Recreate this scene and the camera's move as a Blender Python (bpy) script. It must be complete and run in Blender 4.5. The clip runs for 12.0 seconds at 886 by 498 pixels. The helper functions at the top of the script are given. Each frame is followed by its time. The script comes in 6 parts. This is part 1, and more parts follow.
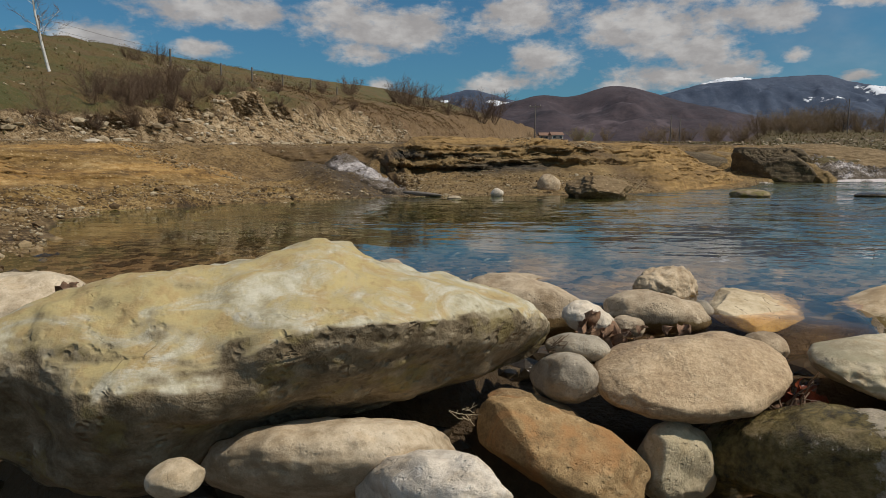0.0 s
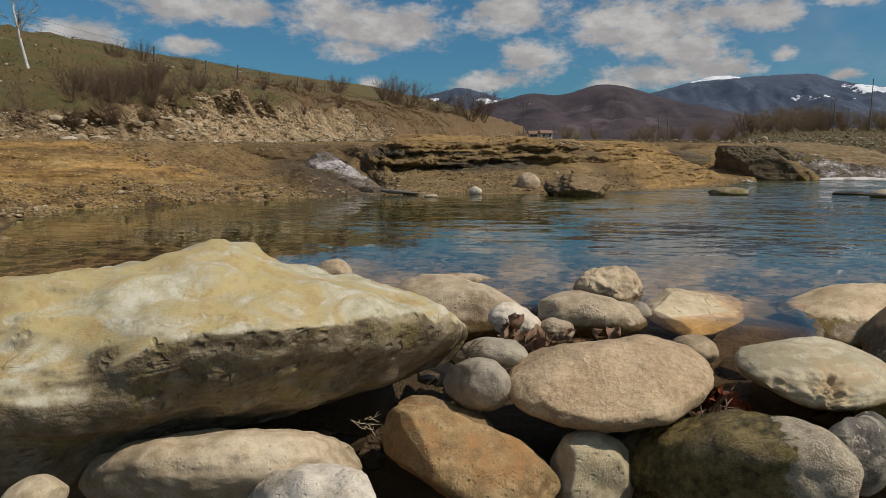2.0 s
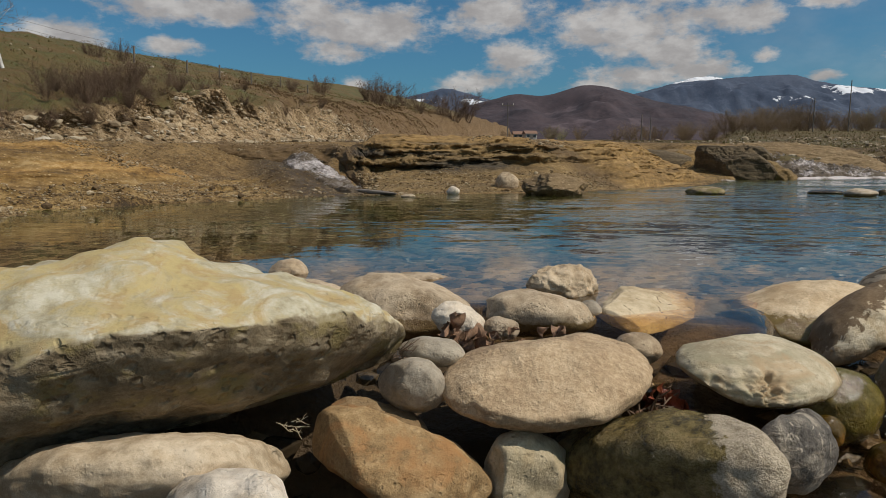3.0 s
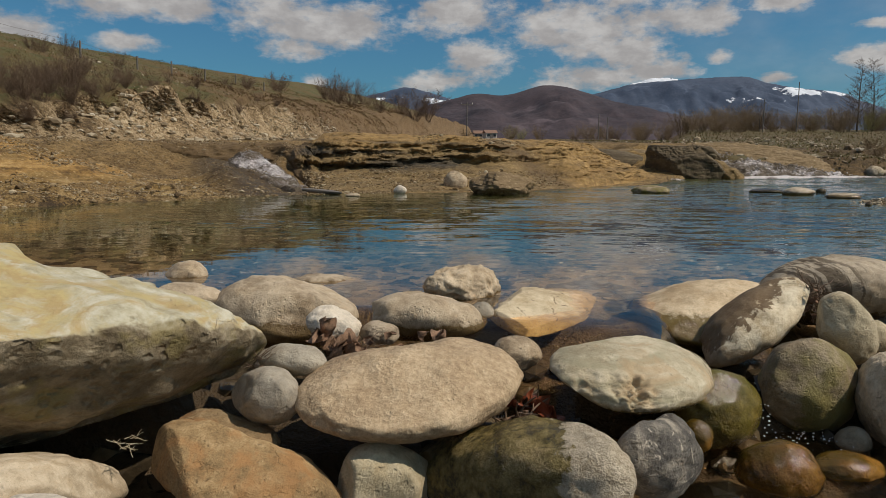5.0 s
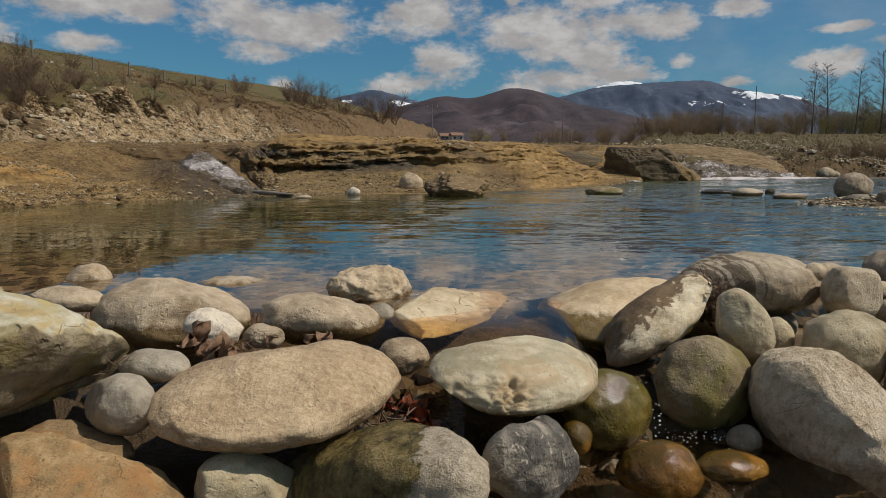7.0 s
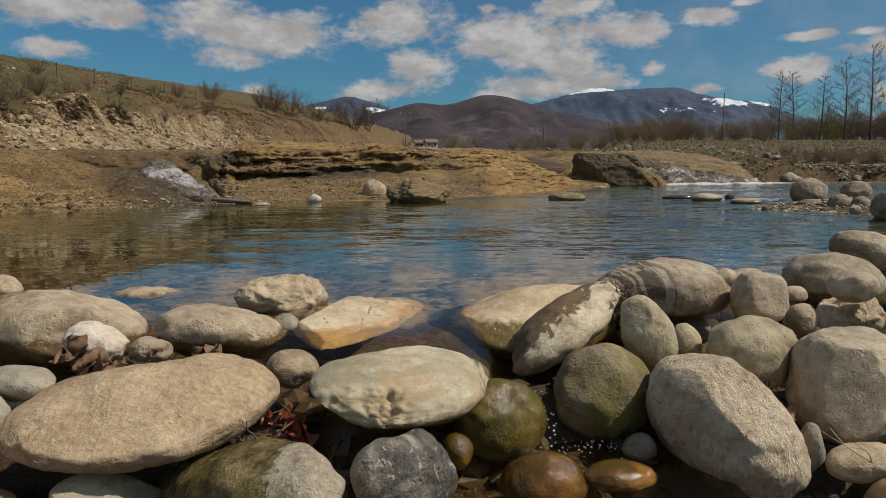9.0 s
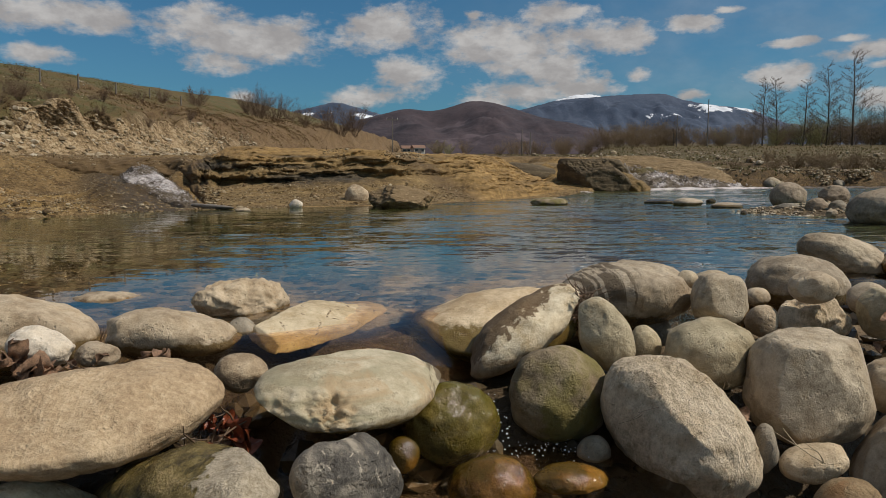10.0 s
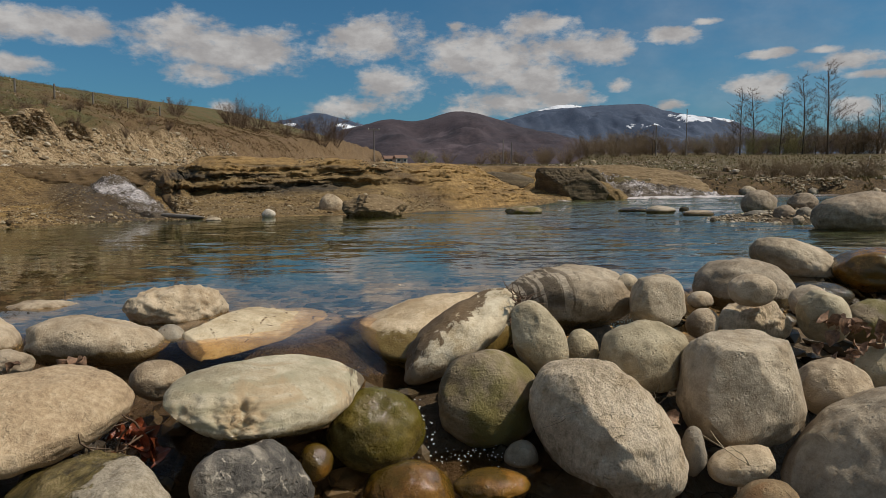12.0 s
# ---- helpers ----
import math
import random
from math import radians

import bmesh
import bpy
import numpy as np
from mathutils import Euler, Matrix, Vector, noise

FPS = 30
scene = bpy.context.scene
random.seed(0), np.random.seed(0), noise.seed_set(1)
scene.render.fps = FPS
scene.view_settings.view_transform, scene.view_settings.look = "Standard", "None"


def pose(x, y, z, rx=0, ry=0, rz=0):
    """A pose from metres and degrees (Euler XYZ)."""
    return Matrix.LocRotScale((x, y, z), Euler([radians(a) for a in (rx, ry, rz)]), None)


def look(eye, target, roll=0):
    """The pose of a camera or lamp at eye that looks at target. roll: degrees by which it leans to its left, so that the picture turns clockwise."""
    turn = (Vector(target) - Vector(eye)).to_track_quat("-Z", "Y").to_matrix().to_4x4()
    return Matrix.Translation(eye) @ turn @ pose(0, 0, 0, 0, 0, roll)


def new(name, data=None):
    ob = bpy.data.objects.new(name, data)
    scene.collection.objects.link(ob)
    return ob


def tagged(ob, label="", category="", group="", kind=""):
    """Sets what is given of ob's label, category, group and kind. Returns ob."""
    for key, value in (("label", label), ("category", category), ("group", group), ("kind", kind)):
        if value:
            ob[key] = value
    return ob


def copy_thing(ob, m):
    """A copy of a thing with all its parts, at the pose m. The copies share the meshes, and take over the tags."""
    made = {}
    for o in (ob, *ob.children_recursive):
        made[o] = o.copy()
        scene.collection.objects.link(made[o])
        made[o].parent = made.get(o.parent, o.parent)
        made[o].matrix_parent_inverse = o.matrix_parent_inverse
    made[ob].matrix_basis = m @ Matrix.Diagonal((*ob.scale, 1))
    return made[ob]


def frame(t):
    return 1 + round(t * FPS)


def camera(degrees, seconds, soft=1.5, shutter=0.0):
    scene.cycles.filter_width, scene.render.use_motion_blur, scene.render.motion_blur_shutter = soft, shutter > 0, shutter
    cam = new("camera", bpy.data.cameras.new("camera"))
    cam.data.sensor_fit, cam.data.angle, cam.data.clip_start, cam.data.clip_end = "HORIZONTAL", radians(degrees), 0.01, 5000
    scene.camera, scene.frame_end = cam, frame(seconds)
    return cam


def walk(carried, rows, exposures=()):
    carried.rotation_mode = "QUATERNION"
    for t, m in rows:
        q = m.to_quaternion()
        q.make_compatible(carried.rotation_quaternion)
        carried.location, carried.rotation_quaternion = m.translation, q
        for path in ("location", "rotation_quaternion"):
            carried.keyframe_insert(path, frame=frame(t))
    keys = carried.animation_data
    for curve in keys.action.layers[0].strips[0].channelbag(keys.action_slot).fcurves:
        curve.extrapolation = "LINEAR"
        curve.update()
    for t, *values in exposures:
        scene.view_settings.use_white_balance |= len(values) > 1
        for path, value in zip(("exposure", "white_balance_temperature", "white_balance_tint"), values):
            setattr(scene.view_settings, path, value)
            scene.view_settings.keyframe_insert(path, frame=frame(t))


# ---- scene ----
cam = camera(66.4, 12.0, soft=0.85)
PATH = [
    (0, (0.374, -0.035, 0.547), (0.225, 1.944, 0.303), 0.4),
    (0.5, (0.427, -0.01, 0.55), (0.279, 1.97, 0.305), 0.4),
    (1, (0.478, 0.015, 0.55), (0.335, 1.994, 0.304), 0.3),
    (1.5, (0.537, 0.05, 0.547), (0.402, 2.03, 0.299), 0.3),
    (2, (0.593, 0.066, 0.546), (0.472, 2.046, 0.297), 0.4),
    (2.5, (0.659, 0.089, 0.53), (0.559, 2.072, 0.286), 0.5),
    (3, (0.731, 0.113, 0.533), (0.652, 2.096, 0.286), 0.3),
    (5, (0.996, 0.207, 0.53), (1.029, 2.191, 0.281), 0.4),
    (5.5, (1.06, 0.222, 0.531), (1.12, 2.205, 0.281), 0.4),
    (6, (1.124, 0.24, 0.526), (1.207, 2.222, 0.278), 0.3),
    (6.5, (1.184, 0.251, 0.516), (1.288, 2.234, 0.273), 0.3),
    (7, (1.242, 0.268, 0.511), (1.369, 2.249, 0.27), 0.3),
    (9, (1.486, 0.286, 0.514), (1.684, 2.264, 0.292), 0.1),
    (9.5, (1.542, 0.283, 0.506), (1.754, 2.26, 0.294), 0.0),
    (10, (1.59, 0.291, 0.501), (1.823, 2.267, 0.296), 0.0),
    (10.5, (1.633, 0.3, 0.494), (1.884, 2.274, 0.296), 0.1),
    (11, (1.692, 0.302, 0.488), (1.952, 2.276, 0.298), -0.1),
    (11.5, (1.735, 0.3, 0.484), (2.004, 2.274, 0.3), -0.3),
    (12, (1.758, 0.293, 0.479), (2.04, 2.265, 0.303), -0.2),
]
walk(cam, [(t, look(eye, target, roll)) for t, eye, target, roll in PATH])

# ---------------------------------------------------------------- light
SUN_DIR = Vector((0.60, -0.20, 0.77)).normalized()
sun = new("sun", bpy.data.lights.new("sun", "SUN"))
sun.data.energy, sun.data.angle, sun.data.color = 4.9, radians(0.55), (0.99, 0.90, 0.785)
sun.rotation_euler = SUN_DIR.to_track_quat("Z", "Y").to_euler()
scene.view_settings.exposure = -0.61

# clouds: azimuth, elevation, half width, half height in degrees
CLOUDS_A = [(-31.0, 9.0, 3.7, 1.4), (-22.1, 11.7, 7.1, 1.2), (-12.4, 11.8, 4.3, 1.6), (-8.8, 10.6, 6.0, 1.6), (-11.1, 9.1, 2.8, 1.0), (-6.2, 11.3, 3.6, 1.5), (2.3, 12.1, 4.6, 1.9),
            (3.7, 8.6, 2.8, 1.8), (0.1, 6.7, 3.4, 0.9), (12.4, 10.6, 5.6, 2.4), (9.3, 10.8, 2.4, 1.8), (16.1, 8.9, 3.6, 1.9), (13.9, 7.1, 4.4, 1.1), (18.0, 7.4, 3.2, 1.1), (10.2, 6.2, 3.0, 0.7)]
CLOUDS_B = [(19.4, 11.3, 3.6, 1.2), (21.8, 11.2, 2.3, 1.3), (22.4, 8.2, 1.1, 0.6), (-23.4, 8.8, 2.4, 0.7), (-9.7, 6.5, 1.3, 0.7), (32.5, 7.7, 2.8, 1.1), (38.0, 8.9, 3.2, 0.8), (33.4, 9.9, 1.9, 0.4),
            (37.1, 9.9, 1.4, 0.35), (26.1, 11.8, 2.6, 0.7), (15.9, 13.1, 3.3, 1.0), (39.2, 5.7, 2.3, 0.9), (40.1, 8.0, 1.8, 0.4), (9.2, 13.2, 0.8, 0.4), (29.0, 12.6, 1.2, 0.3), (26.6, 6.6, 1.2, 0.5)]


class Nodes:
    """Short ways to build a node tree."""

    def __init__(self, tree):
        self.t = tree

    def n(self, kind, **kw):
        node = self.t.nodes.new("ShaderNode" + kind)
        for k, v in kw.items():
            setattr(node, k, v)
        return node

    def put(self, socket, value):
        if hasattr(value, "is_output"):
            self.t.links.new(value, socket)
        else:
            socket.default_value = value

    def math(self, op, a, b=0.0, c=0.0, clamp=False):
        node = self.n("Math", operation=op, use_clamp=clamp)
        for i, v in enumerate((a, b, c)):
            self.put(node.inputs[i], v)
        return node.outputs[0]

    def vec(self, op, a, b=(0, 0, 0)):
        node = self.n("VectorMath", operation=op)
        self.put(node.inputs[0], a)
        if op == "SCALE":
            self.put(node.inputs["Scale"], b)
        else:
            self.put(node.inputs[1], b)
        return node.outputs["Value"] if op in ("LENGTH", "DOT_PRODUCT") else node.outputs[0]

    def noise(self, v, scale, detail=5.0, rough=0.6, dist=0.0):
        node = self.n("TexNoise")
        self.put(node.inputs["Vector"], v)
        for k, x in (("Scale", scale), ("Detail", detail), ("Roughness", rough), ("Distortion", dist)):
            node.inputs[k].default_value = x
        return node.outputs["Fac"]

    def voronoi(self, v, scale, feature="F1", rand=1.0):
        node = self.n("TexVoronoi", feature=feature)
        self.put(node.inputs["Vector"], v)
        node.inputs["Scale"].default_value = scale
        node.inputs["Randomness"].default_value = rand
        return node

    def step(self, x, lo, hi):
        node = self.n("MapRange", interpolation_type="SMOOTHSTEP")
        self.put(node.inputs[0], x)
        node.inputs[1].default_value, node.inputs[2].default_value = lo, hi
        return node.outputs[0]

    def ramp(self, fac, stops):
        node = self.n("ValToRGB")
        self.put(node.inputs[0], fac)
        el = node.color_ramp.elements
        while len(el) < len(stops):
            el.new(0.5)
        for e, (p, c) in zip(el, stops):
            e.position, e.color = p, (*c, 1)
        return node.outputs[0]

    def mix(self, fac, a, b, mode="MIX"):
        node = self.n("Mix", data_type="RGBA", blend_type=mode)
        self.put(node.inputs[0], fac)
        for i, v in ((6, a), (7, b)):
            self.put(node.inputs[i], (*v, 1) if isinstance(v, tuple) and len(v) == 3 else v)
        return node.outputs[2]

    def bump(self, height, strength, distance, normal=None):
        node = self.n("Bump")
        node.inputs["Strength"].default_value, node.inputs["Distance"].default_value = strength, distance
        self.put(node.inputs["Height"], height)
        if normal is not None:
            self.put(node.inputs["Normal"], normal)
        return node.outputs[0]


world = bpy.data.worlds.new("world")
scene.world = world
world.use_nodes = True
W = Nodes(world.node_tree)
bg = world.node_tree.nodes["Background"]
sky = W.n("TexSky", sky_type="NISHITA", sun_disc=False, sun_elevation=math.asin(SUN_DIR.z), sun_rotation=math.atan2(SUN_DIR.x, SUN_DIR.y), altitude=500, dust_density=2.0, ozone_density=1.6)
gen = W.n("TexCoord").outputs["Generated"]
sep = W.n("SeparateXYZ")
W.put(sep.inputs[0], gen)
az = W.math("MULTIPLY", W.math("ARCTAN2", sep.outputs[0], sep.outputs[1]), 57.2958)
el = W.math("MULTIPLY", W.math("ARCSINE", sep.outputs[2]), 57.2958)
flat = W.n("CombineXYZ")
W.put(flat.inputs[0], az), W.put(flat.inputs[1], el)
stretch = W.vec("MULTIPLY", flat.outputs[0], (0.55, 1.0, 1.0))
billow = W.noise(stretch, 0.62, 8, 0.62)
fine = W.noise(stretch, 2.2, 6, 0.6)
core = None
for a0, e0, hw, hh in CLOUDS_A + CLOUDS_B:
    d = W.vec("LENGTH", W.vec("MULTIPLY", W.vec("SUBTRACT", flat.outputs[0], (a0, e0, 0)), (1 / hw, 1 / hh, 0)))
    blob = W.math("SUBTRACT", 1.0, d)
    core = blob if core is None else W.math("SMOOTH_MAX", core, blob, 0.25)
# away from the valley the same broken cloud goes on
beyond = W.math("SUBTRACT", W.math("MULTIPLY", W.noise(stretch, 0.11, 4, 0.5), 3.0), 1.50)
outside = W.math("MAXIMUM", W.step(el, 14, 20), W.step(W.math("ABSOLUTE", az), 42, 52))
core = W.math("MAXIMUM", core, W.math("SUBTRACT", beyond, W.math("MULTIPLY", W.math("SUBTRACT", 1.0, outside), 4.0)))
dens = W.math("ADD", core, W.math("MULTIPLY", W.math("SUBTRACT", billow, 0.5), 2.3))
dens = W.math("ADD", dens, W.math("MULTIPLY", W.math("SUBTRACT", fine, 0.5), 0.7))
cover = W.math("MULTIPLY", W.step(dens, -0.22, 0.62), W.step(el, 1.0, 5.0))
body = W.mix(W.step(W.noise(W.vec("ADD", stretch, (3.1, -1.2, 0)), 0.55, 6, 0.6), 0.35, 0.7), (6.6, 6.2, 6.0), (10.2, 9.8, 9.4))
skycol = W.mix(1.0, sky.outputs[0], (0.53, 1.08, 1.30), "MULTIPLY")
veil = W.math("MULTIPLY", W.math("MULTIPLY", W.step(az, -2.0, 34.0), W.step(W.noise(stretch, 0.25, 5, 0.6), 0.25, 0.75)), 0.20)
W.put(bg.inputs[0], W.mix(W.math("MULTIPLY", W.math("MAXIMUM", cover, veil), 0.93), skycol, body))
bg.inputs[1].default_value = 0.080


# ---------------------------------------------------------------- materials
def material(name, rough=0.8):
    m = bpy.data.materials.new(name)
    m.use_nodes = True
    k = Nodes(m.node_tree)
    b = m.node_tree.nodes["Principled BSDF"]
    b.inputs["Roughness"].default_value = rough
    return m, k, b


def object_coords(k, spread=7.0):
    c = k.n("TexCoord").outputs["Object"]
    r = k.math("MULTIPLY", k.n("ObjectInfo").outputs["Random"], spread)
    return k.vec("ADD", c, r), c


def stone_material(name, dark, mid, light, grain=1.0, patch=None, patch_level=0.6, veins=None, vein_size=9.0, band=None, wet_line=None, wet_tint=(0.42, 0.36, 0.24), wet_all=0.0, moss=None, moss_level=0.5, pits=0.5, bump=1.0, groove=None, drips=None, mid_size=22.0, vein_width=0.035, blotch=0.35, scratches=1.0):
    """Weathered river stone: broad tone, blotches, grain, pits; patch: stains; veins; band: layering; wet_line: height below which it is wet."""
    m, k, b = material(name, 0.82)
    v, raw = object_coords(k)
    big = k.noise(v, 5.0, 4, 0.55)
    mid_n = k.noise(v if groove is None else k.vec("MULTIPLY", v, groove), mid_size, 6, 0.68)
    small = k.noise(v, 190.0 * grain, 5, 0.75)
    broad = k.noise(k.vec("ADD", v, (1.7, 5.1, 0.4)), 2.6, 3, 0.5)
    tone = k.math("ADD", k.math("ADD", k.math("MULTIPLY", big, 0.27), k.math("MULTIPLY", broad, 0.22)), k.math("ADD", k.math("MULTIPLY", mid_n, 0.36), k.math("MULTIPLY", small, 0.15)))
    col = k.ramp(tone, [(0.425, dark), (0.5, mid), (0.575, light)])
    speck = k.voronoi(v, 330.0 * grain)
    kind = k.n("SeparateColor")
    k.put(kind.inputs[0], speck.outputs["Color"])
    fleck = k.math("MULTIPLY", k.step(speck.outputs["Distance"], 0.42, 0.2), k.step(kind.outputs[0], 0.62, 0.72))
    col = k.mix(k.math("MULTIPLY", fleck, 0.30), col, tuple(c * 0.4 for c in dark))
    fleck = k.math("MULTIPLY", k.step(speck.outputs["Distance"], 0.42, 0.2), k.step(kind.outputs[1], 0.74, 0.84))
    col = k.mix(k.math("MULTIPLY", fleck, 0.25), col, tuple(min(1.0, c * 1.3) for c in light))
    blot = k.noise(k.vec("ADD", v, (4.7, 1.3, 2.9)), 11.0, 5, 0.6)
    col = k.mix(k.math("MULTIPLY", k.step(blot, 0.50, 0.66), blotch), col, k.mix(1.0, col, (0.72, 0.60, 0.42), "MULTIPLY"))
    if band:
        lay = k.n("TexWave", wave_type="BANDS", bands_direction="Z")
        k.put(lay.inputs["Vector"], v)
        for s, x in (("Scale", 9.0), ("Distortion", 2.6), ("Detail", 3.0), ("Detail Scale", 1.4)):
            lay.inputs[s].default_value = x
        col = k.mix(k.math("MULTIPLY", k.math("MULTIPLY", k.step(lay.outputs["Fac"], 0.35, 0.8), k.step(big, 0.38, 0.52)), 0.8), col, band)
        col = k.mix(k.math("MULTIPLY", k.n("Attribute", attribute_name="hollow").outputs["Fac"], k.step(mid_n, 0.42, 0.58)), col, (0.33, 0.25, 0.15))
    if patch:
        pn = k.noise(v, 7.0, 7, 0.62, 0.6)
        col = k.mix(k.math("MULTIPLY", k.step(pn, patch_level - 0.07, patch_level + 0.07), 0.75), col, patch)
    if veins:
        ve = k.voronoi(k.vec("ADD", v, k.vec("SCALE", k.n("TexNoise").outputs["Color"], 0.05)), vein_size, "DISTANCE_TO_EDGE")
        vm = k.math("MULTIPLY", k.step(ve.outputs["Distance"], vein_width, 0.004), k.step(mid_n, 0.55 - 1.4 * vein_width, 0.66 - 1.4 * vein_width))
        col = k.mix(vm, col, veins)
    pit = k.voronoi(k.vec("ADD", v, k.vec("SCALE", k.noise(v, 30, 3), 0.02)), 55.0)
    pitm = k.math("MULTIPLY", k.step(pit.outputs["Distance"], 0.32, 0.1), k.step(mid_n, 0.46, 0.6))
    col = k.mix(k.math("MULTIPLY", pitm, 0.55 * pits), col, tuple(c * 0.35 for c in dark))
    rough = 0.82
    pos = k.n("SeparateXYZ")
    k.put(pos.inputs[0], k.n("NewGeometry").outputs["Position"])
    if moss:
        mm = k.step(k.noise(v, 6.0, 6, 0.6), moss_level - 0.08, moss_level + 0.08)
        col = k.mix(k.math("MULTIPLY", mm, 0.85), col, moss)
    if wet_line is not None or wet_all:
        lvl = k.math("ADD", pos.outputs[2], k.math("MULTIPLY", k.math("SUBTRACT", mid_n, 0.5), 0.05))
        wet = k.step(lvl, wet_line + 0.014, wet_line - 0.008) if wet_line is not None else wet_all
        col = k.mix(wet, col, k.mix(1.0, col, wet_tint, "MULTIPLY"))
        k.put(b.inputs["Roughness"], k.math("SUBTRACT", rough, k.math("MULTIPLY", wet, 0.70)))
    if drips:
        # dark run-off streaks down one end of the stone
        ends = k.n("SeparateXYZ")
        k.put(ends.inputs[0], raw)
        run = k.noise(k.vec("MULTIPLY", raw, (36.0, 4.0, 3.0)), 1.0, 3, 0.6)
        here = k.math("MULTIPLY", k.step(ends.outputs[0], drips[1], drips[0]), k.step(ends.outputs[2], drips[2], drips[2] + 0.04))
        col = k.mix(k.math("MULTIPLY", k.math("MULTIPLY", k.step(run, 0.49, 0.54), here), 0.85), col, (0.085, 0.062, 0.036))
    own = k.n("ObjectInfo").outputs["Random"]
    col = k.mix(1.0, col, k.ramp(own, [(0.0, (0.99, 0.90, 0.80)), (0.35, (1.16, 1.04, 0.88)), (0.65, (1.10, 1.01, 0.90)), (1.0, (1.30, 1.15, 0.93))]), "MULTIPLY")
    # fine scratches and shallow chips over the worn surface
    scratch = k.voronoi(k.vec("ADD", k.vec("MULTIPLY", v, (1.0, 1.4, 2.6)), k.vec("SCALE", k.noise(v, 12, 4), 0.06)), 11.0, "DISTANCE_TO_EDGE")
    cut = k.math("MULTIPLY", k.step(scratch.outputs["Distance"], 0.022, 0.0), k.step(blot, 0.54, 0.62))
    chip = k.step(k.noise(k.vec("ADD", v, (2.2, 7.7, 1.1)), 26.0, 3, 0.5), 0.60, 0.66)
    h = k.math("ADD", k.math("ADD", k.math("MULTIPLY", mid_n, 0.58), k.math("MULTIPLY", chip, -0.12)), k.math("ADD", k.math("MULTIPLY", small, 0.125), k.math("ADD", k.math("MULTIPLY", pitm, -0.40 * pits), k.math("MULTIPLY", cut, -0.08 * scratches))))
    col = k.mix(k.math("MULTIPLY", cut, 0.22 * scratches), col, tuple(c * 0.5 for c in dark))
    k.put(b.inputs["Base Color"], col)
    k.put(b.inputs["Normal"], k.bump(h, 0.9 * bump, 0.015))
    return m


SAND = stone_material("pale_sandstone", (0.26, 0.21, 0.15), (0.40, 0.34, 0.26), (0.52, 0.46, 0.37))
SANDW = stone_material("pale_sandstone_waterline", (0.26, 0.21, 0.15), (0.41, 0.35, 0.27), (0.53, 0.47, 0.38), wet_line=0.0)
BUFF = stone_material("coarse_buff_sandstone", (0.30, 0.225, 0.15), (0.43, 0.34, 0.235), (0.55, 0.46, 0.34), grain=0.6, pits=0.3, bump=1.0, mid_size=60.0, blotch=0.10, scratches=0.0)
CREAM = stone_material("cream_stone_waterline", (0.40, 0.315, 0.205), (0.57, 0.48, 0.345), (0.69, 0.61, 0.47), wet_line=-0.022, wet_tint=(0.26, 0.225, 0.10), bump=0.7)
GREYD = stone_material("grey_tan_boulder", (0.19, 0.155, 0.115), (0.29, 0.245, 0.19), (0.40, 0.345, 0.275))
CURRENT = stone_material("stone_awash", (0.22, 0.19, 0.15), (0.36, 0.32, 0.26), (0.50, 0.45, 0.38), wet_line=0.055)
CREAMDRY = stone_material("dry_cream_stone", (0.33, 0.28, 0.205), (0.49, 0.435, 0.345), (0.62, 0.57, 0.48), bump=0.5)
WHITE = stone_material("white_limestone", (0.42, 0.39, 0.35), (0.60, 0.57, 0.52), (0.72, 0.70, 0.66), veins=(0.75, 0.74, 0.72))
ROUGH = stone_material("rough_pale_stone", (0.37, 0.30, 0.205), (0.63, 0.54, 0.41), (0.80, 0.72, 0.59), patch=(0.30, 0.20, 0.10), patch_level=0.66, pits=0.25, bump=2.6, grain=0.8, groove=(1.4, 1.0, 0.7), mid_size=40.0)
GREY = stone_material("grey_stone", (0.235, 0.20, 0.15), (0.375, 0.33, 0.26), (0.51, 0.46, 0.375))
COOL = stone_material("cool_grey_stone", (0.165, 0.155, 0.135), (0.265, 0.25, 0.22), (0.36, 0.345, 0.31), bump=0.7)
STREAKED = stone_material("grey_stone_with_streaks", (0.235, 0.20, 0.15), (0.36, 0.315, 0.25), (0.49, 0.44, 0.36), wet_line=0.0, drips=(-0.10, 0.04, 0.0))
GREYW = stone_material("grey_stone_waterline", (0.235, 0.20, 0.15), (0.375, 0.33, 0.26), (0.51, 0.46, 0.375), wet_line=0.0)
GREEN = stone_material("greenish_grey_stone", (0.26, 0.235, 0.16), (0.385, 0.35, 0.255), (0.50, 0.46, 0.35))
BANDED = stone_material("banded_greenish_stone", (0.30, 0.275, 0.20), (0.435, 0.41, 0.325), (0.55, 0.53, 0.44), band=(0.315, 0.305, 0.225), patch=(0.40, 0.31, 0.20), patch_level=0.60, bump=0.7, wet_line=-0.078, wet_tint=(0.40, 0.33, 0.22), blotch=0.15, scratches=0.4, drips=(0.215, 0.165, -0.075))
BROWN = stone_material("rusty_brown_stone", (0.15, 0.105, 0.055), (0.27, 0.195, 0.105), (0.40, 0.31, 0.19), patch=(0.33, 0.185, 0.08), patch_level=0.53, bump=1.2)
YELLOW = stone_material("ochre_slab_stone", (0.35, 0.285, 0.185), (0.50, 0.435, 0.315), (0.62, 0.56, 0.43), patch=(0.33, 0.235, 0.11), patch_level=0.66, veins=(0.14, 0.09, 0.045), vein_size=6.0, wet_line=-0.012, wet_tint=(0.74, 0.64, 0.42), bump=0.7)
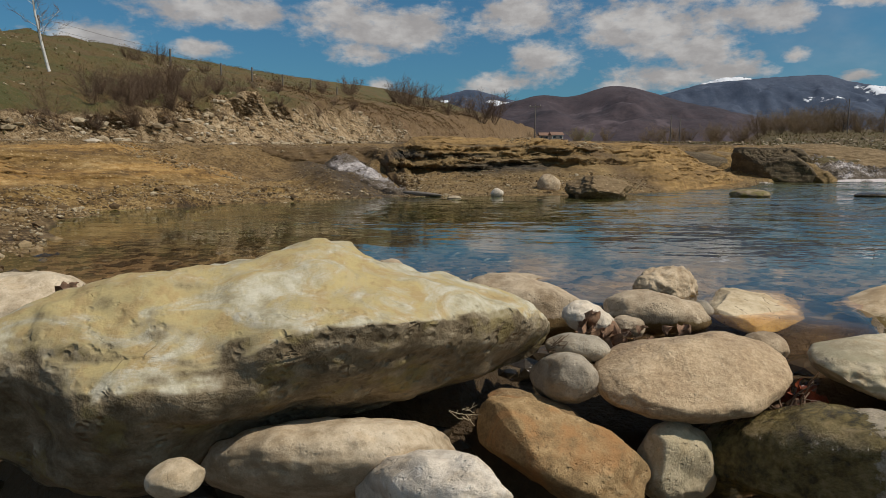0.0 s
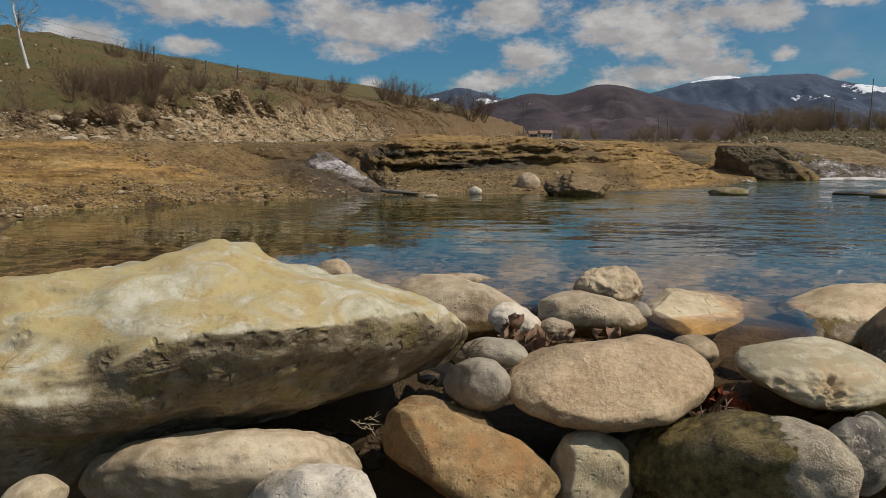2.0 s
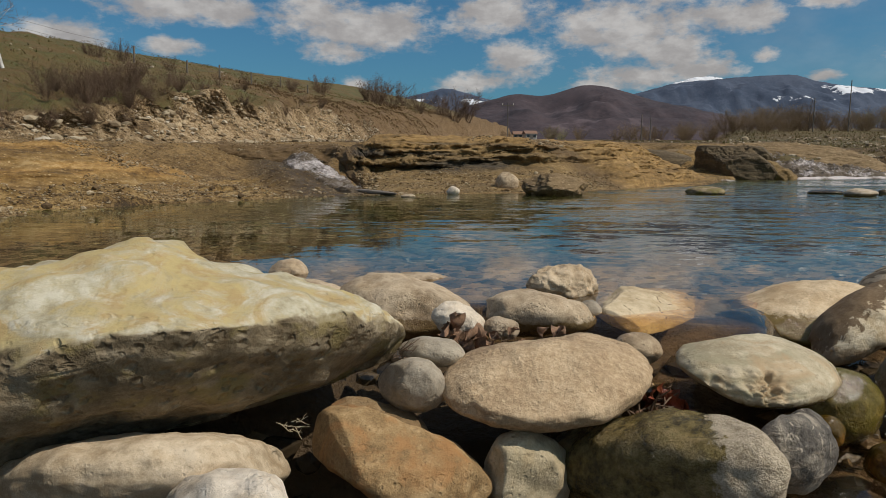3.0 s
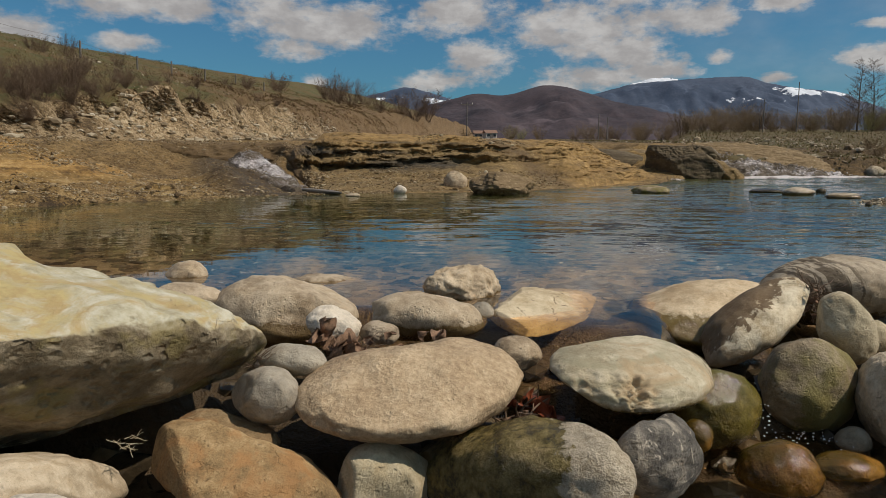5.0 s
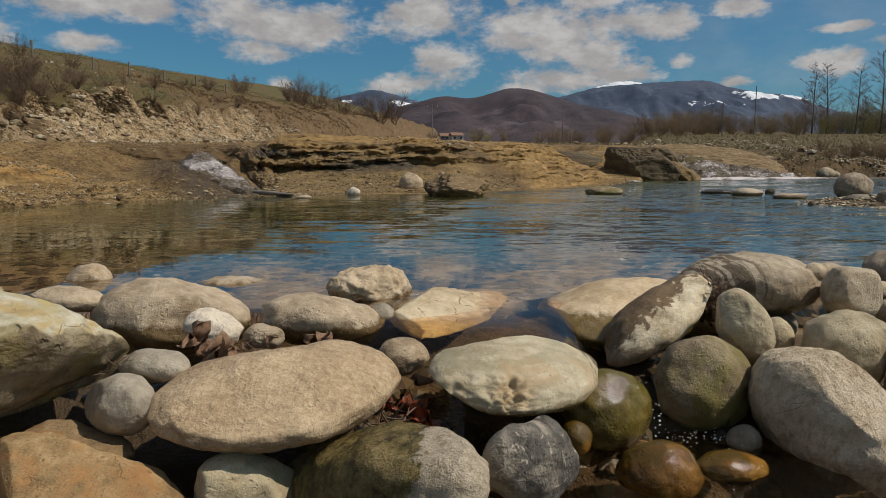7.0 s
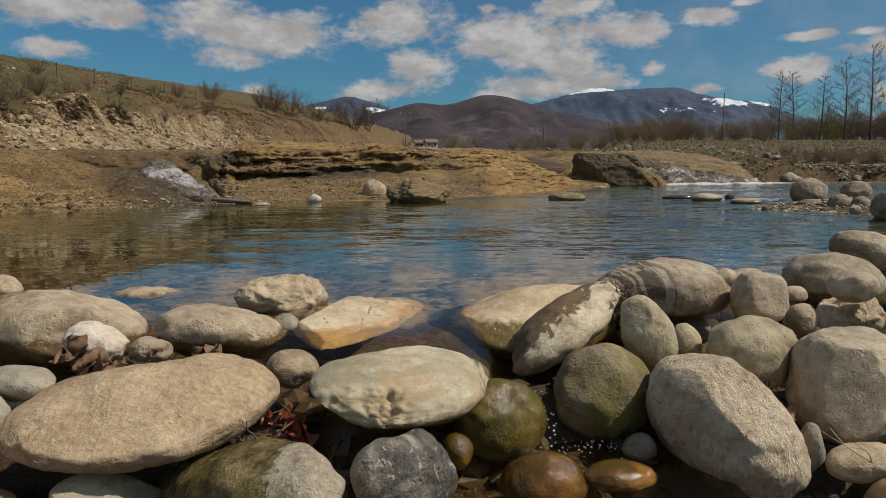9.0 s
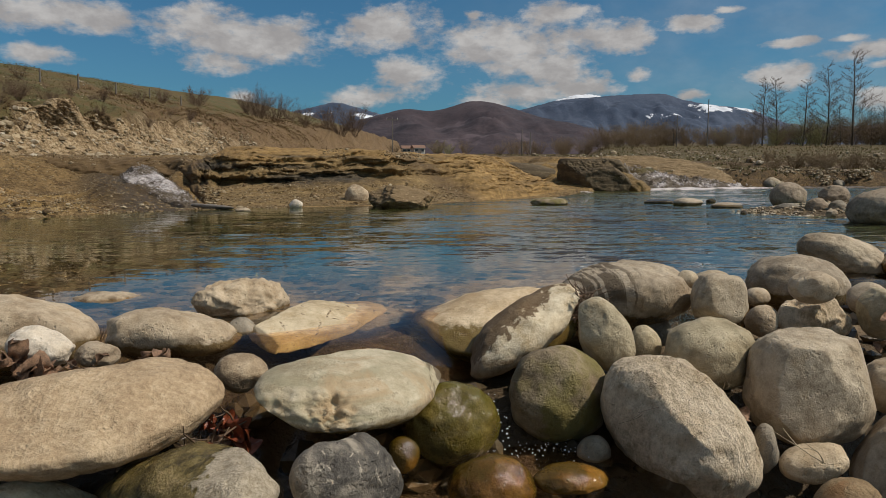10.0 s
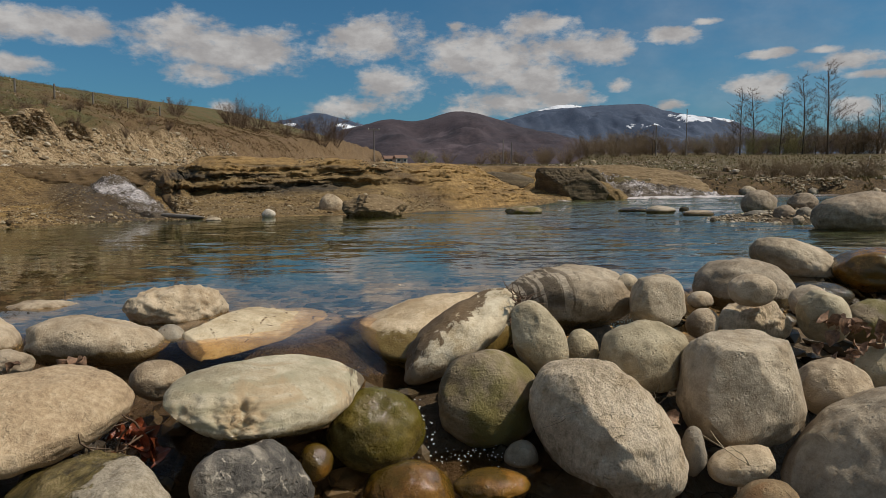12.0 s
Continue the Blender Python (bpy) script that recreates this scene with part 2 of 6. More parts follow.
VEIN = stone_material("dark_veined_stone", (0.045, 0.044, 0.045), (0.10, 0.098, 0.098), (0.20, 0.195, 0.19), patch=(0.36, 0.345, 0.32), patch_level=0.56, veins=(0.40, 0.385, 0.36), vein_size=17.0, vein_width=0.045, bump=1.2)
MOSSY = stone_material("wet_mossy_stone", (0.125, 0.108, 0.045), (0.24, 0.21, 0.085), (0.37, 0.33, 0.15), moss=(0.155, 0.150, 0.030), moss_level=0.48, wet_all=1.0, wet_tint=(0.60, 0.55, 0.38), bump=0.65)
OLIVE = stone_material("olive_damp_stone", (0.16, 0.13, 0.085), (0.26, 0.22, 0.155), (0.37, 0.32, 0.24), moss=(0.165, 0.15, 0.035), moss_level=0.52, wet_all=0.15, bump=1.2)
GOLD = stone_material("wet_golden_stone", (0.16, 0.095, 0.025), (0.34, 0.21, 0.055), (0.52, 0.35, 0.12), moss=(0.14, 0.12, 0.025), wet_all=1.0, wet_tint=(0.50, 0.40, 0.24), bump=0.6)
WETGREY = stone_material("wet_dark_stone", (0.08, 0.075, 0.06), (0.16, 0.15, 0.12), (0.25, 0.23, 0.19), wet_line=0.13)
# grey stone with gap shade in its colour; also serves other dark stones
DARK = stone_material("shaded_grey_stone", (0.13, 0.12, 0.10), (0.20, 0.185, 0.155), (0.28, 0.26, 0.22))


def lichen_boulder():
    m, k, b = material("lichen_boulder", 0.85)
    v, raw = object_coords(k, 0.0)
    sx = k.vec("MULTIPLY", v, (1.0, 1.0, 2.2))
    big = k.noise(sx, 4.6, 7, 0.66, 1.2)
    mid = k.noise(v, 16.0, 7, 0.65)
    small = k.noise(v, 120.0, 4, 0.7)
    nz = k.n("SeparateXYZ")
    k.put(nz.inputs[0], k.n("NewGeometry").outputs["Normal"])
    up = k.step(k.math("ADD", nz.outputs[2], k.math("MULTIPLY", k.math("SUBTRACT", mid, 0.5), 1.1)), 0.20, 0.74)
    # brown flanks, darker than the top; part of their shade is in this ramp
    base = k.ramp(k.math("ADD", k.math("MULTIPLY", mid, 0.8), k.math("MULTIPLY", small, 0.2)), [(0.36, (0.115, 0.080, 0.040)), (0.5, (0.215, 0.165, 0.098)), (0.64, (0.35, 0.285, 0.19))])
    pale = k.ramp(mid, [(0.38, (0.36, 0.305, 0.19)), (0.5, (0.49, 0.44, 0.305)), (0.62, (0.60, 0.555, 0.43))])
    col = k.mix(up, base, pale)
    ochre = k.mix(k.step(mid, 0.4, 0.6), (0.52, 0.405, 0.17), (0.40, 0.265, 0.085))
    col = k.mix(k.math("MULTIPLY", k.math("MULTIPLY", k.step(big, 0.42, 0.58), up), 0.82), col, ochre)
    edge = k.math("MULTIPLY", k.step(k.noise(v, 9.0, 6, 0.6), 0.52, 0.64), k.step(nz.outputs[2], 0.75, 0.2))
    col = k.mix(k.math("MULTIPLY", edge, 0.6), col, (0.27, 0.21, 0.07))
    crack = k.voronoi(k.vec("ADD", sx, k.vec("SCALE", k.noise(sx, 6, 4), 0.12)), 6.5, "DISTANCE_TO_EDGE")
    cr = k.math("MULTIPLY", k.step(crack.outputs["Distance"], 0.010, 0.0), k.step(k.noise(v, 5.0, 3), 0.58, 0.68))
    col = k.mix(k.math("MULTIPLY", cr, 0.2), col, (0.10, 0.085, 0.06))
    k.put(b.inputs["Base Color"], col)
    pit = k.voronoi(k.vec("ADD", v, k.vec("SCALE", k.noise(v, 18, 3), 0.04)), 30.0)
    pitted = k.math("MULTIPLY", k.step(pit.outputs["Distance"], 0.45, 0.12), k.math("MULTIPLY", k.step(k.noise(v, 4.0, 4), 0.45, 0.58), k.math("SUBTRACT", 1.0, k.math("MULTIPLY", up, 0.8))))
    h = k.math("ADD", k.math("MULTIPLY", mid, k.math("SUBTRACT", 1.05, k.math("MULTIPLY", up, 0.6))), k.math("ADD", k.math("MULTIPLY", small, 0.06), k.math("ADD", k.math("MULTIPLY", pitted, -0.6), k.math("MULTIPLY", cr, -0.15))))
    k.put(b.inputs["Normal"], k.bump(h, 0.75, 0.030))
    return m


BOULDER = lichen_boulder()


def half_wet_slab():
    """Algae-covered wet slab with one dry, pale end."""
    m, k, b = material("half_wet_slab", 0.5)
    v, raw = object_coords(k, 0.0)
    n1, n2, n3 = k.noise(v, 9.0, 6, 0.65), k.noise(v, 40.0, 5, 0.65), k.noise(v, 170.0, 4, 0.7)
    s = k.n("SeparateXYZ")
    k.put(s.inputs[0], raw)
    edge = k.math("ADD", k.math("ADD", s.outputs[0], k.math("MULTIPLY", s.outputs[1], -0.2)), k.math("MULTIPLY", k.math("SUBTRACT", k.noise(v, 16.0, 6, 0.7), 0.5), 0.16))
    dry = k.step(edge, 0.125, 0.14)
    wetc = k.ramp(k.math("ADD", k.math("MULTIPLY", n1, 0.5), k.math("MULTIPLY", n2, 0.5)), [(0.40, (0.070, 0.050, 0.015)), (0.5, (0.205, 0.150, 0.045)), (0.60, (0.34, 0.245, 0.10))])
    dryc = k.ramp(k.math("ADD", k.math("MULTIPLY", n2, 0.5), k.math("MULTIPLY", n3, 0.5)), [(0.40, (0.36, 0.28, 0.18)), (0.58, (0.63, 0.525, 0.38))])
    k.put(b.inputs["Base Color"], k.mix(dry, wetc, dryc))
    k.put(b.inputs["Roughness"], k.math("ADD", k.math("MULTIPLY", dry, 0.62), 0.18))
    k.put(b.inputs["Normal"], k.bump(k.math("ADD", n2, k.math("MULTIPLY", n3, 0.6)), 1.0, 0.014))
    return m


def stained_stone():
    """Pale stone with a dark wet stain running down one flank."""
    m, k, b = material("stained_pale_stone", 0.8)
    v, raw = object_coords(k, 0.0)
    n1, n2, n3 = k.noise(v, 8.0, 6, 0.65), k.noise(v, 32.0, 5, 0.65), k.noise(v, 160.0, 4, 0.7)
    s = k.n("SeparateXYZ")
    k.put(s.inputs[0], raw)
    streak = k.noise(k.vec("MULTIPLY", v, (40.0, 40.0, 5.0)), 1.0, 4, 0.6)
    d = k.math("ADD", k.math("ADD", k.math("MULTIPLY", s.outputs[2], 0.75), k.math("MULTIPLY", s.outputs[0], -0.62)), k.math("MULTIPLY", s.outputs[1], 0.25))
    stain = k.step(k.math("ADD", d, k.math("MULTIPLY", k.math("SUBTRACT", streak, 0.5), 0.16)), 0.026, 0.042)
    foot = k.math("MULTIPLY", k.step(k.math("ADD", s.outputs[2], k.math("MULTIPLY", k.math("SUBTRACT", n1, 0.5), 0.20)), -0.055, -0.085), 0.75)
    stain = k.math("MAXIMUM", stain, foot)
    base = k.ramp(k.math("ADD", k.math("MULTIPLY", n1, 0.5), k.math("ADD", k.math("MULTIPLY", n2, 0.3), k.math("MULTIPLY", n3, 0.2))), [(0.40, (0.42, 0.315, 0.18)), (0.5, (0.63, 0.52, 0.35)), (0.60, (0.76, 0.66, 0.48))])
    k.put(b.inputs["Base Color"], k.mix(k.math("MULTIPLY", stain, 0.9), base, k.mix(n2, (0.07, 0.036, 0.012), (0.19, 0.11, 0.045))))
    k.put(b.inputs["Normal"], k.bump(k.math("ADD", n2, k.math("MULTIPLY", n3, 0.4)), 0.7, 0.010))
    return m


SLAB, STAIN = half_wet_slab(), stained_stone()


def ground_material():
    m, k, b = material("ground_soil", 0.9)
    g = k.n("NewGeometry").outputs["Position"]

    def weight(name):
        return k.n("Attribute", attribute_name=name).outputs["Fac"]

    n0, n1, n2, n3 = k.noise(g, 0.25, 5), k.noise(g, 1.3, 6, 0.65), k.noise(g, 8.0, 6, 0.7), k.noise(g, 45.0, 4, 0.7)
    cell = k.n("SeparateColor")
    k.put(cell.inputs[0], k.voronoi(k.vec("MULTIPLY", g, (1, 1, 1.6)), 26.0).outputs["Color"])
    cell2 = k.n("SeparateColor")
    k.put(cell2.inputs[0], k.voronoi(g, 9.0).outputs["Color"])
    peb = k.math("ADD", k.math("MULTIPLY", cell.outputs[0], 0.6), k.math("MULTIPLY", cell2.outputs[0], 0.4))
    mixn = k.math("ADD", k.math("MULTIPLY", n1, 0.34), k.math("ADD", k.math("MULTIPLY", n2, 0.32), k.math("ADD", k.math("MULTIPLY", n3, 0.16), k.math("MULTIPLY", peb, 0.18))))
    soil = k.ramp(mixn, [(0.41, (0.035, 0.019, 0.006)), (0.5, (0.095, 0.055, 0.018)), (0.59, (0.18, 0.112, 0.043))])
    ochre = k.ramp(mixn, [(0.41, (0.07, 0.037, 0.008)), (0.5, (0.235, 0.135, 0.034)), (0.59, (0.42, 0.275, 0.10))])
    sand = k.ramp(mixn, [(0.41, (0.11, 0.062, 0.019)), (0.59, (0.33, 0.21, 0.082))])
    grass = k.ramp(k.math("ADD", k.math("MULTIPLY", n0, 0.45), k.math("MULTIPLY", mixn, 0.55)), [(0.43, (0.145, 0.086, 0.032)), (0.48, (0.125, 0.090, 0.029)), (0.52, (0.112, 0.092, 0.029)), (0.57, (0.082, 0.082, 0.022))])
    scree = k.ramp(mixn, [(0.42, (0.10, 0.060, 0.024)), (0.5, (0.31, 0.205, 0.098)), (0.58, (0.55, 0.42, 0.26))])
    bed = k.ramp(mixn, [(0.40, (0.055, 0.036, 0.015)), (0.5, (0.135, 0.088, 0.04)), (0.60, (0.23, 0.16, 0.08))])
    col = k.mix(weight("ochre"), soil, ochre)
    for nm, c in (("sand", sand), ("grass", grass), ("rust", k.ramp(mixn, [(0.42, (0.085, 0.046, 0.017)), (0.5, (0.165, 0.095, 0.038)), (0.58, (0.25, 0.155, 0.068))])), ("scree", scree), ("bed", bed), ("silt", k.ramp(mixn, [(0.40, (0.20, 0.125, 0.058)), (0.60, (0.42, 0.30, 0.175))])), ("damp", k.mix(n2, (0.040, 0.024, 0.009), (0.115, 0.070, 0.027)))):
        col = k.mix(weight(nm), col, c)
    k.put(b.inputs["Roughness"], k.math("SUBTRACT", 0.9, k.math("MULTIPLY", weight("damp"), 0.35)))
    k.put(b.inputs["Base Color"], col)
    k.put(b.inputs["Normal"], k.bump(k.math("ADD", n2, k.math("ADD", k.math("MULTIPLY", n3, 0.4), k.math("MULTIPLY", peb, 0.35))), 1.0, 0.06))
    return m


GROUND = ground_material()


def rock_material(name, cols, dark_band=0.7, scale=1.0):
    m, k, b = material(name, 0.85)
    g = k.n("NewGeometry").outputs["Position"]
    s = k.vec("MULTIPLY", g, (0.5 * scale, 0.5 * scale, 5.0 * scale))
    n1, n2, n3 = k.noise(s, 1.6, 7, 0.65, 0.4), k.noise(g, 6.0 * scale, 6, 0.7), k.noise(g, 40.0, 4, 0.7)
    t = k.math("ADD", k.math("MULTIPLY", n1, 0.42), k.math("ADD", k.math("MULTIPLY", n2, 0.40), k.math("MULTIPLY", n3, 0.18)))
    col = k.ramp(t, cols)
    peb = k.voronoi(g, 17.0)
    tint = k.n("SeparateColor")
    k.put(tint.inputs[0], peb.outputs["Color"])
    stones = k.math("MULTIPLY", k.step(peb.outputs["Distance"], 0.36, 0.22), k.step(k.math("ADD", k.math("MULTIPLY", tint.outputs[1], 0.6), k.math("MULTIPLY", n2, 0.8)), 0.70, 0.78))
    plain_face = k.math("SUBTRACT", 1.0, k.math("MULTIPLY", k.n("Attribute", attribute_name="golden").outputs["Fac"], 0.8))
    col = k.mix(k.math("MULTIPLY", k.math("MULTIPLY", stones, plain_face), 0.75), col, k.mix(tint.outputs[0], tuple(0.8 * c for c in cols[-1][1]), tuple(min(1, 1.35 * c + 0.05) for c in cols[-1][1])))
    col = k.mix(k.n("Attribute", attribute_name="golden").outputs["Fac"], col, k.mix(1.0, col, (1.5, 1.43, 1.32), "MULTIPLY"))
    col = k.mix(k.math("MULTIPLY", k.n("Attribute", attribute_name="earth").outputs["Fac"], 0.85), col, k.mix(k.math("MULTIPLY_ADD", n3, 0.6, k.math("MULTIPLY", n2, 0.5)), (0.035, 0.019, 0.007), (0.18, 0.108, 0.042)))
    # near-black along the seams: dark rock plus the shade under the ledges
    shaded_seam = k.n("Attribute", attribute_name="shaded_seam").outputs["Fac"]
    col = k.mix(k.math("MULTIPLY", shaded_seam, 0.8), col, k.mix(k.step(n2, 0.35, 0.65), (0.014, 0.012, 0.009), (0.062, 0.052, 0.036)))
    k.put(b.inputs["Base Color"], col)
    h = k.math("ADD", k.math("MULTIPLY", n1, 1.0), k.math("ADD", k.math("MULTIPLY", n2, 0.6), k.math("MULTIPLY", n3, 0.2)))
    k.put(b.inputs["Normal"], k.bump(h, 0.8, 0.07))
    return m


GOLDLEDGE = rock_material("golden_bank_ledges", [(0.37, (0.048, 0.026, 0.007)), (0.45, (0.15, 0.084, 0.023)), (0.53, (0.265, 0.158, 0.048)), (0.62, (0.40, 0.275, 0.125))])
LEDGE = rock_material("ochre_ledge_rock", [(0.36, (0.055, 0.034, 0.011)), (0.46, (0.135, 0.083, 0.028)), (0.54, (0.215, 0.136, 0.048)), (0.62, (0.33, 0.225, 0.10))])
TANROCK = rock_material("smooth_tan_rock", [(0.36, (0.10, 0.064, 0.028)), (0.5, (0.21, 0.138, 0.064)), (0.64, (0.33, 0.235, 0.125))])
DARKROCK = rock_material("dark_brown_rock", [(0.36, (0.040, 0.027, 0.013)), (0.5, (0.095, 0.066, 0.032)), (0.66, (0.20, 0.145, 0.075))], scale=0.6)


def water_material(name, slope, tint, shallow):
    """Clear water whose surface is tilted by two sizes of ripple, longer across the pool than along it."""
    m, k, b = material(name, 0.0)
    b.inputs["Transmission Weight"].default_value, b.inputs["IOR"].default_value = 1.0, 1.33
    geo = k.n("NewGeometry")
    g = geo.outputs["Position"]

    def tilt(scale, detail, size):
        n = k.n("TexNoise")
        k.put(n.inputs["Vector"], k.vec("MULTIPLY", g, scale))
        n.inputs["Scale"].default_value, n.inputs["Detail"].default_value, n.inputs["Distortion"].default_value = 1.0, detail, 0.5
        return k.vec("MULTIPLY", k.vec("SUBTRACT", n.outputs["Color"], (0.5, 0.5, 0.5)), (size * 0.5, size, 0.0))

    gust = k.step(k.noise(k.vec("MULTIPLY", g, (0.35, 0.6, 1)), 1.0, 2, 0.5), 0.38, 0.62)
    where = k.n("SeparateXYZ")
    k.put(where.inputs[0], g)
    # less water to look through over the shallows behind the dam
    k.put(b.inputs["Base Color"], k.mix(k.step(where.outputs[1], 2.8, 5.8), shallow, tint))
    amp = k.math("MULTIPLY", k.math("ADD", 0.45, k.math("MULTIPLY", gust, 0.55)), k.math("MULTIPLY", k.math("ADD", 0.11, k.math("ADD", k.math("MULTIPLY", k.step(where.outputs[1], 3.0, 8.0), 0.84), k.math("MULTIPLY", k.step(where.outputs[1], 11.0, 20.0), 1.3))), k.math("ADD", 0.36, k.math("MULTIPLY", k.step(where.outputs[0], -0.6, 7.5), 2.16))))
    ripples = k.vec("ADD", tilt((1.1, 4.2, 1), 1.0, slope * 0.90), k.vec("ADD", tilt((4.2, 13.0, 1), 1.0, slope * 0.90), tilt((12.0, 34.0, 1), 1.0, slope * 0.75)))
    # the ripples run up the pool, steeper on their near flanks
    ripples = k.vec("ADD", ripples, (0.0, -0.10 * slope, 0.0))
    k.put(b.inputs["Normal"], k.vec("NORMALIZE", k.vec("ADD", geo.outputs["Normal"], k.vec("SCALE", ripples, amp))))
    return m


WATER = water_material("pool_water", 0.30, (0.16, 0.34, 0.14), (0.76, 0.61, 0.42))


def plain(name, col, rough=0.8, var=0.25, scale=12.0):
    m, k, b = material(name, rough)
    v, raw = object_coords(k)
    n = k.math("ADD", k.math("MULTIPLY", k.noise(v, scale, 5, 0.65), 0.7), k.math("MULTIPLY", k.noise(v, scale * 7, 3, 0.6), 0.3))
    k.put(b.inputs["Base Color"], k.ramp(n, [(0.35, tuple(c * (1 - var) for c in col)), (0.65, tuple(min(1, c * (1 + var)) for c in col))]))
    k.put(b.inputs["Normal"], k.bump(n, 0.4, 0.01))
    return m


TWIG = plain("bare_twigs", (0.14, 0.088, 0.052))
BARK = plain("grey_brown_bark", (0.10, 0.08, 0.06))
BIRCH = plain("white_birch_bark", (0.62, 0.60, 0.56), var=0.3, scale=4)
BRUSH = plain("dry_riverside_twigs", (0.19, 0.128, 0.066))
WILLOW = plain("budding_willow_twigs", (0.25, 0.225, 0.085))
LEAF = plain("dead_brown_leaf", (0.25, 0.145, 0.085), 0.75, 0.55, 40)
POLE = plain("weathered_pole_wood", (0.16, 0.14, 0.12))
WALLW = plain("pale_house_plaster", (0.62, 0.58, 0.52), var=0.08)
ROOFR = plain("weathered_rusty_roof", (0.24, 0.14, 0.095))


def forest_material(name, a, b_, snow=None):
    """Wooded mountainside with open meadows, and snow in clearings."""
    m, k, b = material(name, 0.95)
    g = k.n("NewGeometry").outputs["Position"]
    n1, n2, n3 = k.noise(g, 0.006, 6, 0.6), k.noise(g, 0.035, 5, 0.65), k.noise(g, 0.15, 3, 0.7)
    t = k.math("ADD", k.math("MULTIPLY", n1, 0.45), k.math("ADD", k.math("MULTIPLY", n2, 0.3), k.math("MULTIPLY", n3, 0.25)))
    col = k.ramp(t, [(0.42, a), (0.58, b_)])
    meadow = k.math("MULTIPLY", k.step(k.noise(k.vec("ADD", g, (310.0, 40.0, 0.0)), 0.011, 6, 0.62), 0.60, 0.66), 0.55)
    col = k.mix(meadow, col, tuple(min(1.0, 1.7 * c + 0.02) for c in b_))
    if snow:
        w = k.n("Attribute", attribute_name="snow").outputs["Fac"]
        sn = k.step(k.math("ADD", w, k.math("MULTIPLY", k.math("SUBTRACT", k.noise(g, 0.016, 7, 0.68), 0.5), 2.2)), 0.62, 0.72)
        col = k.mix(sn, col, snow)
    k.put(b.inputs["Base Color"], col)
    k.put(b.inputs["Normal"], k.bump(k.math("ADD", n2, n3), 0.35, 4.0))
    return m


# distance haze is mixed into both forest colours as blue and purple
HILLWOOD = forest_material("bare_beech_forest", (0.032, 0.024, 0.031), (0.074, 0.052, 0.058))
HAZEWOOD = forest_material("haze_blue_spruce_forest", (0.036, 0.055, 0.095), (0.070, 0.090, 0.135), (0.80, 0.82, 0.86))


# ---------------------------------------------------------------- mesh helpers
def lattice(ix, iy, seed):
    h = (ix.astype(np.int64) * 374761393 + iy.astype(np.int64) * 668265263 + seed * 982451653) & 0x7FFFFFFF
    h = ((h ^ (h >> 13)) * 1274126177) & 0x7FFFFFFF
    return ((h ^ (h >> 16)) & 0xFFFFFF) / float(0xFFFFFF)


def value_noise(x, y, seed=0):
    ix, iy = np.floor(x), np.floor(y)
    fx, fy = x - ix, y - iy
    fx, fy = fx * fx * (3 - 2 * fx), fy * fy * (3 - 2 * fy)
    a, b = lattice(ix, iy, seed), lattice(ix + 1, iy, seed)
    c, d = lattice(ix, iy + 1, seed), lattice(ix + 1, iy + 1, seed)
    return (a + (b - a) * fx) * (1 - fy) + (c + (d - c) * fx) * fy - 0.5


def fbm(x, y, octaves=4, seed=0, gain=0.5):
    total, amp = 0.0, 1.0
    for o in range(octaves):
        total = total + amp * value_noise(x * 2.03 ** o + 17.3 * o, y * 2.03 ** o - 9.1 * o, seed + o)
        amp *= gain
    return total


def smooth(x, lo, hi):
    t = np.clip((x - lo) / (hi - lo), 0, 1)
    return t * t * (3 - 2 * t)


def mesh_from(name, verts, faces, mat, soft=True):
    me = bpy.data.meshes.new(name)
    me.from_pydata(verts.tolist() if hasattr(verts, "tolist") else verts, [], faces.tolist() if hasattr(faces, "tolist") else faces)
    me.materials.append(mat)
    me.polygons.foreach_set("use_smooth", [soft] * len(me.polygons))
    me.update()
    return me


def part(name, me, parent, label=""):
    ob = new(name, me)
    ob.parent = parent
    return tagged(ob, label)


def grid_faces(nu, nv, closed=False):
    i, j = np.meshgrid(np.arange(nu - 1), np.arange(nv - 1), indexing="ij")
    a = i * nv + j
    return np.stack([a, a + nv, a + nv + 1, a + 1], -1).reshape(-1, 4)


def ball(sub):
    bm = bmesh.new()
    bmesh.ops.create_icosphere(bm, subdivisions=sub, radius=1.0)
    v = np.array([p.co[:] for p in bm.verts])
    f = np.array([[q.index for q in p.verts] for p in bm.faces])
    bm.free()
    return v, f


BALLS = {s: ball(s) for s in (1, 2, 3, 5, 6)}


def noise3(p, scale, octaves, seed):
    off = Vector((seed * 3.7, seed * -2.3, seed * 1.9))
    return np.array([noise.fractal(Vector(q) * scale + off, 1.0, 2.1, octaves) for q in p])


HOLLOW = {}


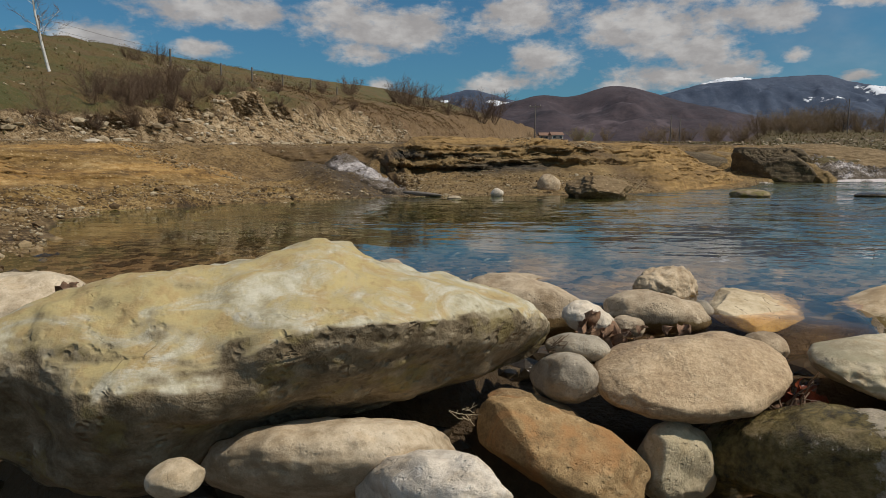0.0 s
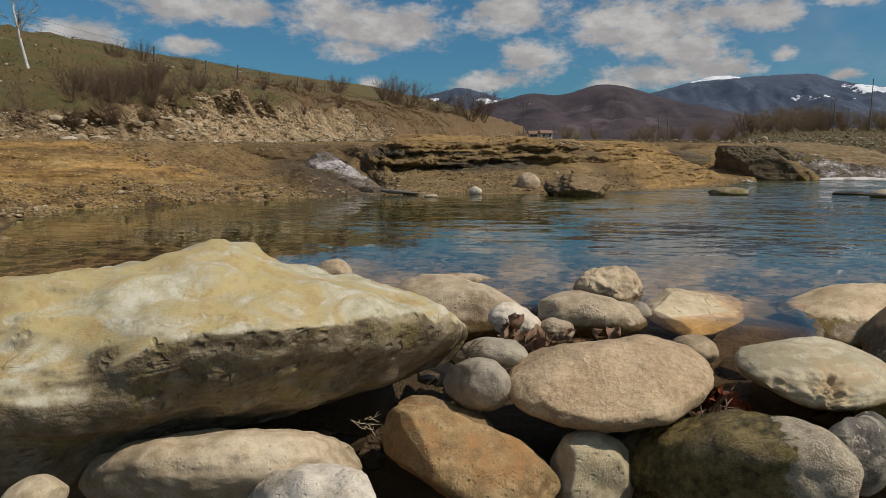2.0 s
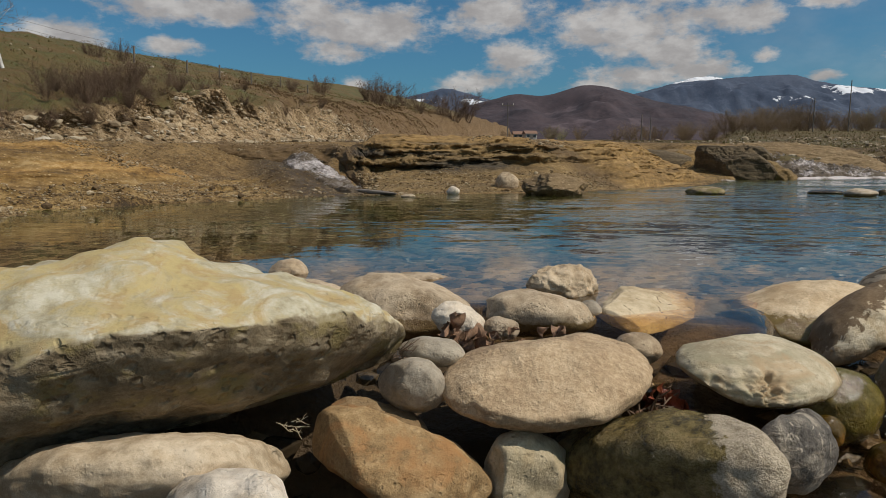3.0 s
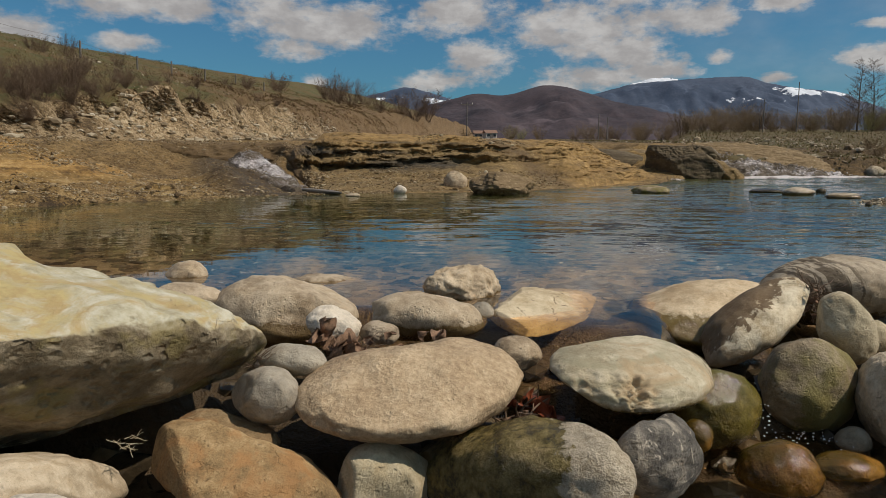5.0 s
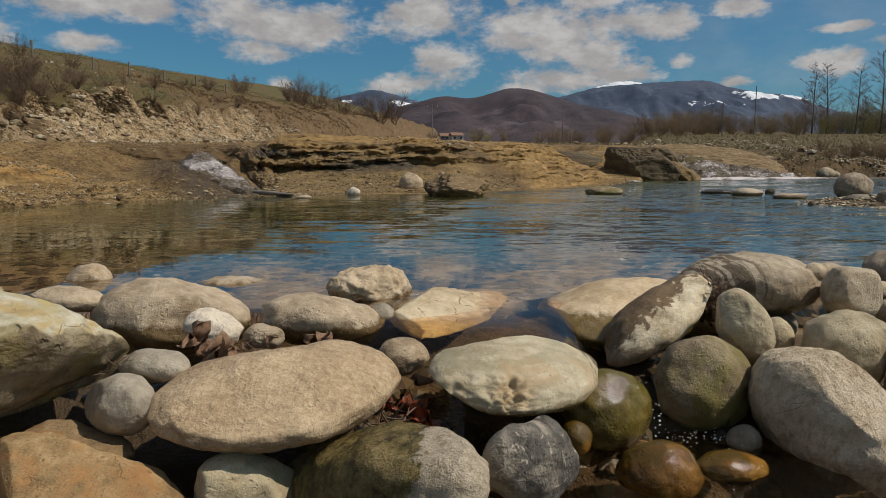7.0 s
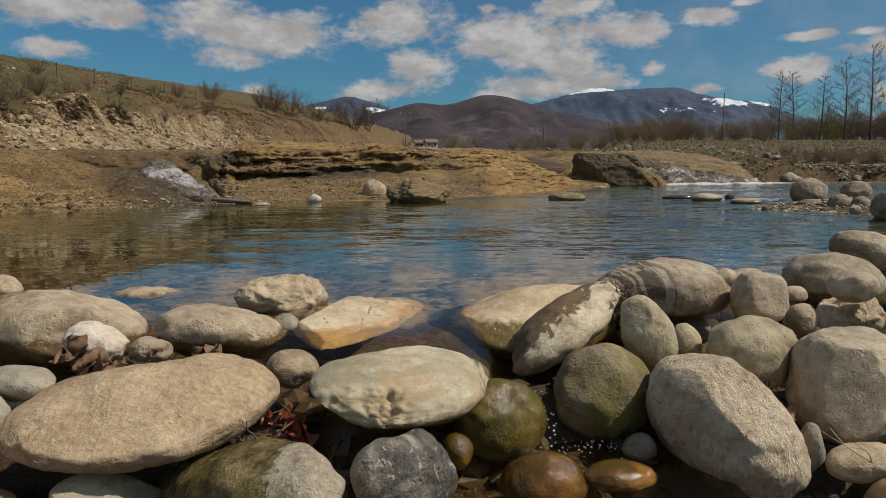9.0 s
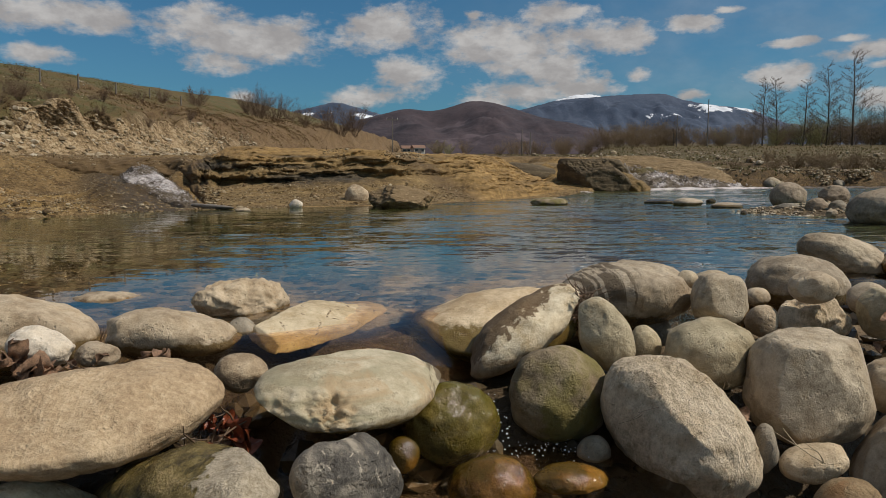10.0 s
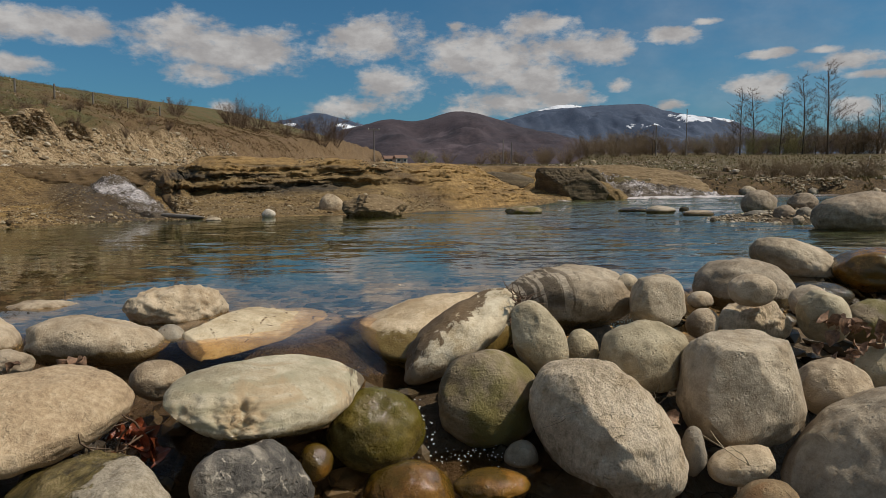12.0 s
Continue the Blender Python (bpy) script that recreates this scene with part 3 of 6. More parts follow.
def stone_verts(axes, rv, seed, sub, facets=7, blocky=0.0, lumps=0.05, grit=0.008, dents=(), cuts=()):
    rng = np.random.default_rng(seed)
    v = BALLS[sub][0].copy()
    if blocky:
        e = 1 - 0.45 * blocky
        v = np.sign(v) * np.abs(v) ** e
    for _ in range(facets):
        n = rng.normal(size=3)
        n /= np.linalg.norm(n)
        h = rng.uniform(0.78, 0.96)
        over = np.maximum(0, v @ n - h)
        v = v - np.outer(over * 0.8, n)
    n0 = v / np.linalg.norm(v, axis=1)[:, None]
    v = v + n0 * (lumps * noise3(v, 1.3, 3, seed))[:, None]
    v = v * np.array(axes) * 1.03 / (0.5 * (v.max(0) - v.min(0)))
    g = noise3(v, 14.0, 4, seed + 5)
    v = v + n0 * (grit * g)[:, None] * min(1.0, max(axes) / 0.15)
    a = Vector(rv)
    r = np.array(Matrix.Rotation(radians(a.length), 3, a.normalized() if a.length else Vector((0, 0, 1))))
    v = v @ r.T
    for d, level in cuts:
        d = np.array(d) / np.linalg.norm(d)
        over = np.maximum(0, v @ d - level * (v @ d).max())
        v = v - np.outer(over * 0.85, d)
    for d, size, depth in dents:
        d = np.array(d) / np.linalg.norm(d)
        q = v[np.argmax(v @ d)]
        near = np.exp(-(np.linalg.norm(v - q, axis=1) / size) ** 2)
        HOLLOW[seed] = np.maximum(HOLLOW.get(seed, 0.0), near)
        v = v - np.outer(near * depth * (1 + 2.0 * noise3(v, 34.0, 5, seed + 11)), d)
    return v


STONE_SEED = [10]


def stone(label, centre, axes, rv, mat, sub=5, name="river_stone", group="stones of the dam", **shape):
    STONE_SEED[0] += 1
    me = mesh_from(name, stone_verts(axes, rv, STONE_SEED[0], sub, **shape), BALLS[sub][1], mat)
    if STONE_SEED[0] in HOLLOW:
        at = me.attributes.new("hollow", "FLOAT", "POINT")
        at.data.foreach_set("value", HOLLOW[STONE_SEED[0]].astype(np.float32))
    ob = new(name, me)
    ob.location = centre
    return tagged(ob, label, "stone", group)


# ---------------------------------------------------------------- ground
SHORE = [(-1.9, 2.2), (-2.2, 3.4), (-2.5, 4.1), (-3.6, 5.6), (-3.8, 6.1), (-3.9, 7.2), (-3.5, 8.6), (-2.6, 9.9), (-1.8, 11.0), (-1.1, 11.6), (-0.1, 12.4), (1.0, 12.8),
         (2.6, 13.4), (4.7, 16.3), (6.4, 18.0), (7.6, 20.0), (9.0, 23.0), (12.0, 26.5), (16.0, 29.0), (22.0, 31.0), (34.0, 31.5), (80.0, 28.0), (80.0, 8.0),
         (20.0, 5.5), (9.0, 4.4), (5.6, 3.6), (4.6, 2.6), (3.0, 2.0)]


def shore_distance(x, y):
    """Distance to the water's edge, positive on land."""
    p = np.stack([x, y], -1)
    best, inside = np.full(x.shape, 1e9), np.zeros(x.shape, bool)
    for (ax, ay), (bx, by) in zip(SHORE, SHORE[1:] + SHORE[:1]):
        ab = np.array([bx - ax, by - ay])
        t = np.clip(((p - (ax, ay)) @ ab) / (ab @ ab), 0, 1)
        best = np.minimum(best, np.linalg.norm(p - (ax, ay) - t[..., None] * ab, axis=-1))
        hit = ((ay > y) != (by > y)) & (x < (bx - ax) * (y - ay) / (by - ay + 1e-12) + ax)
        inside ^= hit
    return np.where(inside, -best, best)


def hill_edge(y):
    return np.interp(y, [-50, 8, 15, 25, 50, 100, 150, 300], [-11, -11, -10.5, -9, -7.5, -2, 5, 20])


def ground_height(x, y):
    s = shore_distance(x, y)
    w = fbm(x * 0.8, y * 0.8, 4, 3)
    f = fbm(x * 4.0, y * 4.0, 3, 8)
    land = np.clip(s, 0, None)
    # left and far bank: beach, low ledges, bench
    sl = land + 0.9 * w
    bank = 0.13 * smooth(sl, 0.0, 1.0) + 0.22 * smooth(sl, 0.9, 1.5) + 0.22 * smooth(sl, 1.9, 2.5) + 0.40 * smooth(sl, 2.7, 4.5) + (0.03 * f + 0.09 * fbm(x * 2.6, y * 2.6, 5, 12, 0.6)) * smooth(sl, 0.2, 1)
    lee = smooth(x, -2.6, -1.4) * (1 - smooth(x, 8.5, 9.5)) * (1 - smooth(land, 4.2, 6.0)) * smooth(y, 11.5, 12.2)
    bank = bank * (1 - 0.92 * lee)
    lip = smooth(land, 0.8, 1.3) * (1 - smooth(land, 4.0, 6.0)) * (1 - smooth(x, -2.9, -2.4)) * smooth(y, 4.0, 5.0) * (1 - smooth(y, 15.5, 17.0)) * (1 - np.exp(-((x + 2.45 - 0.45 * (13.2 - y)) / 0.8) ** 4))
    bank = bank * (1 - 0.75 * lip)
    gully = np.exp(-((x + 2.45 - 0.45 * (13.2 - y)) / 0.75) ** 2) * smooth(y, 10.5, 12.0) * (1 - smooth(y, 15.2, 16.6))
    bank = bank * (1 - 0.35 * gully)
    niche = smooth(x, -5.4, -4.4) * (1 - smooth(x, -2.6, -1.6)) * smooth(y, 13.4, 14.6) * (1 - smooth(y, 18.0, 19.5))
    bank = bank * (1 - 0.28 * niche)
    floor = 0.038 * np.clip(y - 18, 0, None) + 0.10 * w * (1 - lee)
    edge = hill_edge(y) + 1.6 * fbm(x * 0.15, y * 0.15, 3, 21)
    u = np.clip(edge - x, 0, None)
    hill = np.interp(y, [10, 21, 25, 27, 45, 70], [0.65, 0.75, 1.3, 1.7, 1.6, 1.0]) * (0.62 * smooth(u, 0, 1.5) + 0.38 * smooth(u, 1.35, 1.8)) + 0.262 * np.minimum(np.clip(u - 1.5, 0, None), np.interp(y, [15, 30, 45, 60, 100, 150, 300], [9, 12.5, 17, 20, 25, 28, 30])) + 0.022 * np.clip(y - 18, 0, 160) * smooth(u, 0, 4) + (0.35 * w + 0.08 * f) * smooth(u, 0, 3) + 0.42 * fbm(x * 1.1, y * 0.9, 5, 63, 0.6) * smooth(u, 0, 0.8) * (1 - smooth(u, 2.5, 5))
    left = bank + floor + hill
    # right bank: cut edge, then a rough field that climbs slowly
    right = 0.95 * smooth(land + 1.4 * w, 0.0, 1.5) + 0.4 * smooth(land + w, 2.0, 6) + 0.067 * np.clip(land - 5, 0, 82) + 0.12 * w + 0.06 * f
    side = smooth(x - 0.35 * (y - 24), 9.0, 12.0)
    dry = left * (1 - side) + right * side
    d = np.clip(-s, 0, None)
    wet = -0.03 - 0.15 * d - 0.35 * smooth(d, 0.6, 3.0)
    near = (1 - smooth(y, 3.0, 4.2)) * smooth(x, -1.6, -0.8)
    wet = np.minimum(wet, -0.18 * near)
    wet = np.maximum(wet, -0.36 - 0.10 * np.clip(y - 2.6, 0, None) - 0.3 * (1 - smooth(x, -1.4, -0.6)))
    wet = np.maximum(wet, -0.95) + 0.05 * w
    z = np.where(s > 0, dry, wet)
    # gravel core under the dam and the lower stream bed before it
    line = np.interp(x, [-3, -1.0, 1.0, 2.2, 3.2, 4.6], [2.1, 2.15, 2.2, 2.35, 2.6, 3.3])
    core = -0.50 + 0.20 * smooth(x, 2.3, 2.6) - 1.1 * np.clip(np.abs(y - line - 0.15) - 0.10, 0, None) ** 1.2 + 0.04 * f
    z = np.maximum(z, np.where((x > -2.6) & (x < 4.8), core, -9))
    down = smooth(line - y, 0.0, 0.5)
    shelf = -0.62 + 0.10 * w + 0.5 * smooth(-y, 2.0, 7.0) + 0.5 * smooth(np.abs(x - 1.0), 3.2, 6.0)
    z = np.where(y < line, np.maximum(shelf, core) * down + z * (1 - down), z)
    # gravel bar with boulders
    bar = 0.10 - 0.16 * np.clip(np.hypot((x - 9.7) / 2.6, (y - 9.7) / 1.8) - 0.6, 0, None) ** 1.0 * 2 + 0.02 * f
    return np.maximum(z, np.where((x > 5) & (x < 18) & (y > 6) & (y < 15), bar, -9))


def spaced(lo, a, b, hi, step, grow=1.09):
    core = list(np.arange(a, b, step))
    out, d, v = [], step, b
    while v < hi:
        out.append(v)
        d *= grow
        v += d
    pre, d, v = [], step, a - step
    while v > lo:
        pre.append(v)
        d *= grow
        v -= d
    return np.array(pre[::-1] + core + out + [hi])


gx, gy = spaced(-2500, -13.5, 12, 4000, 0.13), spaced(-600, 1.2, 30, 4200, 0.13, 1.07)
GX, GY = np.meshgrid(gx, gy, indexing="ij")
GZ = ground_height(GX, GY)
far = np.hypot(GX, GY)
GZ = np.where(far > 300, np.minimum(GZ, 14 + 0 * GZ), GZ)
ground = new("ground", mesh_from("ground", np.stack([GX, GY, GZ], -1).reshape(-1, 3), grid_faces(len(gx), len(gy)), GROUND))
tagged(ground, "river bank of soil, gravel and short spring grass", "ground", kind="structure")
S = shore_distance(GX, GY)
U = hill_edge(GY) - GX + 1.6 * fbm(GX * 0.15, GY * 0.15, 3, 21)
Wn = fbm(GX * 0.5, GY * 0.5, 4, 31)
onleft = GX - 0.35 * (GY - 24) < 10.5
zones = {
    "bed": 1 - smooth(S, -0.25, 0.02),
    "ochre": smooth(S, -0.1, 0.1) * (1 - smooth(S + 2 * Wn, 3.0, 4.2)) * onleft * smooth(GY, 4, 6),
    "sand": smooth(S + Wn, 3.2, 4.2) * (1 - smooth(U, -1, 1)) * onleft * (1 - smooth(GY, 30, 42)),
    "grass": np.maximum(smooth(U + 2.0 * Wn, 1.7, 2.6) * onleft * (1 - 0.6 * smooth(GY + 10 * Wn, 44, 54) * (1 - smooth(U + 6 * Wn, 3, 9))), (1 - onleft) * smooth(S + 14 * Wn, 3, 9) * (0.55 + 0.6 * Wn)),
    "rust": 0.85 * onleft * smooth(GY + 10 * Wn, 36, 48) * smooth(U, -1.0, 1.0) * (1 - smooth(U + 7 * Wn, 7, 12)),
    "silt": 0.85 * (1 - smooth(GY + 1.2 * Wn, 3.9, 5.4)) * smooth(GY, 2.7, 3.0) * (1 - smooth(S, -0.2, 0.1)),
    "damp": np.maximum(np.exp(-((GX + 2.45 - 0.45 * (13.2 - GY)) / 0.85) ** 4) * smooth(GY, 10.5, 11.5) * (1 - smooth(GY, 17, 18.5)), (1 - smooth(GY + 0.8 * Wn, 2.6, 3.2)) * smooth(GY + 2 * Wn, -4.0, -1.5) * smooth(GX + 1.5 * Wn, -2.6, -1.4) * (1 - smooth(GX + 1.5 * Wn, 4.4, 5.8))),
    "scree": np.maximum(smooth(U, -0.5, 0.7) * (1 - smooth(U + 1.2 * Wn, 1.7, 2.3)) * onleft * (0.55 + 0.45 * smooth(GY + 6 * Wn, 21, 26)) * (1 - 0.85 * smooth(GY + 8 * Wn, 48, 55)), smooth(0.9 - np.abs(S), 0, 0.6) * 0.15 * onleft),
}
for key, val in zones.items():
    at = ground.data.attributes.new(key, "FLOAT", "POINT")
    at.data.foreach_set("value", np.clip(val, 0, 1).reshape(-1).astype(np.float32))

# ---------------------------------------------------------------- water
wx, wy = spaced(-5, -3, 5, 90, 0.10), spaced(1.0, 1.2, 4, 45, 0.08)
WX, WY = np.meshgrid(wx, wy, indexing="ij")
brim = np.interp(WX, [-5, 0.6, 1.05, 1.3, 1.5, 1.72, 1.9, 2.4, 3.0, 4.0, 6.0], [2.62, 2.62, 2.58, 2.50, 2.36, 2.42, 2.85, 3.0, 3.12, 3.45, 4.0])
low = np.where((WX > 0.95) & (WX < 2.5), -0.28, -0.8)
WZ = low * (0.25 * smooth(brim - WY, 0.0, 0.25) + 0.75 * smooth(brim - WY, 0.15, 0.55)) + 0.018 * fbm(WX * 9, WY * 9, 3, 77) * smooth(brim + 0.1 - WY, 0, 0.15)
WZ = WZ + 0.10 * smooth(WY, 19, 27)
water = new("water", mesh_from("water", np.stack([WX, WY, WZ], -1).reshape(-1, 3), grid_faces(len(wx), len(wy)), WATER))
water.visible_shadow = False
tagged(water, "clear rippled river pool held back by stones", "water", kind="structure")


# ---------------------------------------------------------------- layered rock and clay along the far shore
SHEETS = {}


def outcrop(name, label, line, profiles, mat, seed, jag=0.12, earth=None, golden=None, shaded_seam=None, ends=(0.9, 1.6), kind="rock", inward=None):
    """Layered rock: cross-sections (depth into the land, height) at distances along a line, blended from one to the next."""
    pts = np.array(line)
    seg = np.r_[0, np.cumsum(np.linalg.norm(np.diff(pts, axis=0), axis=1))]
    n, rows = int(seg[-1] / 0.04), 150
    t = np.linspace(0, seg[-1], n)
    px, py = np.interp(t, seg, pts[:, 0]), np.interp(t, seg, pts[:, 1])
    tx, ty = np.gradient(px), np.gradient(py)
    ln = np.hypot(tx, ty)
    ker = np.ones(151) / 151
    nx = np.convolve(np.pad(-ty / ln, 75, "edge"), ker, "valid")
    ny = np.convolve(np.pad(tx / ln, 75, "edge"), ker, "valid")
    if inward:
        nx, ny = np.full(n, inward[0]), np.full(n, inward[1])
        py = np.convolve(np.pad(py, 6, "edge"), np.ones(13) / 13, "valid")

    def dense(prof):
        p = np.array(prof)
        q = np.r_[0, np.cumsum(np.linalg.norm(np.diff(p, axis=0) * (0.6, 1.5), axis=1))]
        k = np.linspace(0, q[-1], rows)
        return np.stack([np.interp(k, q, p[:, 0]), np.interp(k, q, p[:, 1])], -1)

    at = np.array([p[0] for p in profiles])
    shapes = np.stack([dense(p[1]) for p in profiles])
    w = np.interp((px if inward else t) + (0.3 if inward else 0.9) * fbm(t * 0.6, t * 0 + 3, 3, seed), at, np.arange(len(at)))
    i = np.clip(np.floor(w).astype(int), 0, len(at) - 2)
    m = smooth(w - i, 0, 1)[:, None, None]
    both = shapes[i] * (1 - m) + shapes[i + 1] * m
    D, Z = both[..., 0], both[..., 1]
    T = np.repeat((px if inward else t)[:, None], rows, 1)
    foot = smooth(Z, 0.05, 0.35)
    if inward:
        # the beds wander, thin out and break off in blocks
        mean = np.maximum.accumulate(D, axis=1)
        keep = 0.16 * smooth(fbm(T * 0.8, Z * 3.0, 4, seed + 20, 0.6), -0.15, 0.25) * smooth(T, -2.0, -1.4)
        D = D * keep + mean * (1 - keep)
        Z = Z + (0.16 * fbm(T * 0.55, Z * 2.0, 3, seed + 21) + 0.05 * fbm(T * 2.4, Z * 4.0, 3, seed + 22)) * smooth(Z, 0.25, 0.5) * (1 - smooth(Z, 1.0, 1.3))
        block = fbm(np.floor(T * 2.2 + 0.8 * fbm(T * 1.5, Z * 6, 2, seed + 23)) * 3.1, np.floor(Z * 11) * 2.3, 2, seed + 24)
        D = D + 0.20 * fbm(T * 2.2, Z * 5.0, 4, seed + 25, 0.6) * smooth(Z, 0.3, 0.5) * (1 - 0.7 * smooth(T, 3.6, 4.6))
        D = D + 0.17 * block * smooth(T, -2.0, -1.3) * smooth(Z, 0.40, 0.52) * (1 - smooth(Z, 1.0, 1.15)) * (1 - smooth(T, 3.2, 4.4))
    patchy = 0.35 + 1.3 * smooth(fbm(T * 0.5, Z * 2.0, 3, seed + 6), -0.2, 0.25)
    D = D + (0.50 * fbm(T * 0.45, Z * 1.2, 3, seed + 1) + jag * patchy * (np.where(T < -1.6, 0.25, 1.0) if inward else 1.0) * (1.1 * fbm(T * 0.9, Z * 13, 3, seed + 2, 0.6) + (1.3 if inward is None else 0.8) * fbm(T * 3.2, Z * 30, 5, seed + 12, 0.66))) * foot
    Z = Z + (0.10 * fbm(T * 0.35, D * 0.3, 3, seed + 3) + 0.06 * fbm(T * 2.0, D * 2.0, 4, seed + 4) + 0.035 * fbm(T * 7.0, D * 7.0, 4, seed + 14, 0.6)) * smooth(Z, 0.0, 0.25)
    fade = np.minimum(smooth(t, 0, ends[0]), smooth(seg[-1] - t, 0, ends[1]))[:, None]
    D = D + (1 - fade) * 0.9
    Z = np.where(Z > 0, Z * (0.55 + 0.45 * fade), Z)
    V = np.stack([px[:, None] + nx[:, None] * D, py[:, None] + ny[:, None] * D, Z], -1)
    SHEETS[name] = (V, T)
    gold = np.clip(golden(T, Z), 0, 1) if golden else np.zeros_like(T)
    ob = new(name, mesh_from(name, V.reshape(-1, 3), grid_faces(n, rows), mat))
    a = ob.data.attributes.new("golden", "FLOAT", "POINT")
    a.data.foreach_set("value", gold.reshape(-1).astype(np.float32))
    if shaded_seam:
        a = ob.data.attributes.new("shaded_seam", "FLOAT", "POINT")
        a.data.foreach_set("value", np.clip(shaded_seam(T, Z), 0, 1).reshape(-1).astype(np.float32))
    if earth:
        a = ob.data.attributes.new("earth", "FLOAT", "POINT")
        a.data.foreach_set("value", np.clip(earth(T, Z), 0, 1).reshape(-1).astype(np.float32))
    return tagged(ob, label, kind, kind="structure")


SOIL = [(0, -0.4), (0.05, 0.25), (0.22, 0.42), (0.42, 0.60), (0.60, 0.78), (0.75, 0.88), (0.95, 0.93), (1.4, 0.97), (2.2, 1.0), (3.2, 1.03), (4.0, 1.02), (4.4, 0.7), (4.6, -0.2)]
LAYERED = [(0, -0.4), (0.05, 0.0), (0.6, 0.09), (1.3, 0.20), (2.0, 0.33), (2.45, 0.41), (2.72, 0.45), (2.80, 0.50), (2.42, 0.53), (2.40, 0.58), (2.62, 0.63), (2.95, 0.68), (3.12, 0.71), (3.18, 0.77), (2.86, 0.79), (2.84, 0.84),
           (3.1, 0.92), (3.35, 0.96), (3.42, 1.0), (3.30, 1.02), (3.45, 1.08), (3.9, 1.17), (4.5, 1.26), (5.2, 1.28), (6.2, 1.22), (6.8, 1.0), (7.2, 0.4), (7.3, -0.2)]
BLUFF = [(0, -0.4), (0.05, 0.0), (0.6, 0.12), (1.2, 0.25), (1.8, 0.40), (2.1, 0.48), (2.25, 0.52), (2.12, 0.55), (2.15, 0.62), (2.5, 0.74), (2.85, 0.80), (2.92, 0.84), (2.8, 0.87), (2.85, 0.93), (3.3, 1.02), (3.9, 1.13), (4.6, 1.20), (5.4, 1.20), (6.2, 1.1), (6.8, 0.9), (7.2, 0.3), (7.3, -0.2)]
RAMP = [(0, -0.4), (0.05, 0.0), (0.22, 0.20), (0.6, 0.40), (1.1, 0.58), (1.5, 0.70), (1.9, 0.86), (2.2, 0.96), (2.5, 1.06), (2.9, 1.16), (3.3, 1.22), (4.0, 1.25), (4.6, 1.22), (5.2, 1.15), (6.0, 1.0), (7.0, 0.7), (8.0, 0.2)]
RAMP_LOW = [(0, -0.4), (0.05, 0.0), (0.25, 0.16), (0.6, 0.28), (1.0, 0.38), (1.4, 0.46), (1.9, 0.54), (2.4, 0.60), (3.0, 0.62), (3.6, 0.60), (4.4, 0.5), (5.0, 0.3), (5.4, -0.1)]
RAMP_END = [(0, -0.4), (0.05, -0.02), (0.3, 0.04), (0.7, 0.06), (1.2, 0.05), (1.8, 0.02), (2.4, -0.2)]


def shaded_ledge_seams(x, z):
    """Two beds of dark rock, with the shade of their ledge recesses painted in, that thin out to both sides."""
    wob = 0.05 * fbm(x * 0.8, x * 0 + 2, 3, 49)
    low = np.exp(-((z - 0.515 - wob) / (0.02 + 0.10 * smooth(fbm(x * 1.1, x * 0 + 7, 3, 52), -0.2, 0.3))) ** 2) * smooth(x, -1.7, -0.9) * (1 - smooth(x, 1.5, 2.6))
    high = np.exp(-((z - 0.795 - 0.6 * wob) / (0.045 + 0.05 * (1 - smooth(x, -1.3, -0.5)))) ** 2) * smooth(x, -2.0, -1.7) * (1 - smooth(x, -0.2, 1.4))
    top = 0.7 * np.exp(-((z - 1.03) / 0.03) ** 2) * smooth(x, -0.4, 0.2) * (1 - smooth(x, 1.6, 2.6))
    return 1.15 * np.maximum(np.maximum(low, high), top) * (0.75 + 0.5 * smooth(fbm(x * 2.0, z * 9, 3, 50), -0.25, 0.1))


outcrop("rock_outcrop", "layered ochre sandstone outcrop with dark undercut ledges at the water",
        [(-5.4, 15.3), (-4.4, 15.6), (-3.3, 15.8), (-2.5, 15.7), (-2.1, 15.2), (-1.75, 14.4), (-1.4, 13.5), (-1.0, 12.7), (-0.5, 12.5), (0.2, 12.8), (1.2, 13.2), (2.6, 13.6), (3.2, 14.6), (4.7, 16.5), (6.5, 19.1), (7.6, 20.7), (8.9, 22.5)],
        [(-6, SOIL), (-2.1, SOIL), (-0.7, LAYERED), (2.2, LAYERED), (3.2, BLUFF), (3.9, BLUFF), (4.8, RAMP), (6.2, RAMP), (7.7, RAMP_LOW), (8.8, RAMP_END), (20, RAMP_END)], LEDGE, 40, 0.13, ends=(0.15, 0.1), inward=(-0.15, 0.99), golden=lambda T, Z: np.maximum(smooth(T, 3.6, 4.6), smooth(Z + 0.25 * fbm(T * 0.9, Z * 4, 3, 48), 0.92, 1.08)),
        earth=lambda T, Z: np.maximum(1 - smooth(T + 0.5 * fbm(T * 3, Z * 3, 3, 47), -1.9, -1.3), 0.9 * np.exp(-((T - 3.75 + 0.9 * (Z - 0.5) + 0.3 * fbm(T * 2, Z * 5, 3, 46)) / 0.36) ** 2)), shaded_seam=shaded_ledge_seams)
STEPS = [(0, -0.15), (0.05, 0.05), (0.5, 0.10), (1.0, 0.17), (1.35, 0.25), (1.5, 0.33), (1.53, 0.37), (1.6, 0.42), (2.1, 0.46), (2.45, 0.54), (2.55, 0.62), (2.58, 0.67), (2.7, 0.72), (3.2, 0.78), (3.7, 0.84), (4.2, 0.88), (4.8, 0.84), (5.3, 0.72), (5.7, 0.5), (6.0, 0.1)]
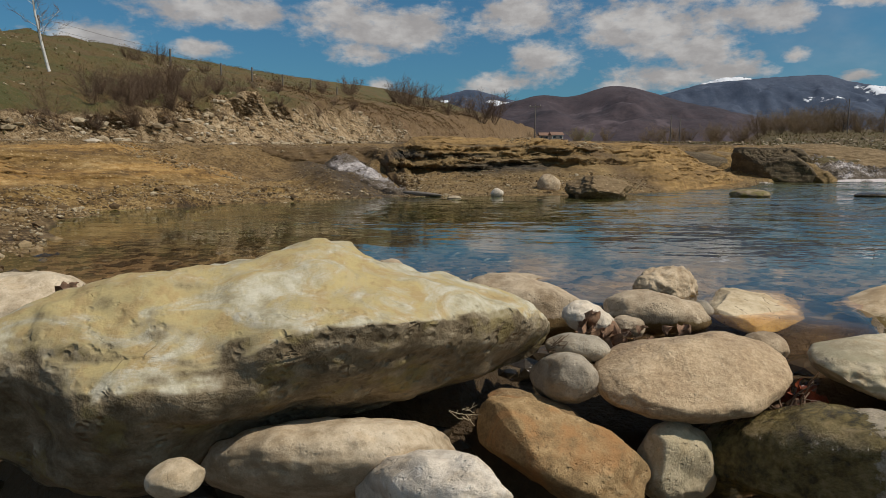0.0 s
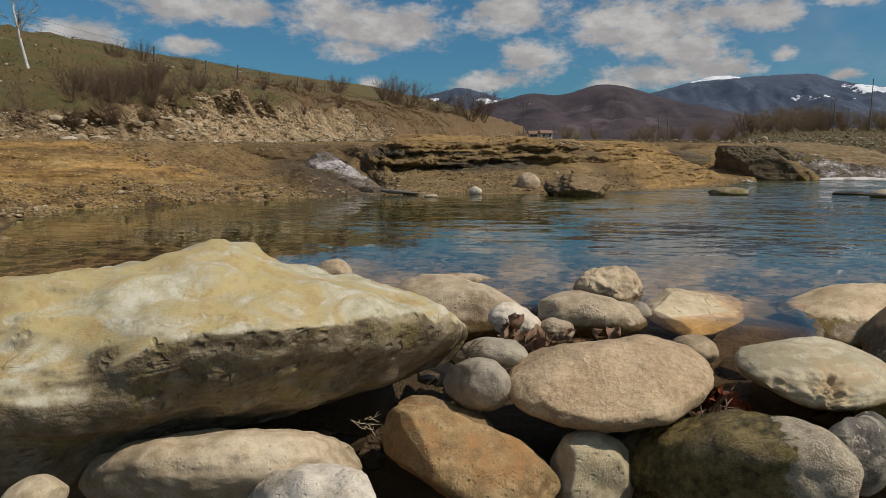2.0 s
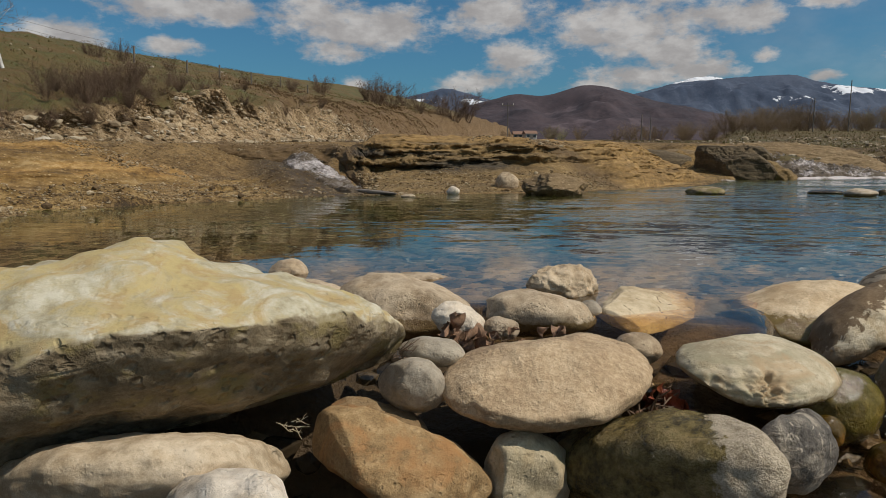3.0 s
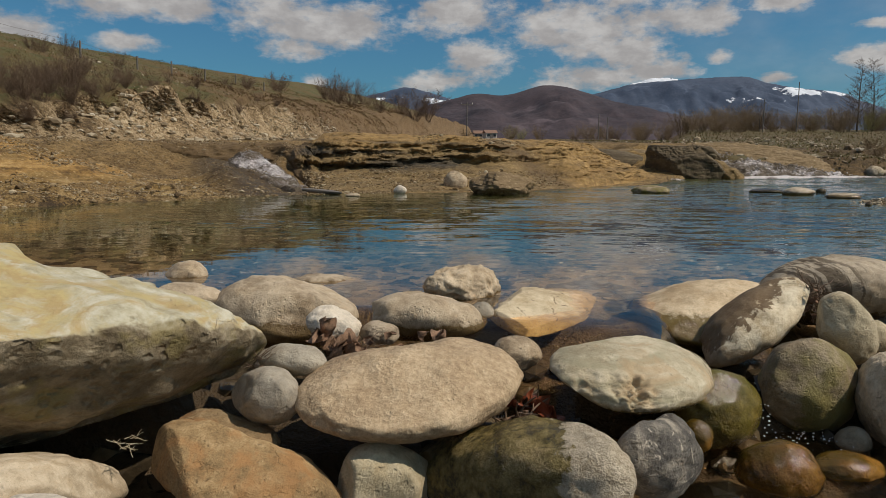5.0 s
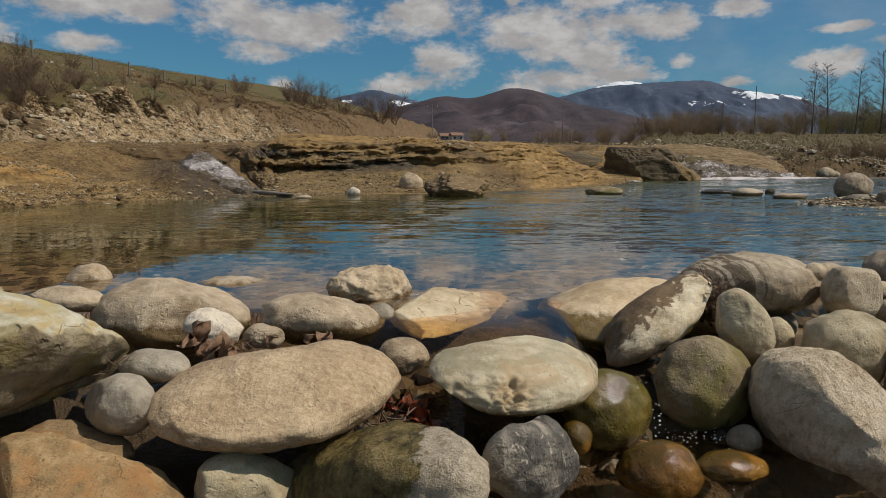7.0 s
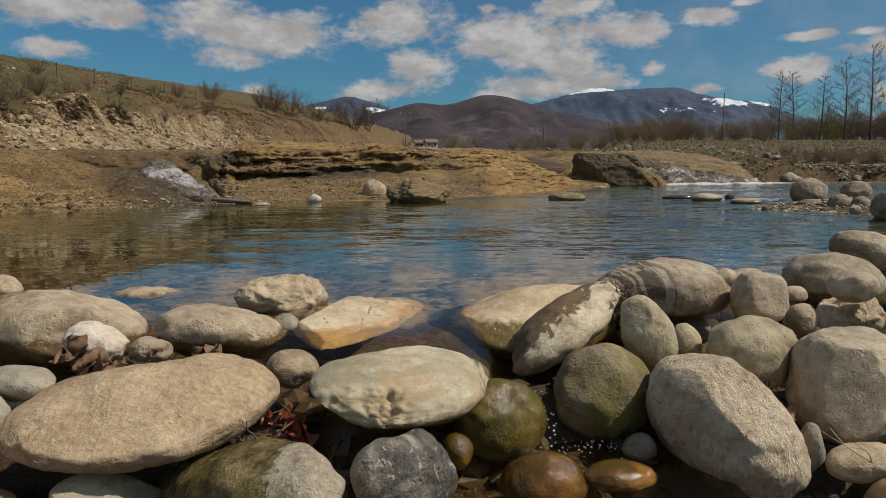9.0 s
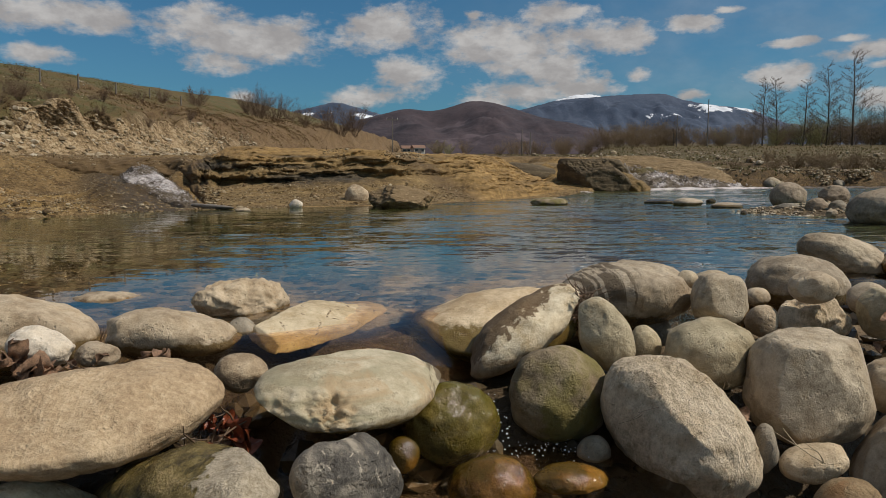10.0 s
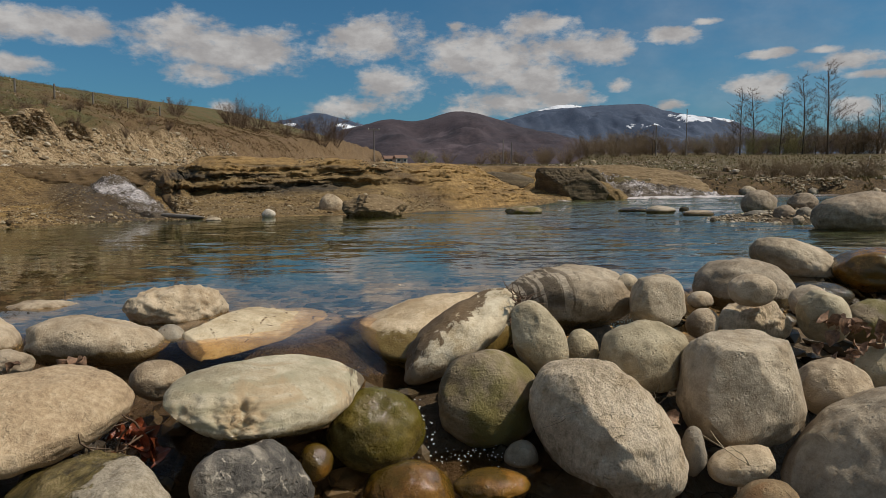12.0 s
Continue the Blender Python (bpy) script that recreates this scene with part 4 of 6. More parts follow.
SLOPE = [(0, -0.15), (0.05, 0.05), (0.6, 0.12), (1.2, 0.22), (1.6, 0.30), (1.8, 0.40), (2.2, 0.48), (2.6, 0.58), (2.8, 0.66), (3.2, 0.76), (3.6, 0.84), (4.0, 0.88), (4.3, 0.85), (4.5, 0.5), (4.6, 0.1)]
outcrop("bank_ledges", "low golden-brown clay and rock ledges along the bank", [(-4.95, 3.6), (-4.8, 5.2), (-4.7, 7.0), (-4.3, 8.6), (-3.5, 10.0), (-2.85, 11.2), (-2.95, 12.6), (-3.6, 14.4), (-4.0, 16.0)],
        [(0, STEPS), (5.2, STEPS), (7.4, SLOPE), (30, SLOPE)], GOLDLEDGE, 60, 0.07,
        golden=lambda T, Z: np.maximum(0.75 * smooth(Z + 0.12 * fbm(T * 0.8, Z * 3, 3, 81), 0.72, 0.84), 0.8 * smooth(fbm(T * 0.7, Z * 6.0, 4, 82), 0.0, 0.16) * smooth(Z, 0.25, 0.34) * (1 - smooth(Z, 0.60, 0.70))))


# ---------------------------------------------------------------- mountains
def mountain(name, label, dist, depth, line, foot, mat, seed, rough=1.0, snow=None):
    """A ridge seen across the valley: heights along x, falling to its foot before and behind."""
    xs = np.array([p[0] for p in line], float)
    zs = np.array([p[1] for p in line], float)
    x = np.linspace(xs[0], xs[-1], 320)
    z = np.interp(x, xs, zs)
    ker = np.hanning(13)
    z = np.convolve(np.pad(z, 6, "edge"), ker / ker.sum(), "valid")
    v = np.linspace(-1, 1, 90)
    X, V = np.meshgrid(x, v, indexing="ij")
    crest = z[:, None] - foot
    shape = np.where(V < 0, (1 + V) ** 0.85, (1 - V))
    spur = fbm(X / depth * 2.4, V * 1.9, 6, seed, 0.55)
    Z = foot + crest * shape * (1 + (spur * 0.6 * (1 - np.exp(-(V / 0.22) ** 2))) * rough)
    Z = np.minimum(Z, foot + crest * np.where(V < 0, 0.97 + V * depth / dist, 1.0))
    Z = Z + crest.mean() * 0.012 * fbm(X / depth * 30, V * 9, 3, seed + 9) * shape
    Y = dist + V * depth + 0.45 * depth * fbm(X / depth * 1.5, V, 3, seed + 4) * (1 - np.abs(V)) * (1 - np.exp(-(V / 0.3) ** 2))
    ob = new(name, mesh_from(name, np.stack([X, Y, Z], -1).reshape(-1, 3), grid_faces(320, 90), mat))
    if snow is not None:
        at = ob.data.attributes.new("snow", "FLOAT", "POINT")
        at.data.foreach_set("value", np.clip(snow(X, V, (Z - foot) / crest.max()), 0, 1).reshape(-1).astype(np.float32))
    return tagged(ob, label, "mountain", kind="structure")


mountain("mountain_near", "dark mountain under bare brown beech forest", 1500, 420,
         [(-700, 60), (-400, 80), (-212, 92), (-59, 114), (5, 134), (46, 142), (82, 154), (104, 158), (140, 150), (165, 151), (198, 160), (228, 174), (262, 176), (300, 170), (340, 158), (386, 143), (450, 128), (519, 110), (600, 99), (701, 92), (841, 75), (1200, 60), (1900, 55)], 20, HILLWOOD, 3)
mountain("mountain_high", "high mountain of haze-blue spruce forest with snowy clearings", 2600, 620,
         [(200, 120), (420, 215), (588, 264), (640, 277), (735, 304), (836, 318), (927, 324), (1000, 332), (1100, 338), (1192, 343), (1245, 321), (1323, 305), (1355, 299), (1453, 291), (1527, 271), (1628, 238), (1755, 209), (1959, 218), (2246, 240), (3200, 200)], 40, HAZEWOOD, 12,
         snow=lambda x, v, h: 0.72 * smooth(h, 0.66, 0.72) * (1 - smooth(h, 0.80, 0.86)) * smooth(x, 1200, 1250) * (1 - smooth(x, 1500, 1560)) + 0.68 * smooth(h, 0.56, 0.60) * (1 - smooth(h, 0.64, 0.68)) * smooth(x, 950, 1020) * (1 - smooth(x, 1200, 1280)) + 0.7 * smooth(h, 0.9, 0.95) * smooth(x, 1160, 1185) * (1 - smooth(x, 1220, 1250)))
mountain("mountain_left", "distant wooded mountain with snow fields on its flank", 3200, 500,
         [(-1200, 200), (-607, 258), (-300, 315), (-203, 338), (-140, 355), (-90, 353), (6, 326), (90, 302), (185, 280), (305, 250), (700, 150)], 60, HAZEWOOD, 22,
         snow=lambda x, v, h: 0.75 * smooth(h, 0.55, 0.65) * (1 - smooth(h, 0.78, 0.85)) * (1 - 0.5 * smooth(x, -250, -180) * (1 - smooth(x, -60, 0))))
mountain("mountain_far", "far snow-covered mountain top", 3900, 500, [(700, 290), (880, 385), (1086, 450), (1242, 496), (1330, 502), (1400, 488), (1593, 425), (1900, 350)], 60, HAZEWOOD, 28, snow=lambda x, v, h: 0.9 + 0 * h)


# ---------------------------------------------------------------- stones of the dam
stone("large smooth oval buff sandstone river stone", (0.948, 1.904, -0.038), (0.299, 0.207, 0.090), (11, -1, 24), BUFF, facets=3, sub=6)
stone("pale greenish banded stone with a rough hollow", (1.562, 2.038, -0.041), (0.260, 0.183, 0.075), (8, 5, 32), BANDED, facets=5, sub=6, grit=0.004, dents=[((0.10, -0.74, 0.66), 0.055, 0.020), ((-0.25, -0.70, 0.50), 0.035, 0.010)])
stone("wide flat pale stone at the water's edge", (0.476, 2.565, 0.007), (0.270, 0.171, 0.123), (1, 2, -13), SANDW, facets=4)
stone("small lumpy white stone on the dam", (0.699, 2.248, 0.038), (0.084, 0.063, 0.051), (-3, 13, -2), WHITE, lumps=0.12)
stone("small pale bean-shaped stone", (0.836, 2.273, 0.007), (0.059, 0.047, 0.036), (-1, 2, 1), SAND, lumps=0.10)
stone("rounded tan sandstone at the water's edge", (0.978, 2.504, -0.002), (0.200, 0.140, 0.082), (-16, 6, 7), SANDW)
stone("pointed pale stone standing in the shallows", (1.139, 2.954, 0.022), (0.208, 0.101, 0.093), (-1, 11, 45), SANDW, facets=10, lumps=0.14, grit=0.018, sub=6)
stone("small grey pebble wedged between stones", (1.182, 2.595, -0.003), (0.045, 0.039, 0.037), (-1, 21, -7), COOL, sub=3)
stone("cracked ochre slab half under water", (1.428, 2.755, -0.043), (0.399, 0.185, 0.075), (6, 8, 66), YELLOW, facets=11, lumps=0.08, blocky=0.3, sub=6, cuts=[((0.1, -0.25, 1.0), 0.62), ((-0.75, -0.6, 0.25), 0.72), ((0.5, -0.8, 0.3), 0.8)])
stone("small round speckled stone", (1.249, 2.167, -0.030), (0.073, 0.062, 0.052), (-0, 4, -2), SAND)
stone("flat grey stone tucked beside the boulder", (0.629, 1.961, 0.010), (0.097, 0.061, 0.042), (-3, 0, -21), COOL)
stone("smooth rounded grey stone under the boulder", (0.580, 1.859, -0.054), (0.103, 0.063, 0.072), (1, -15, -33), COOL, facets=4)
stone("large rusty brown angular stone", (0.557, 1.703, -0.205), (0.236, 0.132, 0.104), (-7, 22, -4), BROWN, facets=12, blocky=0.35, sub=6, cuts=[((0.15, -0.45, 0.9), 0.66), ((-0.7, -0.6, 0.3), 0.72)])
stone("small brown angular stone in a gap", (0.495, 1.830, -0.133), (0.134, 0.071, 0.037), (-5, 11, -12), BROWN, facets=12)
stone("long smooth pale stone before the boulder", (-0.038, 1.626, -0.220), (0.323, 0.236, 0.099), (-32, -5, 7), CREAMDRY, facets=4, sub=6)
stone("rough white stone low in the dam", (0.243, 1.398, -0.188), (0.228, 0.091, 0.102), (5, -24, -37), WHITE, facets=10, lumps=0.12)
stone("small egg-shaped pale stone", (-0.301, 1.300, -0.124), (0.061, 0.051, 0.038), (0, -13, 0), CREAMDRY, facets=3)
stone("pale flat stone behind the boulder", (-1.182, 2.000, 0.080), (0.268, 0.199, 0.126), (-0, 3, 0), CREAMDRY, facets=5)
stone("brownish stone beneath a larger stone", (0.897, 1.802, -0.277), (0.174, 0.086, 0.113), (1, 39, 44), GREEN, facets=9, blocky=0.3)
stone("wet algae-covered slab with a dry pale end", (1.183, 1.762, -0.243), (0.372, 0.130, 0.147), (5, -29, -46), SLAB, facets=8, blocky=0.3, sub=6)
stone("dark grey stone with white veins, wet at its foot", (1.553, 1.765, -0.172), (0.145, 0.069, 0.103), (-3, 28, 33), VEIN, facets=5, lumps=0.08, grit=0.008)
stone("long cream stone lying in the water", (2.102, 2.829, -0.065), (0.362, 0.240, 0.113), (9, -5, 27), CREAM, facets=4)
stone("tilted pale stone with a dark wet stain", (2.134, 2.534, -0.013), (0.249, 0.130, 0.085), (-6, -30, 23), STAIN, facets=8)
stone("big grey rounded stone at the pool", (2.620, 2.901, 0.028), (0.255, 0.314, 0.137), (-10, -5, 9), STREAKED, facets=4, sub=6)
stone("small grey stone behind a big one", (2.801, 2.696, 0.125), (0.041, 0.038, 0.034), (0, -2, 0), GREY, sub=3)
stone("upright oval greenish grey stone", (2.362, 2.366, -0.002), (0.081, 0.085, 0.130), (3, -30, -0), GREEN, facets=4)
stone("small wedge-shaped grey-green stone", (2.558, 2.499, -0.071), (0.055, 0.047, 0.064), (-3, -18, 7), GREEN, facets=10)
stone("large dark olive stone, damp and mossy", (2.169, 2.219, -0.144), (0.152, 0.104, 0.142), (-3, 23, 14), OLIVE, facets=6)
stone("wet round stone covered in dark moss", (1.827, 2.101, -0.176), (0.132, 0.098, 0.116), (0, 13, 15), MOSSY, facets=4)
stone("large pale stone with a rough chipped face", (2.474, 2.070, -0.207), (0.239, 0.241, 0.162), (1, 44, -1), ROUGH, facets=2, sub=6, lumps=0.05, grit=0.009, cuts=[((0.06, -0.64, 0.77), 0.84), ((-0.66, -0.56, 0.50), 0.93)])
stone("rounded grey-green stone resting on another", (2.729, 2.379, -0.078), (0.162, 0.120, 0.117), (0, 5, 9), GREEN, facets=6)
stone("big blocky rounded grey stone", (2.973, 2.205, -0.139), (0.186, 0.139, 0.175), (-1, 3, 9), GREY, facets=1, sub=6, blocky=0.75, cuts=[((-0.28, -0.95, 0.12), 0.80), ((0.72, -0.62, 0.28), 0.80), ((0.05, -0.15, 1.0), 0.84)])
stone("blocky grey stone at the pool's edge", (2.854, 2.569, 0.065), (0.099, 0.084, 0.098), (-0, 0, 4), GREYW, facets=8, blocky=0.6)
stone("low grey stone behind a block", (3.141, 3.150, 0.056), (0.090, 0.057, 0.037), (0, 1, 8), GREYW, sub=3)
stone("large rounded grey-tan stone in the water", (3.554, 3.144, 0.024), (0.225, 0.173, 0.134), (-1, 7, 0), GREYW, facets=4)
stone("rounded tan stone leaning on a larger one", (3.273, 2.638, 0.096), (0.084, 0.081, 0.059), (-0, -1, -1), SAND)
stone("small round tan stone", (3.098, 2.670, -0.042), (0.061, 0.059, 0.064), (0, 5, 0), SAND)
stone("small tan stone at the waterline", (3.200, 2.882, 0.018), (0.051, 0.044, 0.039), (0, -3, 1), SANDW, sub=3)
stone("rough angular pale stone with cracks", (3.353, 2.733, -0.050), (0.144, 0.116, 0.089), (-1, 6, 1), ROUGH, facets=13, lumps=0.16, grit=0.02)
stone("golden brown wet stone in the trickle", (1.896, 1.856, -0.253), (0.108, 0.079, 0.076), (-0, 0, 0), GOLD, facets=4)
stone("flat golden wet stone in the trickle", (2.113, 1.916, -0.271), (0.101, 0.063, 0.038), (0, 4, 11), GOLD, facets=4)
stone("small brown wet stone", (1.677, 1.860, -0.158), (0.040, 0.041, 0.043), (0, -6, -0), GOLD, sub=3)
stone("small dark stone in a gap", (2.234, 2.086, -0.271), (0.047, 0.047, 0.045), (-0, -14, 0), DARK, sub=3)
stone("pale stone just breaking the water surface", (0.507, 3.306, -0.029), (0.157, 0.102, 0.051), (-1, 4, 11), SANDW, facets=4)
stone("round pale stone standing in the water", (-0.165, 3.397, -0.014), (0.100, 0.086, 0.079), (-0, 1, -3), SANDW)
stone("low tan stone behind the boulder", (0.148, 2.550, 0.071), (0.120, 0.076, 0.039), (-1, 5, 1), SANDW)
stone("wet grey-tan stone at the spillway", (4.282, 3.768, 0.047), (0.291, 0.199, 0.120), (0, 22, -2), GREYW, facets=7, sub=6)
stone("brown rounded stone among leaves", (3.544, 2.600, -0.006), (0.085, 0.092, 0.098), (-0, -21, -0), GREEN, facets=8)
stone("damp greenish stone by the spillway", (3.883, 2.750, -0.067), (0.135, 0.115, 0.091), (0, 1, 0), OLIVE)
stone("rounded grey-green stone beside the leaves", (3.711, 2.450, -0.164), (0.146, 0.125, 0.102), (-0, -11, 0), GREEN)
stone("pale stone with a dried leaf on it", (3.362, 2.300, -0.188), (0.121, 0.110, 0.096), (0, -3, 0), SAND)
stone("big grey rounded stone low in the dam", (3.279, 1.950, -0.320), (0.311, 0.253, 0.194), (-0, -30, 1), GREY, facets=5, sub=6)
stone("small flat tan stone", (2.850, 2.000, -0.295), (0.091, 0.071, 0.050), (-0, -12, 0), SAND)
stone("small tan stone behind others", (3.633, 2.800, 0.012), (0.078, 0.074, 0.069), (0, 7, 0), SAND, sub=3)
stone("wet brown stone under spilling water", (4.548, 3.500, 0.039), (0.238, 0.180, 0.118), (0, 5, -0), GOLD)
stone("small brown stone low in a gap", (2.763, 1.750, -0.303), (0.080, 0.072, 0.064), (-0, -32, 1), BROWN, sub=3)
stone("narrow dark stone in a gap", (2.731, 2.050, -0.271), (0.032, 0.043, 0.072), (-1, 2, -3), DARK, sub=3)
stone("flat dark wet stone in the shallows", (3.997, 3.200, -0.030), (0.143, 0.101, 0.059), (-0, 4, -1), WETGREY, sub=3)


def big_boulder():
    """The long lichen-spotted boulder: a rounded body with an undercut front and a hump on its back."""
    v = BALLS[6][0].copy()
    v = np.sign(v) * np.abs(v) ** np.array([0.86, 0.88, 0.92])
    v = v * np.array([0.79, 0.38, 0.32])
    # right end tapers; the front is cut away below a blunt brow
    v[:, 1] *= 1 - 0.30 * smooth(v[:, 0], 0.1, 0.8)
    v[:, 2] *= 1 - 0.36 * smooth(v[:, 0], -0.1, 0.8)
    v[:, 2] += 0.06 * smooth(v[:, 0], 0.0, 0.8)
    v[:, 2] = np.where(v[:, 2] < 0, v[:, 2] * (1 - 0.50 * smooth(v[:, 0], -0.45, 0.35)), v[:, 2])
    front = smooth(-v[:, 1], -0.14, 0.10)
    push = front * (0.40 + 0.62 * smooth(v[:, 0], -0.45, 0.1)) * (1 + 0.22 * noise3(v, 4.0, 3, 33)) * np.clip(0.20 - v[:, 2], 0, 0.30)
    v[:, 1] = np.minimum(v[:, 1] + push, np.maximum(v[:, 1], 0.10))
    # the front of the thick end slopes down instead, with a hollow at its far side
    slope = np.array([-0.12, -0.76, 0.64])
    over = np.maximum(0, v @ slope - 0.292) * (1 - smooth(v[:, 0], -0.25, 0.1))
    v = v - np.outer(0.85 * over, slope)
    under = np.array([0.0, -0.985, -0.17])
    over = np.maximum(0, v @ under - 0.262) * (1 - smooth(v[:, 0], -0.25, 0.1))
    v = v - np.outer(0.9 * over, under)
    v[:, 1] += 0.10 * np.exp(-(((v[:, 0] + 0.60) / 0.09) ** 2 + ((v[:, 2] + 0.02) / 0.16) ** 2)) * (v[:, 1] < 0)
    v[:, 2] += 0.055 * np.exp(-(((v[:, 0] - 0.12) / 0.15) ** 2 + ((v[:, 1] - 0.14) / 0.18) ** 2)) * (v[:, 2] > 0)
    v[:, 2] -= 0.03 * np.exp(-(((v[:, 0] + 0.12) / 0.13) ** 2)) * (v[:, 2] > 0)
    n0 = v / np.linalg.norm(v, axis=1)[:, None]
    v += n0 * (0.03 * noise3(v, 3.0, 4, 7) + 0.024 * noise3(v, 10.0, 5, 9) + 0.012 * np.abs(noise3(v * (1, 1, 1.8), 6.0, 5, 19)) * smooth(-v[:, 1] - v[:, 2], -0.25, 0.05))[:, None]
    r = np.array(Matrix.Rotation(radians(18), 3, "Z"))
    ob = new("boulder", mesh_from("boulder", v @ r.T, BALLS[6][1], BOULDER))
    ob.location = (-0.17, 1.68, -0.02)
    return tagged(ob, "long pale boulder with yellow lichen and an undercut front", "boulder")


big_boulder()


# ---------------------------------------------------------------- rocks, falls and stones beyond the pool
def far_stone(label, base, width, height, mat, deep=0.8, name="rock", group="", **shape):
    """A stone that stands on the ground or in the water at base."""
    c = (base[0], base[1] + width * deep * 0.45, base[2] + height * 0.42)
    return stone(label, c, (width / 2, width * deep / 2, height * 0.62), (0, 0, shape.pop("turn", 0)), mat, name=name, group=group, **shape)


far_stone("rounded pale stone on the far shore", (1.47, 13.75, 0.02), 0.46, 0.36, SAND, facets=8)
far_stone("low jagged wet rock at the far shore", (2.30, 11.95, 0.0), 1.1, 0.36, TANROCK, deep=0.9, facets=18, lumps=0.16, grit=0.045, cuts=[((0.2, -0.5, 0.9), 0.7)])
far_stone("flat tan rock leaning on the shore", (2.05, 12.6, 0.0), 0.75, 0.34, TANROCK, facets=12, lumps=0.15, turn=20)
far_stone("small white stone at the far shore", (0.42, 12.35, 0.0), 0.24, 0.14, WHITE, facets=9, sub=3)
far_stone("small brown stone at the far shore", (-0.29, 11.2, -0.01), 0.23, 0.06, SAND, sub=3)
far_stone("flat mossy rock awash in the river", (5.25, 13.1, -0.03), 0.72, 0.17, OLIVE, facets=8)
for lab, b, w, h, m in (("dark wet stone awash in the current", (7.8, 13.7, -0.02), 0.68, 0.10, WETGREY), ("pale wet stone awash in the current", (7.8, 12.5, -0.03), 0.58, 0.17, CURRENT),
                        ("dark wet stone awash in the current", (8.9, 13.8, -0.02), 0.2, 0.11, WETGREY), ("pale wet stone awash in the current", (8.05, 11.5, -0.03), 0.58, 0.12, CURRENT),
                        ("small dark stone in the river", (7.05, 9.47, -0.02), 0.09, 0.07, WETGREY), ("small dark stone in the river", (7.28, 9.35, -0.02), 0.09, 0.06, WETGREY)):
    far_stone(lab, b, w, h, m, sub=3, group="stones in the current")
for lab, b, w, h, m, sh in (("big rounded grey boulder on the gravel bar", (9.55, 12.0, 0.0), 0.66, 0.42, GREYD, {"facets": 4}), ("dark stone under a boulder", (7.98, 9.7, -0.02), 0.42, 0.15, DARK, {}),
                            ("rounded pale stone on the gravel bar", (8.1, 9.25, 0.0), 0.34, 0.22, GREYD, {}), ("rounded grey boulder on the gravel bar", (9.7, 11.0, 0.08), 0.50, 0.30, GREYD, {}),
                            ("dark stone on the gravel bar", (8.25, 9.05, 0.0), 0.26, 0.2, DARK, {}), ("pale stone on the gravel bar", (8.42, 8.95, 0.0), 0.28, 0.13, SAND, {}),
                            ("small pale stone on the gravel bar", (7.72, 8.0, 0.0), 0.15, 0.11, SAND, {}), ("huge smooth grey-tan boulder on the gravel bar", (7.75, 7.1, -0.04), 1.05, 0.46, GREYD, {"facets": 4, "sub": 6}),
                            ("small pale stone on the gravel bar", (7.8, 8.6, 0.0), 0.15, 0.10, SAND, {}), ("flat pale stone at the edge of the bar", (7.5, 7.5, -0.02), 0.18, 0.07, SAND, {})):
    far_stone(lab, b, w, h, m, group="boulders on the gravel bar", **sh)
stone("dark brown wedge of rock between falls of water", (10.35, 25.0, 0.40), (1.55, 1.0, 0.95), (0, 10, 0), DARKROCK, name="rock", group="rocks at the rapids", sub=6, facets=8, blocky=0.7, lumps=0.14, grit=0.06, cuts=[((0.55, -0.25, 0.62), 0.60), ((-0.85, -0.45, -0.35), 0.66), ((0.02, 0.0, 1.0), 0.80)], dents=[((0.15, -0.30, 1.0), 0.32, 0.22)])
stone("dark brown block lying on the wedge of rock", (11.0, 25.3, 0.86), (0.62, 0.7, 0.40), (0, 6, -8), DARKROCK, name="rock", group="rocks at the rapids", facets=12, blocky=0.5, lumps=0.16, grit=0.05, cuts=[((0.6, -0.3, 0.6), 0.7)])
stone("brown sloping rock beside the rapids", (11.55, 25.0, 0.02), (1.15, 0.9, 0.62), (0, 34, -8), LEDGE, name="rock", group="rocks at the rapids", facets=10, blocky=0.2, lumps=0.16, grit=0.06)
stone("smooth grey rock shelf above the pool", (8.3, 27.8, 0.62), (1.9, 1.0, 0.50), (0, 6, 0), DARKROCK, name="rock", group="rocks at the rapids", facets=5, grit=0.03)
stone("smooth grey rock shelf above the pool", (10.2, 29.5, 0.78), (1.9, 1.0, 0.46), (0, 2, 10), TANROCK, name="rock", group="rocks at the rapids", facets=5, grit=0.03)
stone("long smooth tan rock slope above the rapids", (16.6, 32.4, 0.34), (5.0, 2.4, 1.12), (0, 7, 10), TANROCK, name="rock", group="rocks at the rapids", sub=6, facets=5, lumps=0.14, grit=0.09)
stone("tan rock at the head of the rapids", (13.4, 31.4, 0.82), (1.7, 1.2, 0.62), (0, 8, 0), TANROCK, name="rock", group="rocks at the rapids", facets=8, lumps=0.12, grit=0.06)
stone("low brown rock showing through the rapids", (14.6, 29.0, 0.20), (0.9, 0.6, 0.36), (0, 14, -20), LEDGE, name="rock", group="rocks at the rapids", facets=9, lumps=0.16, grit=0.05)


